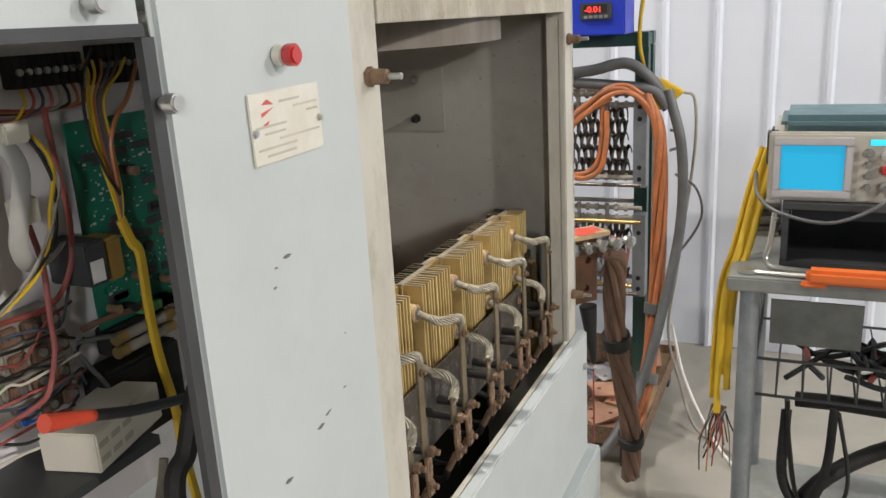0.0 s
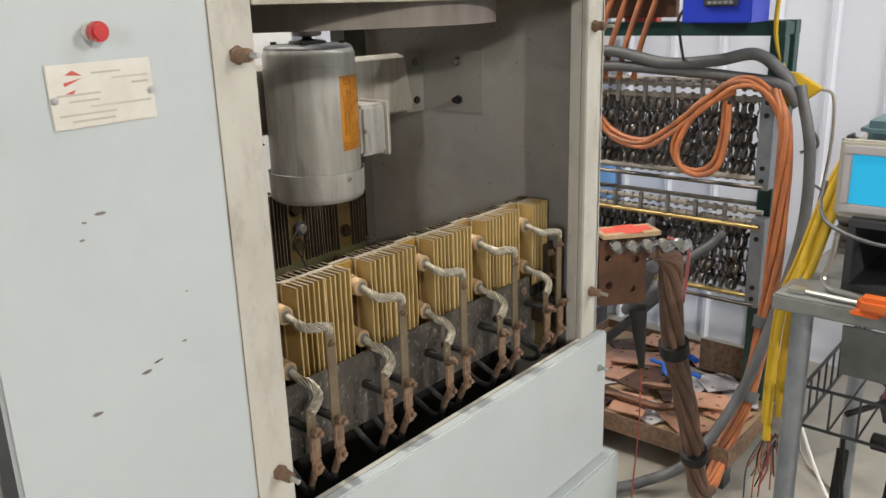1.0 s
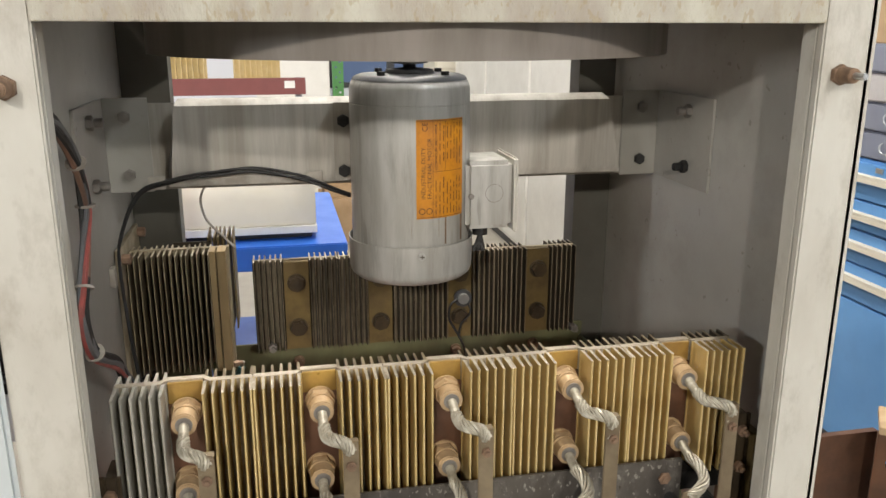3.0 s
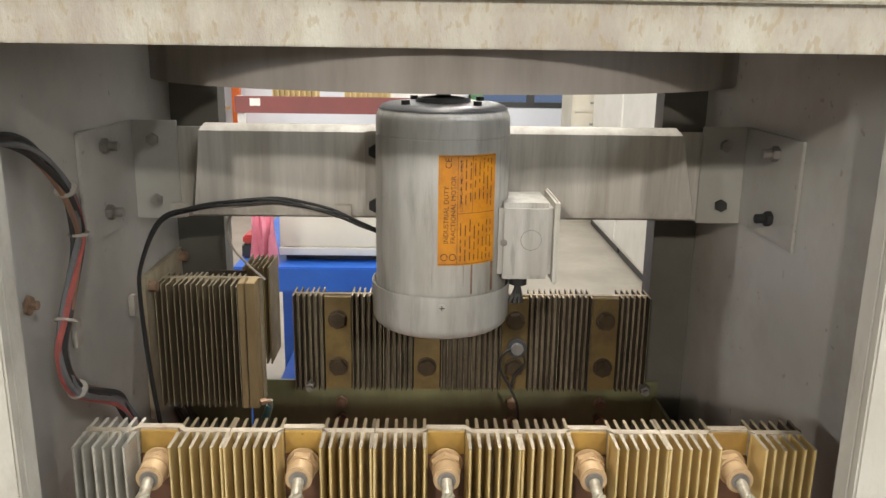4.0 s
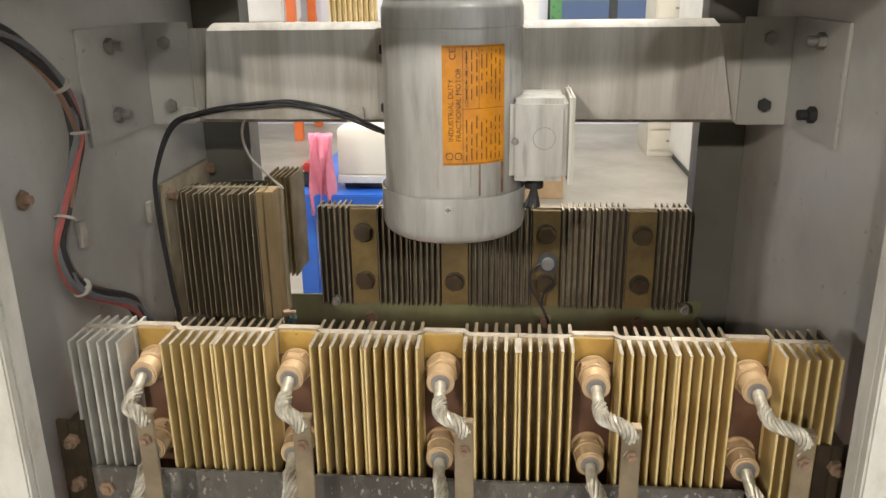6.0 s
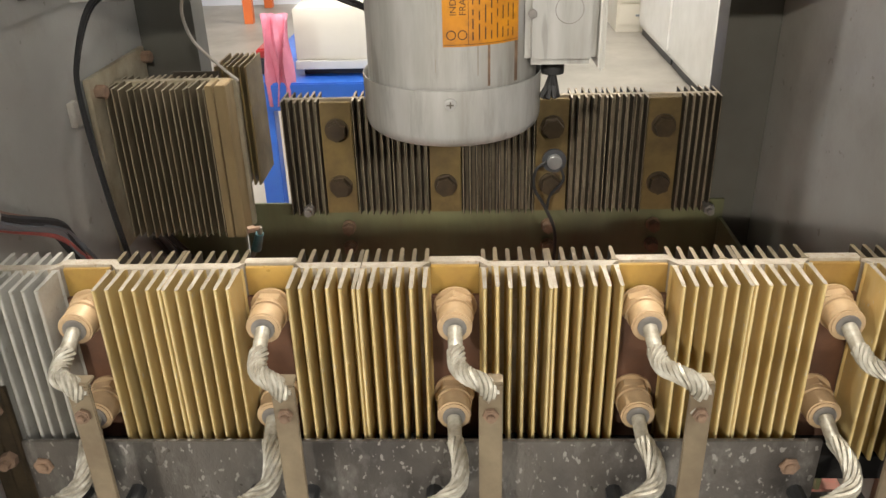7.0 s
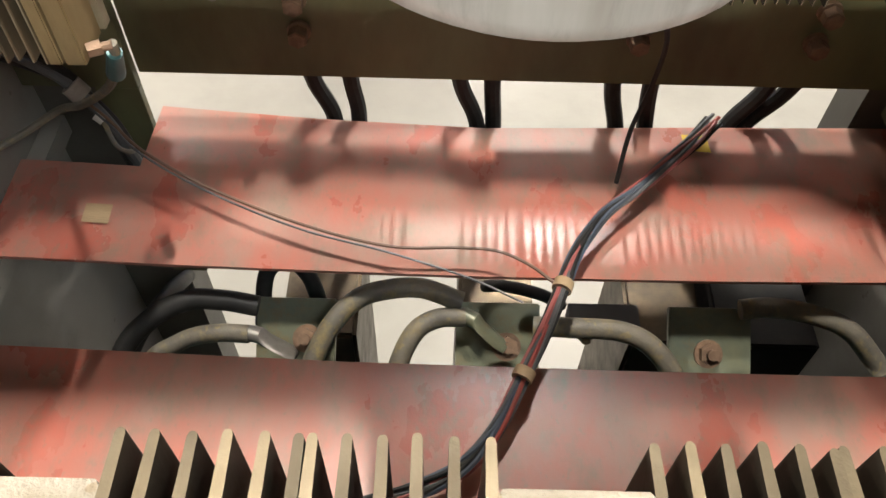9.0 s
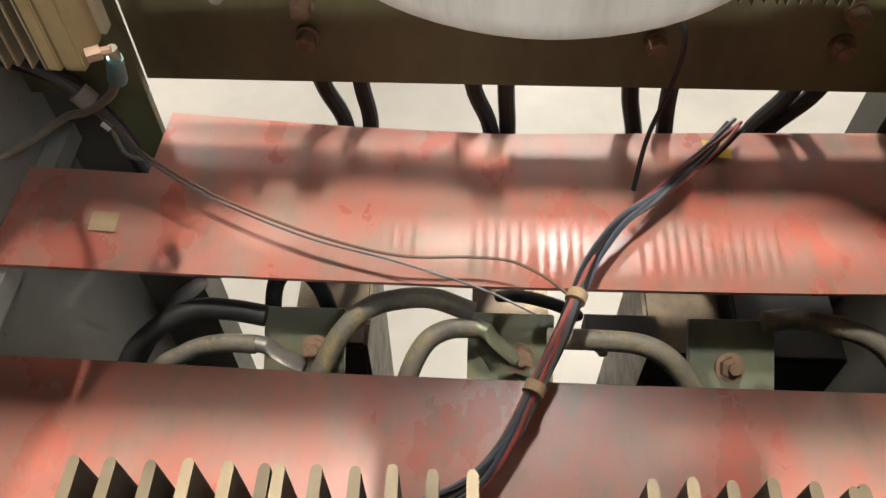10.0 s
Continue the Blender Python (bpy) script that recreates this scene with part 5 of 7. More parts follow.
for k in range(5):
    bm = B()
    y = 0.055 - 0.026 * k
    x = 0.585 + 0.024 * k
    cyl(bm, (x, y, 0.985), (x - 0.008, y - 0.014, 0.985), 0.011, 12, bevel=0.002)
    box(bm, x - 0.006, x + 0.04, y - 0.02, y - 0.004, 0.965, 0.985, 0.004)
    part("lug", bm, M_ZINC, OBUS, "solder-covered cable lug")

BC = thing("output_cable_bundle", (0.9, 0.0, 0.05), "bundle of dirty brown output cables hanging to the floor", "cable bundle")
BASE = [(0.66, 0.0, 0.965), (0.715, -0.02, 0.93), (0.75, -0.01, 0.84), (0.80, -0.005, 0.68), (0.86, -0.015, 0.52), (0.93, -0.02, 0.33), (1.04, 0.0, 0.15), (1.18, 0.03, 0.07), (1.34, 0.05, 0.11), (1.46, 0.03, 0.27), (1.54, 0.02, 0.5), (1.565, 0.015, 0.8), (1.57, 0.02, 1.1), (1.575, 0.07, 1.23)]
for k in range(6):
    pts = []
    for i, p in enumerate(BASE):
        a = k * 1.05 + i * 1.25
        s = 0.019 if i < 12 else 0.014
        pts.append(Vector(p) + Vector((math.cos(a) * s, math.sin(a) * s, 0.3 * s * math.sin(a * 1.3))))
    bm = B()
    line = spline(pts, 7)
    cut = 7 * 7
    tube(bm, line[:cut + 1], 0.0105, 8)
    part("brown_cable", bm, M_DIRTYBROWN, BC, "brown stained cable")
    bm = B()
    tube(bm, line[cut:], 0.0092, 8)
    part("orange_cable", bm, M_ORANGE, BC, "orange sheathed cable")
for i in (3, 5, 9, 10):
    p = Vector(BASE[i])
    d = (Vector(BASE[i + 1]) - Vector(BASE[i - 1])).normalized() * 0.018
    bm = B()
    cyl(bm, p - d, p + d, 0.037, 14)
    part("tape_band", bm, M_GREYCABLE if i > 6 else M_BLACK, BC)
for name, pts, r, m_, label in (
        ("ground_cable", [(1.60, 0.0, 1.24), (1.585, -0.05, 1.05), (1.57, -0.055, 0.8), (1.50, -0.02, 0.55), (1.40, 0.03, 0.30), (1.25, 0.12, 0.10), (1.14, 0.23, 0.035), (1.07, 0.29, 0.025)], 0.017, M_GREYCABLE, "thick grey cable running down to the floor"),
        ("jumper_cable", [(0.56, 0.12, 0.86), (0.62, 0.16, 0.72), (0.85, 0.25, 0.60), (1.15, 0.30, 0.56), (1.45, 0.28, 0.62), (1.60, 0.25, 0.72)], 0.014, M_BLACK, "thick black jumper cable sagging to the load bank"),
        ("probe_wire", [(0.72, -0.01, 0.98), (0.76, -0.04, 0.95), (0.79, -0.03, 0.88), (0.80, -0.02, 0.8)], 0.004, M_PINKWIRE, "thin pink probe wire"),
        ("thin_lead", [(0.695, 0.03, 0.66), (0.70, 0.03, 0.5), (0.66, 0.02, 0.3), (0.62, -0.02, 0.1), (0.60, -0.06, 0.004)], 0.0022, M_REDWIRE, "thin dark red test lead hanging from a clip")):
    bm = B()
    cable(bm, pts, r, 12 if r > 0.01 else 6, 8)
    solo(name, bm, m_, label, "cable")
CLIP = thing("test_clip", (0.695, 0.04, 0.66), "black insulated test clip on the bus block", "clip")
bm = B()
cyl(bm, (0.685, 0.04, 0.81), (0.70, 0.03, 0.655), 0.022, 12, 0.007)
part("boot", bm, M_BLACK, CLIP)
bm = B()
cyl(bm, (1.07, 0.29, 0.028), (1.035, 0.315, 0.026), 0.020, 12)
box(bm, -0.03, 0.03, -0.014, 0.014, -0.003, 0.003, 0.001, pose(1.005, 0.337, 0.022, 0, 0, -35))
solo("cable_end_lug", bm, M_ZINC, "shiny crimped cable lug lying on the floor", "cable lug")
TS = thing("terminal_bar", (0.395, 0.10, 0.80), "dark drilled terminal bar beside the cabinet wall", "bus bar")
bm = B()
plate_holes(bm, 0.075, 0.128, 0.80, 1.012, 0.388, 0.398, [(0.10, 0.98, 0.008), (0.10, 0.94, 0.008), (0.10, 0.90, 0.008), (0.10, 0.86, 0.008)], "x")
part("bar", bm, M_SOOTBAR, TS)


# ---------------------------------------------------------------- load bank
def load_bank():
    lb = thing("resistor_load_bank", (1.7, 0.48, 0), "open resistor load bank rack with rows of oxidised coils", "load bank")
    for x in (1.66, 1.75):
        for y in (0.075, 0.90):
            part("upright", boxes((x, x + 0.045, y, y + 0.045, 0.0, 1.38), bevel=0.002), M_GREEN, lb, "dark green steel upright")
    for x in (1.655, 1.75):
        part("top_beam", boxes((x, x + 0.05, 0.075, 0.96, 1.3805, 1.425), bevel=0.002), M_GREEN, lb, "dark green top beam")
    part("side_beam", boxes((1.7055, 1.7495, 0.078, 0.118, 1.383, 1.42)), M_GREEN, lb)
    coil = B()
    pts = []
    turns = 30
    for k in range(12 * turns + 1):
        a = 2 * math.pi * k / 12
        pts.append(Vector((0.021 * math.cos(a), -0.355 + 0.71 * k / (12 * turns), 0.023 * math.sin(a))))
    tube(coil, pts, 0.0070, 6, 0.32)
    me = mesh_of("resistor_coil", coil, M_COIL, (0, 0, 0))
    for z0, z1 in ((0.93, 1.215), (0.535, 0.82)):
        zc = (z0 + z1) / 2
        bank = part("end_plate", boxes((1.60, 1.654, 0.068, 0.112, z0 - 0.02, z1 - 0.005), bevel=0.002), M_GALV, lb, "drilled galvanised end plate")
        part("end_plate", boxes((1.60, 1.654, 0.868, 0.90, z0 - 0.02, z1 - 0.005), bevel=0.002), M_GALV, lb, "drilled galvanised end plate")
        for x, rows in ((1.638, 5), (1.690, 5)):
            for k in range(rows):
                c = new("resistor_coil", me)
                c.parent = bank
                c.location = Vector((x + random.uniform(-0.004, 0.004), 0.495 + random.uniform(-0.01, 0.01), z0 + 0.040 + 0.0475 * k)) - ORIGIN[lb.name]
                c.rotation_euler = (random.uniform(-0.012, 0.012), random.uniform(0, 6), random.uniform(-0.012, 0.012))
        for x, z, m_, r in ((1.625, z1 - 0.025, M_CERAM, 0.009), (1.625, z1 + 0.012, M_CERAM, 0.008), (1.615, z0 + 0.012, M_BRASSROD if z0 < 0.6 else M_CERAM, 0.009), (1.70, z1 + 0.02, M_CERAM, 0.008), (1.60, z0 - 0.012, M_COIL, 0.007), (1.76, z0, M_COIL, 0.009)):
            bm = B()
            cyl(bm, (x, 0.085, z), (x, 0.89, z), r, 10)
            part("rod", bm, m_, bank)
        if z0 < 0.6:
            bm = B()
            cyl(bm, (1.600, 0.085, 0.787), (1.600, 0.90, 0.787), 0.008, 10)
            part("rod", bm, M_BRASSROD, bank, "yellow brass rod")
        for z in (z1 - 0.025, z1 + 0.012, z0 + 0.012):
            dm = B()
            cyl(dm, (0, -0.006, 0), (0, 0.006, 0), 0.0145, 12, bevel=0.002)
            dme = mesh_of("porcelain_disc", dm, M_CERAM, (0, 0, 0))
            for k in range(22):
                d = new("porcelain_disc", dme)
                d.parent = bank
                d.location = Vector((1.625, 0.14 + 0.71 * k / 21, z)) - ORIGIN[lb.name]
        for k in range(7):
            y = 0.2 + 0.1 * k
            bm = B()
            box(bm, 1.595, 1.61, y - 0.006, y + 0.006, z1 - 0.05, z1 + 0.035, 0.001)
            part("clamp_strip", bm, M_DULLSTEEL, bank)
        for y in (0.09, 0.884):
            for z in (z0 + 0.01, z0 + 0.05, z1 - 0.07, z1 - 0.03):
                bm = B()
                cyl(bm, (1.601, y, z), (1.597, y, z), 0.008, 12)
                part("bolt", bm, M_BLACK, bank)
    return lb


load_bank()
for pts, r in (([(1.58, 0.92, 1.25), (1.57, 0.80, 1.31), (1.565, 0.62, 1.335), (1.565, 0.42, 1.30), (1.57, 0.25, 1.31), (1.58, 0.13, 1.33), (1.60, 0.05, 1.27), (1.62, 0.01, 1.20)], 0.019),
               ([(1.60, 0.95, 1.22), (1.58, 0.80, 1.275), (1.575, 0.60, 1.285), (1.575, 0.38, 1.275), (1.58, 0.2, 1.262), (1.59, 0.05, 1.24), (1.60, 0.0, 1.18)], 0.018),
               ([(1.60, 0.70, 0.72), (1.54, 0.67, 0.70), (1.53, 0.67, 0.62), (1.56, 0.64, 0.55), (1.62, 0.6, 0.53)], 0.015),
               ([(1.60, 0.45, 0.76), (1.55, 0.44, 0.73), (1.54, 0.46, 0.65), (1.55, 0.48, 0.57), (1.60, 0.50, 0.52)], 0.015),
               ([(1.60, 0.20, 0.75), (1.55, 0.22, 0.72), (1.50, 0.32, 0.63), (1.40, 0.36, 0.56), (1.1, 0.28, 0.62), (0.82, 0.10, 0.80), (0.73, 0.03, 0.90)], 0.016)):
    bm = B()
    cable(bm, pts, r, 12, 8)
    solo("load_cable", bm, M_GREYCABLE, "thick grey cable clamped along the load bank", "cable", "grey load bank cables")
OL = thing("orange_cable_loop", (1.56, 0.4, 0.95), "orange cables looped over the load bank", "cable bundle")
for k in range(3):
    o = Vector((0.012 * math.cos(k * 2.1), 0.010 * math.sin(k * 2.1), 0.012 * math.sin(k * 2.1 + 1)))
    bm = B()
    cable(bm, [Vector(p) + o for p in ((1.59, 0.90, 1.20), (1.57, 0.80, 1.215), (1.56, 0.70, 1.155), (1.555, 0.60, 1.06), (1.55, 0.48, 1.035), (1.55, 0.38, 1.09), (1.55, 0.27, 1.18), (1.55, 0.18, 1.245), (1.56, 0.10, 1.235), (1.57, 0.025, 1.13), (1.57, 0.015, 0.95))], 0.0088, 8, 8)
    part("cable", bm, M_ORANGE, OL)
for k in range(2):
    o = Vector((0.008 * k, 0.017 * k, 0.012 * k))
    bm = B()
    cable(bm, [Vector(p) + o for p in ((1.55, 0.175, 1.22), (1.545, 0.28, 1.16), (1.54, 0.345, 1.05), (1.54, 0.335, 0.975), (1.54, 0.27, 0.95), (1.54, 0.21, 0.985), (1.545, 0.19, 1.08), (1.55, 0.19, 1.18))], 0.0092, 8, 8)
    part("cable", bm, M_ORANGE, OL)
LC = thing("orange_lug_cable_set", (1.62, 0.62, 1.38), "orange lugged cables bolted to a bus above the rack", "cable bundle")
for k in range(4):
    bm = B()
    y = 0.66 - 0.055 * k
    cable(bm, [(1.60, y + 0.05, 1.24), (1.59, y + 0.03, 1.33), (1.60, y, 1.44), (1.61, y - 0.02, 1.51)], 0.010, 8, 6)
    part("cable", bm, M_ORANGE, LC)
    bm = B()
    box(bm, 1.59, 1.63, y - 0.036, y - 0.004, 1.505, 1.545, 0.004)
    part("lug", bm, M_COPPER, LC)
part("bus", boxes((1.63, 1.66, 0.42, 0.72, 1.44, 1.56), bevel=0.002), M_COPPER, LC)
part("bus_stand", boxes((1.662, 1.70, 0.5, 0.62, 1.4252, 1.52), bevel=0.002), M_REDINK, LC)
bm = B()
for k in range(5):
    cable(bm, [(1.62, 0.47, 1.51), (1.60, 0.40, 1.535 - 0.006 * k), (1.61, 0.34, 1.52 - 0.012 * k), (1.63, 0.30, 1.50)], 0.004, 6, 6)
solo("sense_wire_bundle", bm, M_ZINC, "bundle of thin pale sense wires", "wire")


def meter_box():
    mb = thing("digital_meter_box", (1.55, 0.205, 1.4255), "blue metal box with red digital panel meters", "meter")
    part("case", boxes((1.47, 1.62, 0.115, 0.325, 1.4255, 1.75), bevel=0.004), M_METERBLUE, mb)
    for z in (1.50, 1.60):
        m = part("panel_meter", boxes((1.458, 1.4695, 0.155, 0.255, z - 0.026, z + 0.026), bevel=0.002), M_CHARCOAL, mb, "black panel meter with red digits")
        part("window", boxes((1.4565, 1.4578, 0.168, 0.242, z - 0.006, z + 0.020)), M_BLACK, m)
        for k in range(5):
            part("key", boxes((1.4562, 1.4578, 0.166 + 0.016 * k, 0.178 + 0.016 * k, z - 0.021, z - 0.012), bevel=0.0005), M_BENCHTOP, m)
        cu = bpy.data.curves.new("digits", "FONT")
        cu.body, cu.size = "-0.01", 0.026
        tmp = bpy.data.objects.new("digits", cu)
        me = bpy.data.meshes.new_from_object(tmp)
        bpy.data.objects.remove(tmp)
        bm = B()
        bm.from_mesh(me)
        bpy.data.meshes.remove(me)
        for v in bm.verts:
            v.co = Vector((1.4558, 0.240 - v.co.x * 1.05, z - 0.003 + v.co.y))
        part("digits", bm, M_LED, m, "glowing red digits")
    return mb


meter_box()
bm = B()
cable(bm, [(1.50, 0.30, 1.50), (1.47, 0.335, 1.44), (1.50, 0.34, 1.38), (1.56, 0.35, 1.30)], 0.005, 6)
solo("meter_lead", bm, M_BLACK, "thin black lead from the meter box", "wire")
YP = thing("power_tap", (1.66, 0.01, 1.19), "yellow moulded three-way power tap on a yellow cord", "power tap")
bm = B()
vs = [bm.verts.new(p) for p in ((1.655, 0.075, 1.275), (1.655, 0.085, 1.20), (1.655, 0.03, 1.165), (1.655, -0.045, 1.225), (1.655, 0.03, 1.27))]
f = bm.faces.new(vs)
r_ = bmesh.ops.extrude_face_region(bm, geom=[f])
for v in r_["geom"]:
    if isinstance(v, bmesh.types.BMVert):
        v.co.x += 0.04
bmesh.ops.bevel(bm, geom=list(bm.edges), offset=0.004, segments=2, affect="EDGES")
part("body", bm, M_YELLOW, YP)
bm = B()
cable(bm, [(1.67, 0.07, 1.27), (1.66, 0.10, 1.36), (1.64, 0.10, 1.45), (1.63, 0.085, 1.56)], 0.007, 8)
part("cord", bm, M_YELLOW, YP)
bm = B()
cable(bm, [(1.67, -0.04, 1.225), (1.68, -0.075, 1.20), (1.69, -0.08, 1.05), (1.69, -0.06, 0.85), (1.70, -0.03, 0.6), (1.72, 0.0, 0.35), (1.70, -0.05, 0.15), (1.62, -0.12, 0.02), (1.5, -0.25, 0.008), (1.38, -0.33, 0.012)], 0.005, 8)
part("extension_cord", bm, M_CERAM, YP)
bm = B()
cable(bm, [(1.66, -0.02, 0.95), (1.67, -0.09, 0.90), (1.67, -0.11, 0.80), (1.66, -0.06, 0.70), (1.65, -0.02, 0.66)], 0.0045, 8)
cable(bm, [(1.66, 0.0, 1.10), (1.67, -0.035, 1.09), (1.67, -0.045, 1.05), (1.66, 0.0, 1.03)], 0.005, 8)
solo("grey_lead", bm, M_GREYCABLE, "thin grey lead hooked on the rack", "wire")
bm = B()
cable(bm, [(1.66, -0.02, 0.40), (1.62, -0.08, 0.20), (1.5, -0.2, 0.04), (1.35, -0.32, 0.008), (1.22, -0.5, 0.008), (1.15, -0.75, 0.008)], 0.0055, 8)
solo("floor_cord", bm, M_WHITE, "white cord lying across the floor", "cable")

# tray of copper plates under the load bank
TY = thing("scrap_tray", (1.68, 0.42, 0), "low steel tray filled with drilled copper plates", "tray")
part("tray_floor", boxes((1.30, 2.05, 0.02, 0.85, 0.105, 0.115)), M_CARD, TY)
for r in ((1.295, 1.30, 0.015, 0.855, 0.085, 0.15), (2.05, 2.055, 0.015, 0.855, 0.085, 0.15), (1.3005, 2.0495, 0.015, 0.02, 0.085, 0.15), (1.3005, 2.0495, 0.85, 0.855, 0.085, 0.15)):
    part("rim", boxes(r), M_RUST, TY)
for x in (1.34, 2.0):
    for y in (0.06, 0.80):
        part("foot", boxes((x - 0.03, x + 0.03, y - 0.03, y + 0.03, 0, 0.1045)), M_CHARCOAL, TY)
rng = random.Random(7)
for k in range(26):
    w, h = rng.uniform(0.12, 0.22), rng.uniform(0.09, 0.16)
    bm = B()
    holes = [(-w * 0.32, -h * 0.3, 0.008), (w * 0.32, -h * 0.3, 0.008), (-w * 0.3, h * 0.3, 0.008), (w * 0.3, h * 0.3, 0.008), (0.0, 0.0, 0.008)][:rng.randint(3, 5)]
    plate_holes(bm, -w / 2, w / 2, -h / 2, h / 2, 0, 0.005, holes, "z", 10)
    bmesh.ops.transform(bm, matrix=pose(1.42 + 0.17 * (k % 4) + rng.uniform(-0.04, 0.04), 0.12 + 0.105 * (k // 4 % 7) + rng.uniform(-0.03, 0.03), 0.1175 + 0.0055 * (k % 7), rng.uniform(-2.5, 2.5), rng.uniform(-2.5, 2.5), rng.uniform(0, 180)), verts=bm.verts)
    solo("drilled_plate", bm, (M_BAREC, M_BAREC, M_LIGHTDRAWER, M_COPPER)[rng.randint(0, 3)], "flat metal plate with drilled holes", "metal plate", "drilled plates in the tray")
bm = B()
for r in ((1.80, 1.98, 0.14, 0.146, 0.155, 0.275), (1.80, 1.806, 0.1465, 0.33, 0.155, 0.275), (1.8065, 1.98, 0.1465, 0.33, 0.155, 0.161)):
    box(bm, *r)
solo("open_box", bm, M_RUST, "small open rusty steel box", "box")
bm = B()
cable(bm, [(1.62, 0.30, 0.17), (1.66, 0.40, 0.175), (1.75, 0.42, 0.18), (1.82, 0.38, 0.18), (1.80, 0.34, 0.18)], 0.012, 8)
cyl(bm, (1.70, 0.28, 0.17), (1.70, 0.48, 0.185), 0.008, 8)
solo("c_clamp", bm, M_DEEPBLUE, "blue painted screw clamp lying in the tray", "clamp")
bm = B()
cable(bm, [(1.36, 0.62, 0.165), (1.40, 0.45, 0.165), (1.40, 0.30, 0.168), (1.48, 0.24, 0.17), (1.55, 0.30, 0.172), (1.52, 0.42, 0.172)], 0.014, 8)
solo("bent_bus_piece", bm, M_COPPER, "bent piece of copper bus lying in the tray", "metal piece")


# ---------------------------------------------------------------- tool cabinets
def tool_cabinet():
    tc = thing("tool_cabinet", (2.05, 1.45, 0), "light blue steel drawer cabinet with white handle rails", "tool cabinet")
    part("body", boxes((1.715, 2.40, 1.03, 1.80, 0.09, 1.083), bevel=0.004), M_BLUE, tc)
    part("plinth", boxes((1.74, 2.38, 1.04, 1.79, 0.0, 0.0895)), M_CHARCOAL, tc)
    edges = [0.10, 0.61, 0.735, 0.85, 0.95, 1.075]
    for a, b in zip(edges, edges[1:]):
        d = part("drawer", boxes((1.70, 1.7148, 1.045, 1.785, a + 0.004, b - 0.003), bevel=0.002), M_BLUE, tc)
        if a > 0.5:
            z = b - 0.04
            part("handle_rail", boxes((1.676, 1.6998, 1.15, 1.70, z - 0.004, z + 0.003), (1.676, 1.682, 1.15, 1.70, z - 0.022, z - 0.0045), bevel=0.001), M_CREAM, d, "cream handle rail")
    part("lock", boxes((1.694, 1.6999, 1.46, 1.49, 1.05, 1.066), bevel=0.001), M_ZINC, tc)
    return tc


tool_cabinet()
for k, z in enumerate((1.0835, 1.175, 1.2665, 1.358)):
    light = k == 2
    dr = thing("parts_drawer_case", (2.0, 1.40, z), "light grey steel parts drawer case with bail handles" if light else "slate grey steel parts drawer case with bail handles", "drawer case", "stacked drawer cases")
    part("case", boxes((1.725, 2.35, 1.05, 1.80, z, z + 0.0905), bevel=0.002), M_LIGHTDRAWER if light else M_SLATE, dr)
    fr = part("front", boxes((1.712, 1.7245, 1.06, 1.79, z + 0.006, z + 0.084), bevel=0.002), M_LIGHTDRAWER if light else M_SLATE, dr)
    for y in (1.18, 1.45, 1.66):
        bm = B()
        cable(bm, [(1.711, y - 0.045, z + 0.06), (1.70, y - 0.045, z + 0.05), (1.698, y - 0.03, z + 0.03), (1.698, y + 0.03, z + 0.03), (1.70, y + 0.045, z + 0.05), (1.711, y + 0.045, z + 0.06)], 0.003, 6, 4)
        box(bm, 1.706, 1.7118, y - 0.012, y + 0.012, z + 0.05, z + 0.072, 0.001)
        part("bail_handle", bm, M_GALV, fr)
solo("carton", boxes((1.78, 2.2, 1.15, 1.7, 1.449, 1.70), bevel=0.003), M_CARD, "brown cardboard carton on top of the drawer cases", "carton")


# ---------------------------------------------------------------- instrument cart
def cart():
    ct = thing("instrument_cart", (0.95, -0.66, 0), "grey steel workshop cart with a wire basket shelf", "cart")
    part("top", boxes((0.605, 1.26, -1.08, -0.285, 0.905, 0.937), bevel=0.004), M_BENCHTOP, ct, "worn grey bench top")
    for x in (0.665, 1.21):
        for y in (-1.03, -0.33):
            bm = B()
            cyl(bm, (x, y, 0.04), (x, y, 0.9045), 0.021, 14)
            part("leg", bm, M_GALV, ct)
            bm = B()
            cyl(bm, (x - 0.015, y, 0.035), (x + 0.015, y, 0.035), 0.035, 16)
            part("caster", bm, M_CHARCOAL, ct)
    part("bottom_shelf", boxes((0.64, 1.24, -1.05, -0.31, 0.135, 0.155), (0.64, 0.645, -1.05, -0.31, 0.1555, 0.19), bevel=0.002), M_BENCHTOP, ct)
    bk = B()
    for z in (0.63, 0.72):
        for p0, p1 in (((0.69, -1.0, z), (0.69, -0.34, z)), ((0.69, -0.34, z), (1.19, -0.34, z)), ((1.19, -0.34, z), (1.19, -1.0, z)), ((1.19, -1.0, z), (0.69, -1.0, z))):
            cyl(bk, p0, p1, 0.004, 6)
    for k in range(13):
        y = -0.34 - 0.055 * k
        cyl(bk, (0.69, y, 0.63), (0.69, y, 0.72), 0.0025, 5)
        cyl(bk, (0.69, y, 0.63), (1.19, y, 0.63), 0.0025, 5)
    for k in range(10):
        x = 0.69 + 0.055 * k
        cyl(bk, (x, -0.34, 0.63), (x, -0.34, 0.72), 0.0025, 5)
    part("wire_basket", bk, M_CHARCOAL, ct, "dark wire basket shelf")
    return ct


cart()


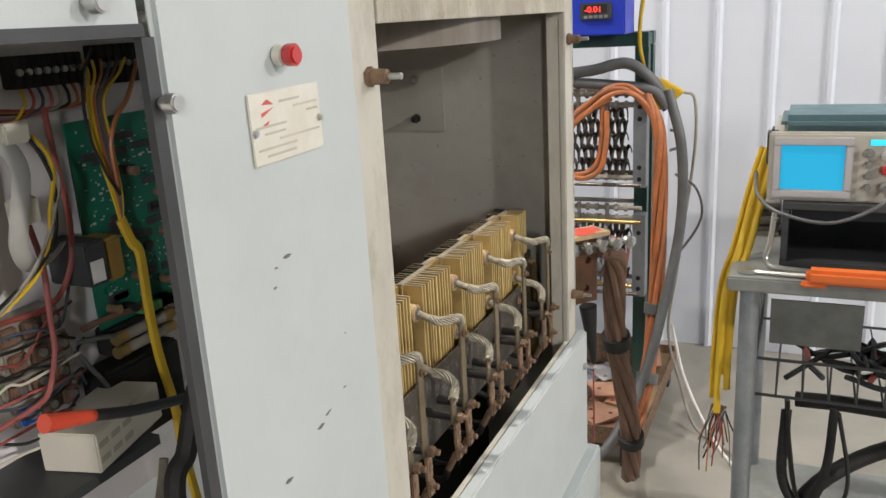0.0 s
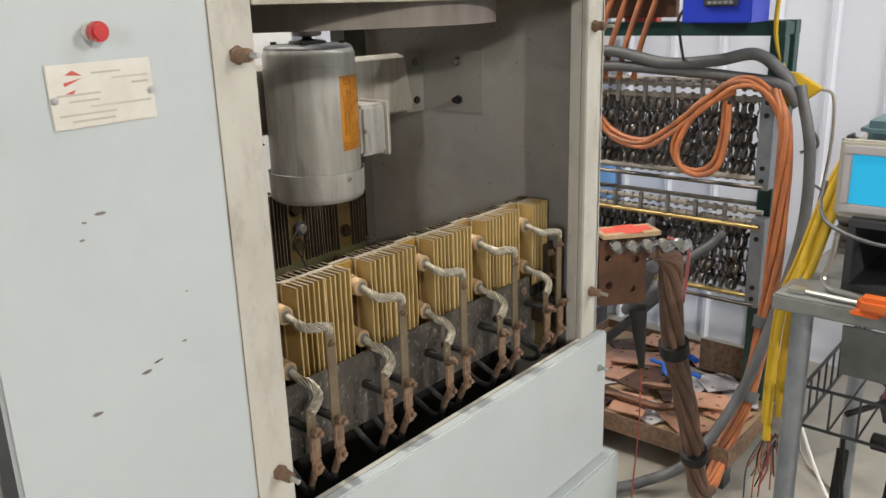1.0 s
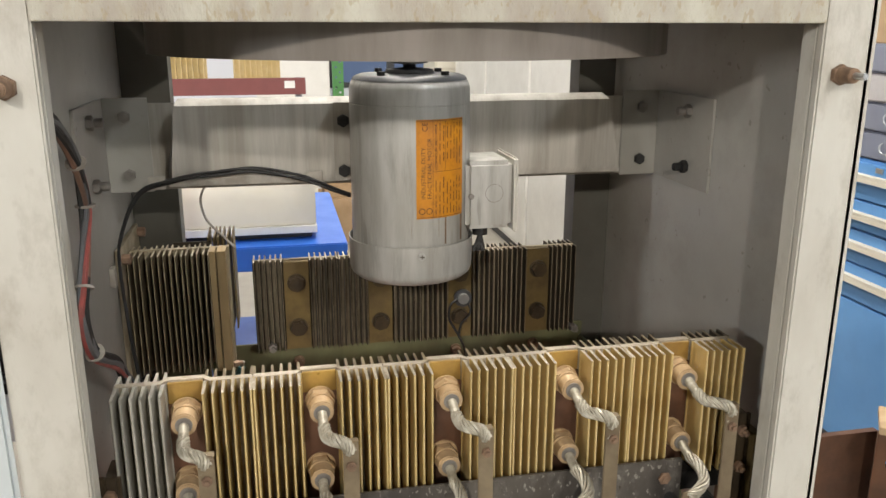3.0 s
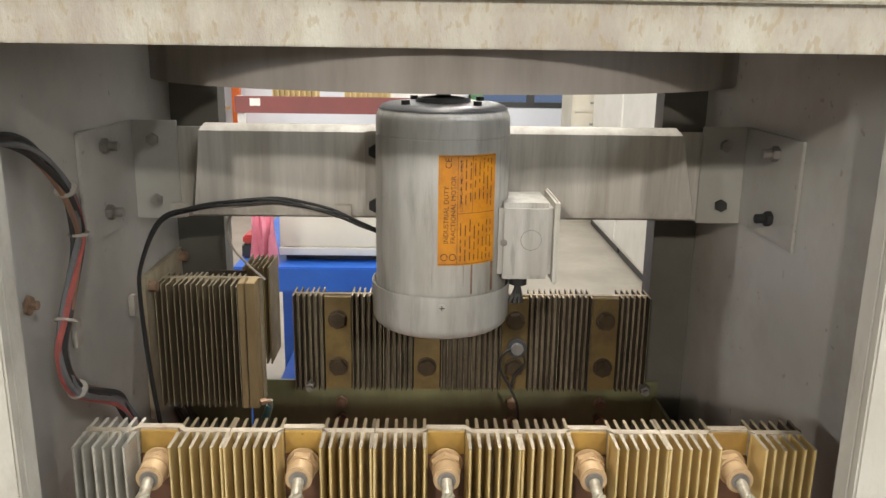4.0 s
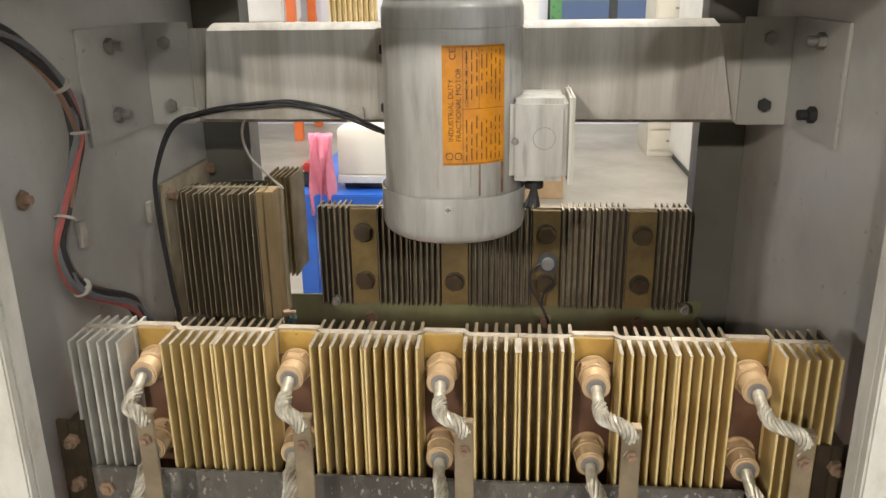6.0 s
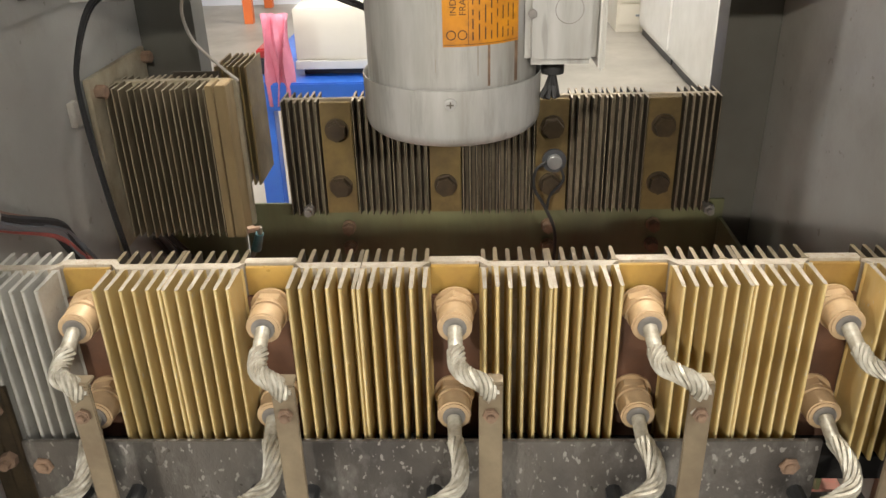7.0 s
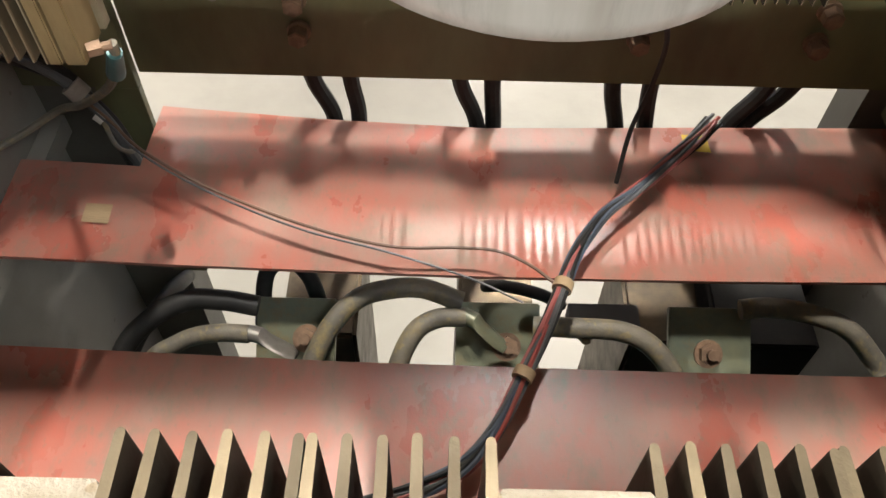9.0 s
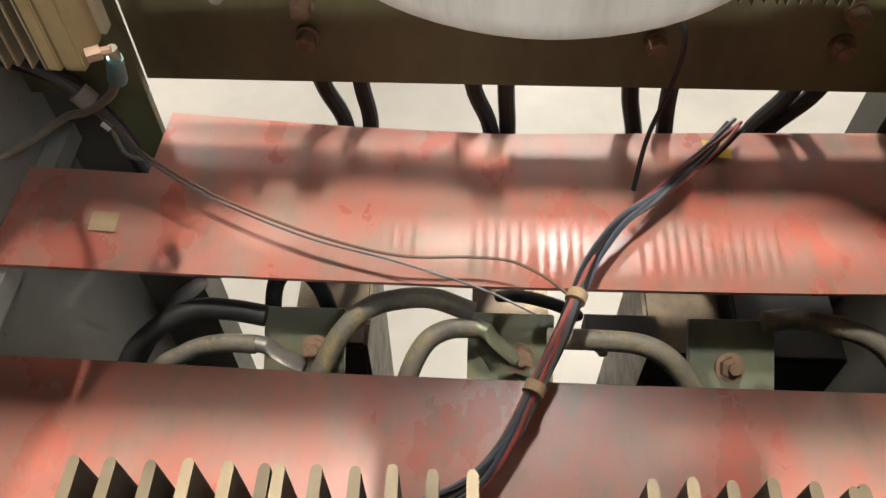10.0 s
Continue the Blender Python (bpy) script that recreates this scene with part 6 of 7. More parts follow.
def oscilloscope():
    sc = thing("oscilloscope", (0.9, -0.54, 1.085), "beige bench oscilloscope with a lit blue screen", "oscilloscope")
    part("case", boxes((0.742, 1.12, -0.72, -0.355, 1.088, 1.226), bevel=0.008), M_SCOPE, sc)
    part("front_panel", boxes((0.722, 0.7415, -0.725, -0.350, 1.083, 1.231), bevel=0.004), M_SCOPE, sc)
    bm = B()
    for r in ((0.714, 0.7215, -0.515, -0.36, 1.205, 1.222), (0.714, 0.7215, -0.515, -0.36, 1.092, 1.108), (0.714, 0.7215, -0.375, -0.36, 1.1085, 1.2045), (0.714, 0.7215, -0.515, -0.50, 1.1085, 1.2045)):
        box(bm, *r, bevel=0.002)
    part("screen_bezel", bm, M_LIGHTDRAWER, sc, "pale screen bezel")
    part("screen", boxes((0.7195, 0.7213, -0.4995, -0.3755, 1.109, 1.204)), M_SCREEN, sc, "bright blue screen")
    part("readout", boxes((0.7195, 0.7216, -0.62, -0.545, 1.205, 1.217)), M_CYAN, sc, "cyan readout strip")
    for y, z, r, m_ in ((-0.545, 1.19, 0.009, M_BENCHTOP), (-0.545, 1.165, 0.007, M_BENCHTOP), (-0.545, 1.142, 0.007, M_BENCHTOP), (-0.578, 1.185, 0.012, M_LIGHTDRAWER), (-0.578, 1.155, 0.010, M_REDLENS), (-0.578, 1.12, 0.011, M_ZINC), (-0.545, 1.118, 0.007, M_BENCHTOP), (-0.615, 1.19, 0.012, M_BENCHTOP), (-0.615, 1.155, 0.012, M_BENCHTOP), (-0.615, 1.12, 0.011, M_ZINC), (-0.66, 1.185, 0.013, M_BENCHTOP), (-0.66, 1.145, 0.013, M_BENCHTOP), (-0.66, 1.11, 0.010, M_ZINC), (-0.70, 1.185, 0.01, M_BENCHTOP), (-0.70, 1.15, 0.01, M_BENCHTOP)):
        bm = B()
        cyl(bm, (0.7225, y, z), (0.708, y, z), r, 14, bevel=0.0015)
        part("knob", bm, m_, sc)
    bm = B()
    cable(bm, [(0.71, -0.578, 1.12), (0.66, -0.57, 1.095), (0.63, -0.48, 1.06), (0.64, -0.38, 1.075), (0.69, -0.335, 1.10), (0.75, -0.325, 1.14)], 0.004, 6)
    part("probe_lead", bm, M_GREYCABLE, sc)
    return sc


oscilloscope()
bm = B()
box(bm, 0.76, 0.98, -0.80, -0.37, 1.2265, 1.262, 0.014)
PC = solo("accessory_pouch", bm, M_TEAL, "flat teal vinyl pouch lying on the oscilloscope", "pouch")
bm = B()
box(bm, 0.74, 0.80, -0.366, -0.345, 1.15, 1.235, 0.008)
solo("corner_guard", bm, M_CHARCOAL, "black padded corner by the oscilloscope", "guard")
PS = thing("power_supply", (0.9, -0.6, 0.938), "black open-fronted instrument case below the oscilloscope", "instrument")
for nm, r in (("bottom_panel", (0.70, 1.10, -0.90, -0.385, 0.938, 0.952)), ("top_panel", (0.70, 1.10, -0.90, -0.385, 1.068, 1.082)), ("side_panel", (0.70, 1.10, -0.399, -0.385, 0.9525, 1.0675)), ("side_panel", (0.70, 1.10, -0.90, -0.886, 0.9525, 1.0675)), ("rear_panel", (1.085, 1.10, -0.8855, -0.3995, 0.9525, 1.0675))):
    part(nm, boxes(r, bevel=0.001), M_CHARCOAL, PS)
bm = B()
cable(bm, [(0.70, -0.37, 1.06), (0.69, -0.365, 1.0), (0.68, -0.36, 0.955), (0.66, -0.42, 0.945), (0.65, -0.7, 0.945)], 0.006, 8)
part("tilt_bail", bm, M_ZINC, PS)
bm = B()
cable(bm, [(0.64, -0.32, 0.941), (0.63, -0.40, 0.943), (0.62, -0.52, 0.945), (0.63, -0.64, 0.943)], 0.006, 8)
box(bm, 0.625, 0.655, -0.34, -0.305, 0.9375, 0.947, 0.003)
solo("wrench", bm, M_ZINC, "chrome wrench lying on the cart top", "wrench")
bm = B()
box(bm, 0.585, 0.625, -0.72, -0.44, 0.938, 0.968, 0.008)
box(bm, 0.59, 0.62, -0.48, -0.43, 0.93, 0.9375, 0.003)
solo("orange_tool", bm, M_ORANGEPAINT, "orange handled tool on the edge of the cart", "tool")
bm = B()
box(bm, -0.003, 0.003, -0.2, 0.0, 0.0, 0.12, 0.001, pose(0.84, -0.37, 0.70, 0, -8, 0))
solo("metal_sheet", bm, M_BENCHTOP, "dull grey sheet standing in the wire basket", "sheet")
PILE = thing("wire_pile", (0.85, -0.55, 0.635), "tangled pile of black and dark red leads in the basket", "wire pile")
rng = random.Random(11)
for k in range(16):
    bm = B()
    y = -0.40 - rng.uniform(0, 0.3)
    pts = [(0.73 + rng.uniform(0, 0.25), y - 0.06 * i + rng.uniform(-0.05, 0.05), 0.645 + rng.uniform(0, 0.05) * math.sin(0.6 * i + 0.5)) for i in range(6)]
    cable(bm, pts, 0.007, 6, 5)
    part("lead", bm, (M_BLACK, M_BLACK, M_BLUEWIRE, M_CHARCOAL, M_REDWIRE)[k % 5], PILE)
YR = thing("yellow_ribbon_cable", (0.72, -0.27, 0.4), "flat yellow ribbon cables with frayed wire ends hanging from the cart", "ribbon cable")
for k, (dx, dy) in enumerate(((0.0, 0.0), (0.02, 0.012), (0.01, -0.02), (0.03, -0.01))):
    bm = B()
    tube(bm, spline([(0.82 + dx, -0.345 + dy, 1.18), (0.77 + dx, -0.325 + dy, 1.10), (0.73 + dx, -0.30 + dy, 0.97), (0.715 + dx, -0.275 + dy, 0.87), (0.72 + dx, -0.265 + dy, 0.68), (0.725 + dx, -0.265 + dy, 0.55 + 0.03 * k)], 8), 0.0085, 8, 0.35)
    part("ribbon", bm, M_YELLOW, YR)
rng = random.Random(3)
for k in range(22):
    bm = B()
    x, y = 0.725 + rng.uniform(0, 0.03), -0.265 + rng.uniform(-0.02, 0.015)
    q = Vector((x, y, 0.56))
    e = q + Vector((rng.uniform(-0.03, 0.03), rng.uniform(-0.04, 0.04), -rng.uniform(0.07, 0.17)))
    cable(bm, [q, (q + e) / 2 + Vector((rng.uniform(-0.015, 0.015), rng.uniform(-0.015, 0.015), 0)), e], 0.0018, 5, 4)
    part("frayed_wire", bm, (M_REDWIRE, M_BLUEWIRE, M_BLACK, M_CERAM, M_ORANGE)[k % 5], YR)
for k, pts in enumerate(([(0.72, -0.42, 0.61), (0.71, -0.43, 0.5), (0.70, -0.46, 0.36), (0.71, -0.53, 0.33), (0.72, -0.56, 0.42), (0.72, -0.53, 0.59)], [(0.72, -0.52, 0.60), (0.70, -0.51, 0.45), (0.71, -0.47, 0.34), (0.73, -0.42, 0.40), (0.73, -0.42, 0.58)])):
    bm = B()
    tube(bm, spline(pts, 8), 0.012, 8, 0.4)
    solo("hanging_strap", bm, M_BLACK, "black strap loop hanging from the basket", "strap", "straps on the basket")
for pts in ([(0.92, -0.44, 0.52), (0.9, -0.6, 0.53), (0.9, -0.9, 0.5), (0.95, -1.2, 0.35)], [(0.70, -0.36, 0.02), (0.72, -0.40, 0.2), (0.80, -0.52, 0.38), (0.9, -0.75, 0.46), (0.95, -1.1, 0.42), (1.0, -1.4, 0.2)]):
    bm = B()
    cable(bm, pts, 0.02, 12, 8)
    solo("rubber_hose", bm, M_BLACK, "thick black rubber hose looped at the cart", "hose", "black hoses")
for k in range(7):
    solo("flat_bar", boxes((0.95 + 0.01 * (k % 3), 1.2, -0.375, -0.30, 0.9372 + 0.0125 * k, 0.9492 + 0.0125 * k), bevel=0.002), M_DULLSTEEL, "dull flat steel bar in a stack on the cart", "metal bar", "stacked flat bars")


# ---------------------------------------------------------------- left compartment with the control boards
part("compartment_rail", boxes((-1.6, -0.7125, -0.006, 0.02, 1.511, 1.60), bevel=0.002), M_PAINT, CAB)
part("gasket", boxes((-1.6, -0.713, -0.0085, -0.0062, 1.506, 1.5145), (-0.7125, -0.7005, -0.0045, 0.0025, 0.3, 1.5055)), M_CHARCOAL, CAB, "black rubber door gasket")
part("compartment_back", boxes((-1.6, -0.4185, 0.262, 0.266, 1.00, 1.53)), M_PANEL, CAB, "white equipment back plate")
part("compartment_top", boxes((-1.6, -0.4185, 0.021, 0.2615, 1.532, 1.536)), M_PAINT, CAB)
part("compartment_side", boxes((-0.4182, -0.4145, 0.012, 0.66, 0.1, 1.53)), M_PAINT, CAB)
for x, z in ((-0.757, 1.528), (-0.704, 1.46)):
    bm = B()
    cyl(bm, (x, -0.0062, z), (x, -0.010, z), 0.0045, 12)
    cyl(bm, (x, -0.010, z), (x, -0.022, z), 0.0072, 16, bevel=0.0015)
    part("thumb_screw", bm, M_ZINC, CAB, "bright thumb screw")


def circuit_board(x0, x1, z0, z1, seed):
    pb = thing("circuit_board", ((x0 + x1) / 2, 0.25, z0), "green control circuit board crowded with components", "circuit board", "control boards")
    part("board", boxes((x0, x1, 0.2445, 0.2465, z0, z1)), M_PCB, pb)
    r = random.Random(seed)
    for k in range(24):
        x, z = x0 + 0.012 + r.random() * (x1 - x0 - 0.05), z0 + 0.02 + r.random() * (z1 - z0 - 0.04)
        part("chip", boxes((x, x + r.choice((0.012, 0.02, 0.026)), 0.2405, 0.2443, z, z + 0.008), bevel=0.0004), M_CHARCOAL, pb)
    for k in range(7):
        x, z = x0 + 0.012 + r.random() * (x1 - x0 - 0.03), z0 + 0.012 + r.random() * (z1 - z0 - 0.03)
        bm = B()
        cyl(bm, (x, 0.2443, z), (x, 0.228, z), 0.005, 12, bevel=0.0006)
        part("capacitor", bm, r.choice((M_BLACK, M_DEEPBLUE, M_RUST)), pb)
    bm = B()
    for k in range(240):
        x, z = x0 + 0.008 + r.random() * (x1 - x0 - 0.02), z0 + 0.008 + r.random() * (z1 - z0 - 0.016)
        box(bm, x, x + r.choice((0.0012, 0.002, 0.004)), 0.2436, 0.2444, z, z + r.choice((0.0008, 0.0012, 0.0025)))
    tagged(part("small_components", bm, M_LIGHTDRAWER, pb), kind="stuff")
    for x in (x0 + 0.05, x1 - 0.07):
        part("screw_terminal", boxes((x, x + 0.045, 0.228, 0.2443, z0 + 0.001, z0 + 0.012), bevel=0.001), M_GREENRACK, pb, "green screw terminals")
    return pb


circuit_board(-0.573, -0.43, 1.21, 1.428, 1)
circuit_board(-0.80, -0.712, 1.20, 1.255, 2)
for x0, x1, z0, z1, n in ((-0.619, -0.538, 1.465, 1.495, 8), (-0.519, -0.451, 1.46, 1.50, 6)):
    tb = thing("terminal_block", ((x0 + x1) / 2, 0.25, z0), "black barrier terminal block with wires", "terminal block", "terminal blocks")
    for k in range(n):
        x = x0 + (x1 - x0) * k / n
        part("terminal", boxes((x + 0.0006, x + (x1 - x0) / n - 0.0006, 0.242, 0.2615, z0, z1), bevel=0.001), M_BLACK, tb)
        bm = B()
        cyl(bm, (x + 0.005, 0.2419, (z0 + z1) / 2), (x + 0.005, 0.2385, (z0 + z1) / 2), 0.0032, 8)
        part("screw", bm, M_ZINC, tb)
wires = (M_YELLOW, M_REDWIRE, M_BLUEWIRE, M_PINKWIRE, M_CERAM, M_BLACK, M_ORANGE, M_REDWIRE)
TW = thing("terminal_wire_fan", (-0.58, 0.24, 1.42), "coloured wires fanning out below the terminal block", "wire loom")
for k, m_ in enumerate(wires):
    bm = B()
    x = -0.614 + 0.0100 * k
    cable(bm, [(x, 0.245, 1.466), (x - 0.002, 0.238, 1.455), (x - 0.006, 0.24, 1.445), (x - 0.016 - 0.006 * k, 0.243, 1.437 + 0.001 * k), (-0.665, 0.244, 1.436 + 0.0022 * k), (-0.74, 0.245, 1.44 + 0.0022 * k)], 0.0016, 5, 5)
    part("wire", bm, m_, TW)
YB = thing("yellow_wire_bundle", (-0.53, 0.2, 1.0), "yellow wires gathered into a flat yellow sleeve", "wire loom")
for k, m_ in enumerate((M_YELLOW, M_YELLOW, M_ORANGE, M_BLUEWIRE, M_DIRTYBROWN, M_YELLOW)):
    bm = B()
    s = 0.004 * (k - 2.5)
    cable(bm, [(-0.512 + 0.011 * (k - 2.5), 0.24, 1.485), (-0.53 + 2 * s, 0.225, 1.472), (-0.549 + s, 0.222, 1.447), (-0.548 + s, 0.222, 1.401), (-0.542 + 0.6 * s, 0.222, 1.35), (-0.543, 0.222, 1.316)], 0.0016, 6, 6)
    part("wire", bm, m_, YB)
bm = B()
tube(bm, spline([(-0.543, 0.222, 1.325), (-0.536, 0.22, 1.30), (-0.529, 0.218, 1.283), (-0.532, 0.215, 1.226), (-0.528, 0.215, 1.165), (-0.52, 0.212, 1.099), (-0.519, 0.21, 1.04), (-0.515, 0.19, 0.9), (-0.53, 0.1, 0.6), (-0.6, 0.05, 0.2)], 8), 0.0075, 8, 0.5)
part("sleeve", bm, M_YELLOW, YB)
RB = thing("ribbon_cable", (-0.66, 0.22, 1.31), "grey flat ribbon cable with beige connectors", "ribbon cable")
bm = B()
tube(bm, spline([(-0.668, 0.215, 1.43), (-0.663, 0.203, 1.40), (-0.677, 0.20, 1.353), (-0.681, 0.20, 1.334), (-0.671, 0.203, 1.315), (-0.645, 0.21, 1.313), (-0.622, 0.22, 1.318)], 8), 0.008, 8, 0.3)
part("ribbon", bm, M_GREYRIBBON, RB)
for r in ((-0.669, -0.643, 0.205, 0.22, 1.422, 1.440), (-0.673, -0.648, 0.205, 0.22, 1.35, 1.374)):
    part("connector", boxes(r, bevel=0.002), M_CREAM, RB)
BMOD = thing("control_module", (-0.75, 0.24, 1.265), "black control module on the back plate", "module")
part("housing", boxes((-0.82, -0.690, 0.225, 0.2615, 1.285, 1.43), bevel=0.003), M_BLACK, BMOD)
part("front_plate", boxes((-0.815, -0.697, 0.2215, 0.2248, 1.29, 1.42), bevel=0.001), M_CHARCOAL, BMOD)
TF = thing("board_transformer", (-0.585, 0.23, 1.27), "small board transformer with black core and yellow winding", "transformer")
part("core", boxes((-0.608, -0.583, 0.205, 0.2615, 1.272, 1.317), bevel=0.002), M_CHARCOAL, TF)
part("winding", boxes((-0.5828, -0.56, 0.207, 0.2436, 1.27, 1.315), bevel=0.003), M_AMBER, TF)
part("paper_label", boxes((-0.606, -0.590, 0.2040, 0.2048, 1.276, 1.298)), M_WHITE, TF)
for pts, r, m_, label in (
        ([(-0.648, 0.225, 1.345), (-0.652, 0.212, 1.306), (-0.657, 0.21, 1.261), (-0.659, 0.21, 1.227), (-0.677, 0.205, 1.195), (-0.70, 0.2, 1.189), (-0.75, 0.2, 1.185)], 0.0027, M_PINKWIRE, "pink wire bundle curving down the back plate"),
        ([(-0.60, 0.235, 1.447), (-0.604, 0.228, 1.399), (-0.603, 0.225, 1.344), (-0.612, 0.225, 1.294), (-0.638, 0.23, 1.263), (-0.693, 0.23, 1.264), (-0.75, 0.23, 1.262)], 0.0028, M_REDWIRE, "red wire bundle on the back plate"),
        ([(-0.54, 0.225, 1.497), (-0.567, 0.215, 1.47), (-0.574, 0.212, 1.422), (-0.562, 0.212, 1.381), (-0.546, 0.214, 1.352)], 0.0016, M_BLACK, "thin black wire over the circuit board"),
        ([(-0.474, 0.235, 1.479), (-0.513, 0.215, 1.448), (-0.536, 0.213, 1.428), (-0.548, 0.213, 1.401), (-0.546, 0.214, 1.36)], 0.0024, M_ORANGE, "orange wire over the circuit board"),
        ([(-0.60, 0.24, 1.222), (-0.565, 0.235, 1.224), (-0.50, 0.235, 1.215), (-0.45, 0.24, 1.19), (-0.42, 0.24, 1.18)], 0.0035, M_DIRTYBROWN, "brown wire bundle along the back plate"),
        ([(-0.534, 0.235, 1.194), (-0.58, 0.228, 1.208), (-0.622, 0.228, 1.216), (-0.613, 0.228, 1.193), (-0.592, 0.225, 1.152), (-0.588, 0.23, 1.11)], 0.0026, M_GREYCABLE, "grey looped wire beside the fuse block"),
        ([(-0.68, 0.15, 1.18), (-0.626, 0.152, 1.159), (-0.548, 0.155, 1.137), (-0.49, 0.16, 1.128), (-0.43, 0.17, 1.13)], 0.0055, M_CHARCOAL, "dark test lead from the red clip"),
        ([(-0.50, 0.15, 1.20), (-0.555, 0.125, 1.182), (-0.583, 0.12, 1.158), (-0.606, 0.12, 1.108), (-0.63, 0.12, 1.071), (-0.65, 0.1, 0.9), (-0.62, 0.08, 0.5), (-0.6, 0.05, 0.1)], 0.011, M_BLACK, "thick black cable hanging in the compartment"),
        ([(-0.56, 0.20, 1.06), (-0.60, 0.19, 0.95), (-0.62, 0.15, 0.7), (-0.55, 0.1, 0.45), (-0.50, 0.08, 0.3)], 0.005, M_DUSTCABLE, "dusty lead looping down"),
        ([(-0.9, 0.2, 0.02), (-0.75, 0.25, 0.02), (-0.6, 0.4, 0.02), (-0.45, 0.5, 0.02)], 0.012, M_BLACK, "black cable lying on the floor below the cabinet")):
    bm = B()
    cable(bm, pts, r, 8, 8)
    solo("control_wire", bm, m_, label, "wire")
TP = thing("twisted_wire_bundle", (-0.65, 0.2, 1.29), "twisted yellow and black signal wires", "wire loom")
for k in range(3):
    bm = B()
    tube(bm, spline([Vector(p) + Vector((0.004 * math.cos(k * 2.1 + i), 0, 0.003 * math.sin(k * 2.1 + i))) for i, p in enumerate(((-0.639, 0.215, 1.426), (-0.636, 0.2, 1.405), (-0.634, 0.197, 1.384), (-0.643, 0.195, 1.36), (-0.654, 0.192, 1.337), (-0.677, 0.19, 1.312), (-0.711, 0.195, 1.289), (-0.75, 0.2, 1.27)))], 5), 0.0019, 5)
    part("wire", bm, (M_YELLOW, M_BLACK, M_CERAM)[k], TP)
for k in range(4):
    z = 1.25 - 0.027 * k
    x = -0.66 + 0.005 * (k % 2)
    cb = thing("contactor", (x, 0.24, z - 0.012), "grubby beige contactor with screw terminals", "contactor", "stacked contactors")
    part("body", boxes((x - 0.04, x + 0.035, 0.236, 0.2615, z - 0.012, z + 0.012), bevel=0.003), M_CERAM, cb)
    for i in range(3):
        t_ = part("terminal", boxes((x - 0.036 + 0.024 * i, x - 0.018 + 0.024 * i, 0.229, 0.2358, z - 0.009, z + 0.007), bevel=0.0015), (M_DEEPBLUE if k == 3 and i == 0 else M_DIRTYBROWN), cb)
        bm = B()
        cyl(bm, (x - 0.027 + 0.024 * i, 0.2288, z), (x - 0.027 + 0.024 * i, 0.225, z), 0.004, 10)
        part("screw", bm, M_ZINC, t_)
CW = thing("contactor_wire_tangle", (-0.65, 0.2, 1.06), "crossing blue, red and black contactor wires", "wire loom")
rng = random.Random(21)
for k in range(11):
    bm = B()
    z = 1.255 - 0.011 * k
    cable(bm, [(-0.76, 0.215, z + rng.uniform(-0.03, 0.03)), (-0.71, 0.212 + rng.uniform(-0.008, 0.008), z), (-0.675 + rng.uniform(-0.02, 0.02), 0.216, z - 0.004), (-0.64 + rng.uniform(-0.015, 0.015), 0.22, z + rng.uniform(-0.02, 0.02)), (-0.615 + rng.uniform(-0.015, 0.015), 0.238, z + rng.uniform(-0.03, 0.03))], 0.0015, 6, 5)
    part("wire", bm, (M_BLUEWIRE, M_BLACK, M_REDWIRE, M_BLACK, M_CREAM, M_PINKWIRE)[k % 6], CW)
FB = thing("fuse_block", (-0.527, 0.24, 1.14), "black fuse block with two brass capped fuses", "fuse block")
part("base", boxes((-0.568, -0.487, 0.237, 0.2615, 1.178, 1.209), bevel=0.002), M_BLACK, FB)
for z in (1.2, 1.185):
    bm = B()
    cyl(bm, (-0.556, 0.23, z), (-0.50, 0.23, z), 0.0062, 12)
    f = part("fuse", bm, M_CERAM, FB)
    for x in (-0.500, -0.571):
        bm = B()
        cyl(bm, (x, 0.23, z), (x + 0.015, 0.23, z), 0.0068, 12)
        part("brass_cap", bm, M_BRASSROD, f)
solo("relay_base", boxes((-0.597, -0.487, 0.222, 0.2615, 1.08, 1.172), bevel=0.004), M_BLACK, "black moulded relay base", "relay")
CT = thing("component_carton", (-0.633, 0.18, 1.10), "small beige cardboard component carton with printed marks", "carton")
bm = B()
box(bm, -0.058, 0.056, -0.03, 0.03, 0.0, 0.040, 0.0015, pose(-0.628, 0.20, 1.117, 0, 0, 14))
part("box", bm, M_CREAM, CT)
bm = B()
for k in range(6):
    box(bm, -0.055 + 0.02 * (k % 3), -0.040 + 0.02 * (k % 3), -0.0305, -0.0302, 0.009 + 0.015 * (k // 3), 0.015 + 0.015 * (k // 3), 0, pose(-0.628, 0.20, 1.117, 0, 0, 14))
tagged(part("faded_print", bm, M_GREYINK, CT), kind="stuff")
solo("shelf", boxes((-0.80, -0.599, 0.16, 0.2615, 1.106, 1.1165)), M_CHARCOAL, "narrow dark shelf in the compartment", "shelf")
AC = thing("alligator_clip", (-0.70, 0.15, 1.18), "red-orange insulated test clip", "clip")
bm = B()
cyl(bm, (-0.731, 0.148, 1.198), (-0.68, 0.15, 1.18), 0.0085, 12, 0.006)
part("boot", bm, M_CLIP, AC)


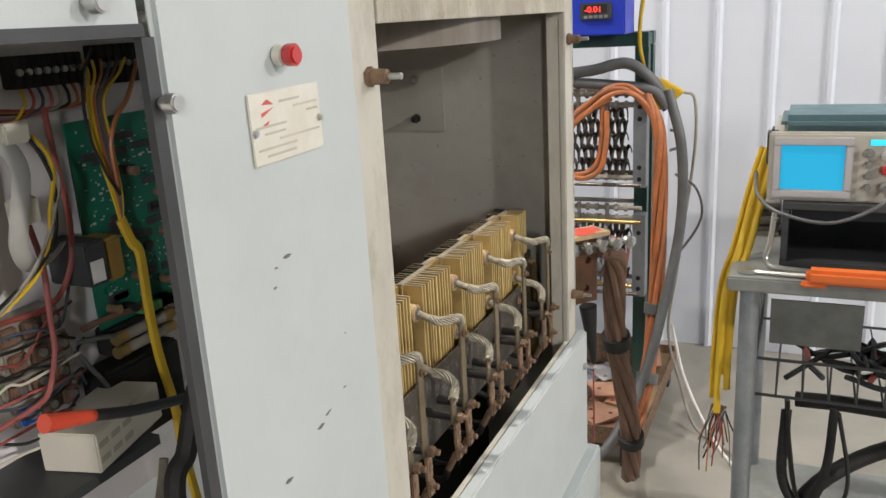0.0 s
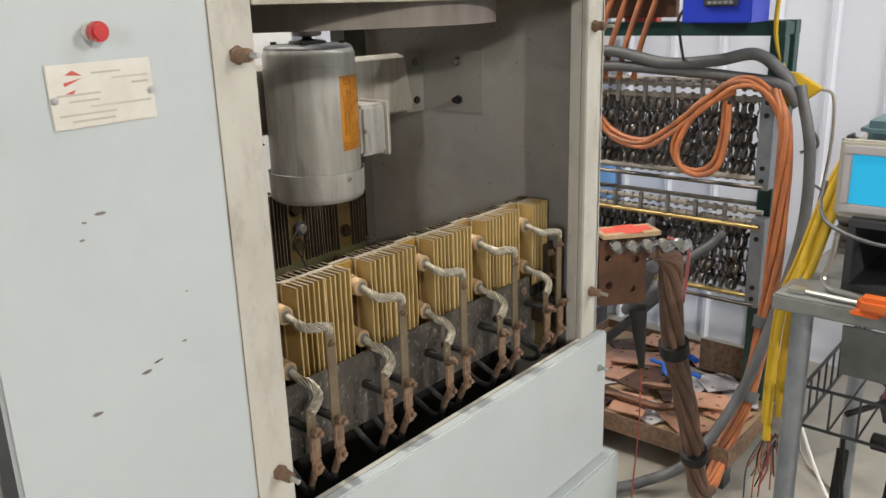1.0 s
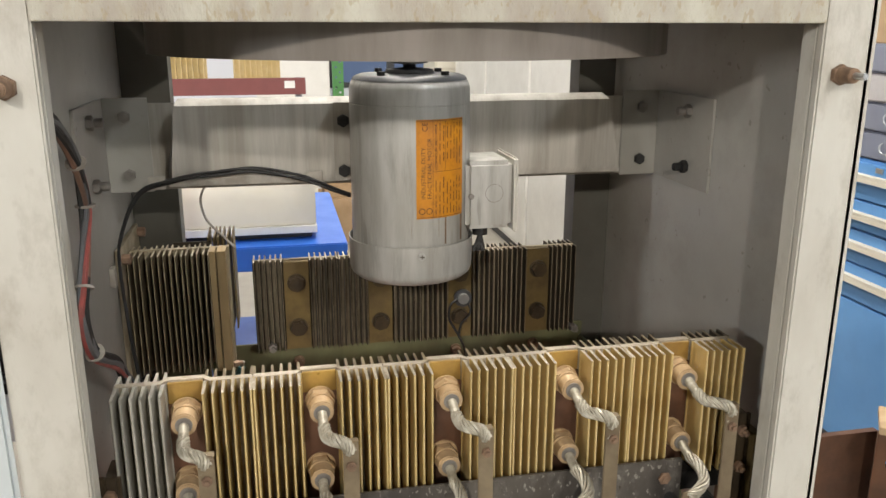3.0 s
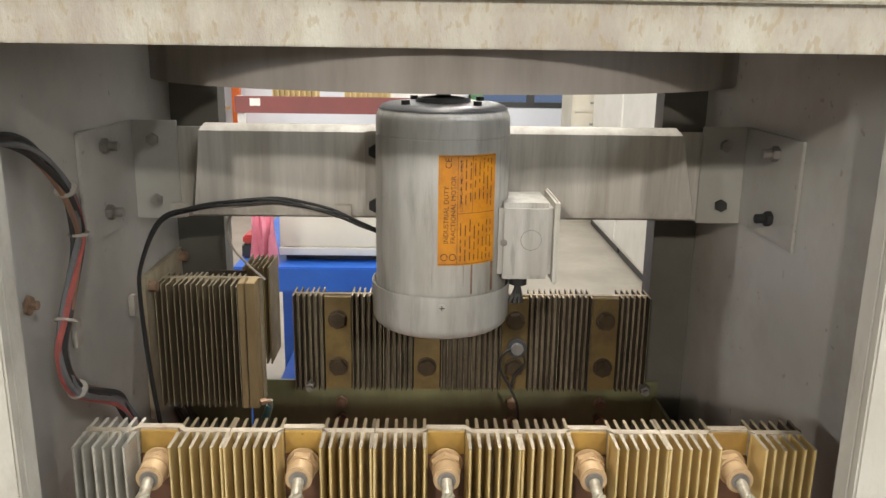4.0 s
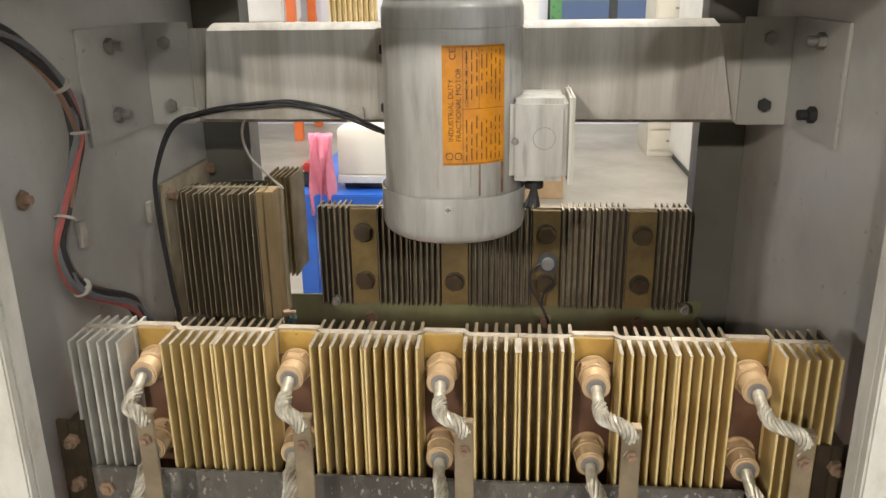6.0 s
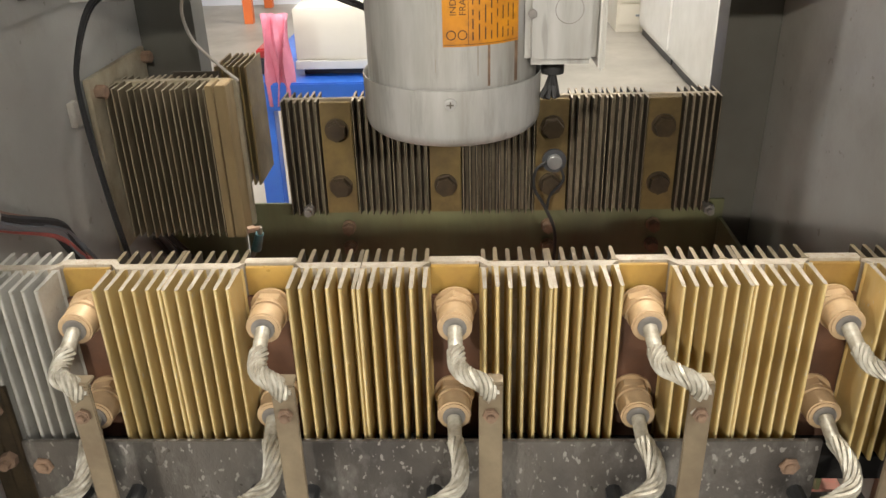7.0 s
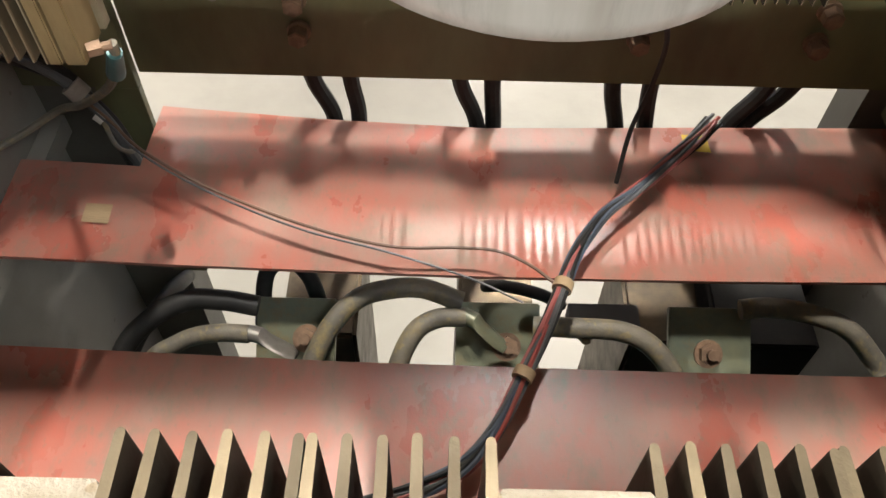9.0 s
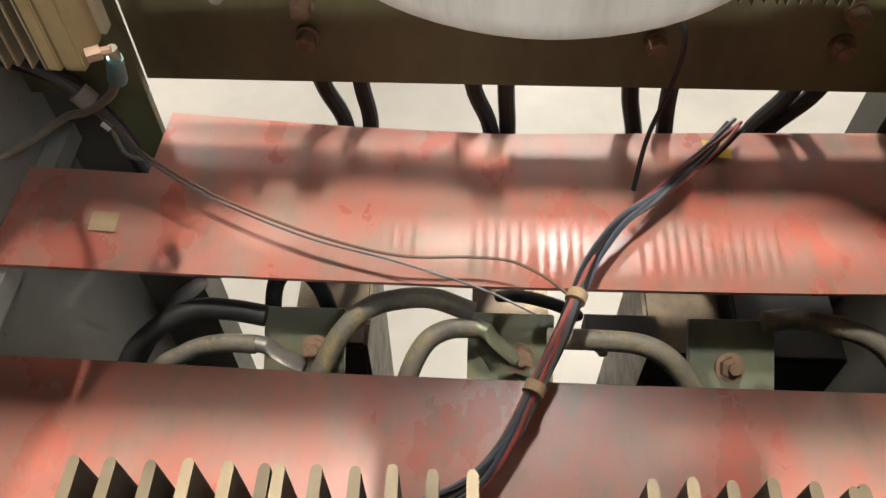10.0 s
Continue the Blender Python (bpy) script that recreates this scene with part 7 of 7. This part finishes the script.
# ---------------------------------------------------------------- behind the cabinet
def table():
    tb = thing("work_table", (-0.3, 2.35, 0), "blue painted steel work table", "table")
    part("tabletop", boxes((-0.66, 0.045, 1.95, 2.85, 0.70, 0.785), bevel=0.004), M_DEEPBLUE, tb)
    for x in (-0.62, 0.0):
        for y in (2.0, 2.8):
            part("leg", boxes((x - 0.03, x + 0.03, y - 0.03, y + 0.03, 0.0, 0.6995), bevel=0.003), M_DEEPBLUE, tb)
    part("lower_shelf", boxes((-0.585, -0.035, 1.98, 2.82, 0.20, 0.23)), M_DEEPBLUE, tb)
    return tb


table()
MC = thing("white_machine", (-0.28, 2.3, 0.786), "white boxy machine enclosure standing on the blue table", "machine")
part("enclosure", boxes((-0.515, -0.055, 2.03, 2.6, 0.835, 0.99), bevel=0.004), M_CREAM, MC)
part("base_gap", boxes((-0.50, -0.07, 2.06, 2.58, 0.786, 0.8085)), M_CHARCOAL, MC)
part("lower_band", boxes((-0.517, -0.053, 2.02, 2.6, 0.809, 0.8345), bevel=0.002), M_WHITE, MC)
bm = B()
rows = []
for i in range(13):
    z = 0.985 - 0.27 * i / 12
    rows.append([bm.verts.new((-0.60 + 0.085 * j / 10 + 0.006 * math.sin(i * 0.5 + j), 1.985 + 0.014 * math.sin(j * 1.9 + i * 0.25) - 0.03 * min(1, i / 3), z)) for j in range(11)])
for a, b in zip(rows, rows[1:]):
    for j in range(10):
        bm.faces.new((a[j], a[j + 1], b[j + 1], b[j]))
cl = solo("pink_cloth", bm, M_PINK, "pink shop cloth draped over the edge of the table", "cloth")
so = cl.modifiers.new("thickness", "SOLIDIFY")
so.thickness = 0.002
DR = thing("drill_battery", (-0.68, 2.0, 0.786), "red and black cordless tool battery on the table", "battery")
part("lower_shell", boxes((-0.652, -0.585, 2.06, 2.16, 0.786, 0.835), bevel=0.006), M_CHARCOAL, DR)
part("upper_shell", boxes((-0.648, -0.589, 2.063, 2.157, 0.8355, 0.865), bevel=0.006), M_REDLENS, DR)
up = thing("storage_rack", (-2.5, 7.3, 0), "orange steel pallet rack with wooden deck", "pallet rack")
for x, y in ((-2.03, 7.0), (-2.03, 7.8), (-4.5, 7.0)):
    part("upright", boxes((x, x + 0.08, y, y + 0.08, 0, 3.0), bevel=0.003), M_ORANGEPAINT, up)
part("beam", boxes((-4.42, -2.0305, 7.01, 7.06, 0.76, 0.86)), M_ORANGEPAINT, up)
part("deck", boxes((-4.42, -2.05, 7.0605, 7.8, 0.83, 0.86)), M_WOOD, up)
for x0, x1, z1, m_, lab in ((-2.75, -2.08, 1.75, M_WHITE, "white crate on the rack deck"), (-3.6, -2.85, 1.62, M_LIGHTDRAWER, "pale grey crate on the rack deck")):
    cr = thing("crate", ((x0 + x1) / 2, 7.35, 0.861), lab, "crate")
    part("bin", boxes((x0, x1, 7.08, 7.7, 0.861, 1.10), bevel=0.01), m_, cr)
    part("cover", boxes((x0 - 0.01, x1 + 0.01, 7.07, 7.71, 1.101, z1), bevel=0.015), m_, cr)
SR = thing("spare_rectifier", (-0.37, 2.25, 0.99), "spare heat sink assembly on a maroon fibre board", "rectifier assembly")
part("board", boxes((-0.685, -0.065, 2.20, 2.22, 1.268, 1.325)), M_MAROON, SR)
part("top_strip", boxes((-0.685, -0.13, 2.20, 2.21, 1.405, 1.412)), M_PINKWIRE, SR)
for x in (-0.67, -0.09):
    part("foot", boxes((x - 0.012, x + 0.012, 2.221, 2.245, 0.9905, 1.325)), M_WHITE if x < -0.4 else M_GALV, SR)
for x0 in (-0.56, -0.31):
    s = part("sink_web", boxes((x0, x0 + 0.16, 2.255, 2.262, 1.27, 1.46)), M_GOLDEDGE, SR)
    for k in range(9):
        part("sink_fin", boxes((x0 + 0.0185 * k, x0 + 0.0185 * k + 0.004, 2.225, 2.2548, 1.275 + 0.0, 1.46)), M_GOLDEDGE, s)
for x, z in ((-0.615, 1.305), (-0.12, 1.302)):
    part("paper_tag", boxes((x - 0.018, x + 0.018, 2.1985, 2.1997, z - 0.012, z + 0.013)), M_WHITE, SR)
solo("carton", boxes((0.10, 0.42, 4.9, 5.3, 0.0, 0.32), bevel=0.004), M_CARD, "brown cardboard carton standing on the floor", "carton")
solo("carton", boxes((0.14, 0.40, 4.95, 5.25, 0.321, 0.55), bevel=0.004), M_CARD, "brown cardboard carton on top of another carton", "carton")
solo("small_machine", boxes((-0.15, 0.08, 4.6, 5.0, 0.0, 0.75), bevel=0.006), M_CREAM, "small cream machine cabinet on the floor", "machine")
WM = thing("white_cabinet", (0.0, 5.7, 0), "tall white enamelled cabinet", "cabinet")
part("body", boxes((-0.30, 0.24, 5.5, 6.1, 0.0, 1.9), bevel=0.006), M_WHITE, WM)
part("door", boxes((-0.285, 0.225, 5.482, 5.4995, 0.08, 1.87), bevel=0.004), M_WHITE, WM)
GR = thing("green_rack", (0.46, 7.6, 0), "green perforated rack upright", "rack")
bm = B()
plate_holes(bm, 0.41, 0.52, 0.0, 2.6, 7.6, 7.606, [(0.445 + 0.04 * (k % 2), 0.8 + 0.05 * k, 0.012) for k in range(24)], "y", 8)
part("upright", bm, M_GREENRACK, GR)
part("return", boxes((0.41, 0.416, 7.6065, 7.68, 0, 2.6)), M_GREENRACK, GR)
for k in range(3):
    wc = thing("white_locker", (1.7, 3.6 + 1.1 * k, 0), "white enamelled machine cabinet in a row along the wall", "cabinet", "white cabinets in a row")
    y0 = 3.05 + 1.08 * k
    part("body", boxes((1.39, 2.2, y0, y0 + 1.07, 0.06, 1.95), bevel=0.006), M_WHITE, wc)
    part("plinth", boxes((1.41, 2.2, y0 + 0.02, y0 + 1.05, 0, 0.0595)), M_CHARCOAL, wc)
    part("side_panel", boxes((1.374, 1.3895, y0 + 0.03, y0 + 1.04, 0.10, 1.9), bevel=0.003), M_WHITE, wc)
FC = thing("file_cabinet", (1.3, 6.6, 0), "cream drawer cabinet at the end of the row", "file cabinet")
part("body", boxes((1.21, 1.60, 6.35, 6.9, 0, 1.7), bevel=0.004), M_CREAM, FC)
for k in range(9):
    d = part("drawer", boxes((1.225, 1.585, 6.332, 6.3495, 0.06 + 0.18 * k, 0.225 + 0.18 * k), bevel=0.003), M_CREAM, FC)
    part("handle", boxes((1.36, 1.44, 6.318, 6.3318, 0.13 + 0.18 * k, 0.145 + 0.18 * k)), M_GALV, d)

# north wall with its window
for r in ((-8, 0.40, 8.0, 8.2, 0, 4.2), (1.72, 2.44, 8.0, 8.2, 0, 4.2), (0.40, 1.72, 8.0, 8.2, 0, 0.86), (0.40, 1.72, 8.0, 8.2, 2.3, 4.2)):
    solo("wall_north", boxes(r), M_WALL, "plain white workshop wall", "wall", kind="structure")
W1 = thing("window_1", (1.06, 8.05, 0.86), "dark framed workshop window looking outdoors", "window", kind="structure")
for r in ((0.40, 0.46, 8.02, 8.08, 0.865, 2.295), (1.66, 1.72, 8.02, 8.08, 0.865, 2.295), (1.02, 1.10, 8.02, 8.08, 0.865, 2.295), (0.4605, 1.0195, 8.02, 8.08, 0.865, 0.92), (1.1005, 1.6595, 8.02, 8.08, 0.865, 0.92)):
    part("window_frame", boxes(r, bevel=0.003), M_CHARCOAL, W1)
for x0, x1 in ((0.4605, 1.0195), (1.1005, 1.6595)):
    p = part("pane", boxes((x0, x1, 8.045, 8.05, 0.9205, 2.29)), M_GLASS, W1)
    p.visible_shadow = False
bm = B()
bm.faces.new([bm.verts.new(p) for p in ((-3, 13, -1), (5, 13, -1), (5, 13, 5), (-3, 13, 5))])
solo("backdrop", bm, M_OUTDOORS, "green trees above a blue-grey yard outside", "backdrop", kind="structure")
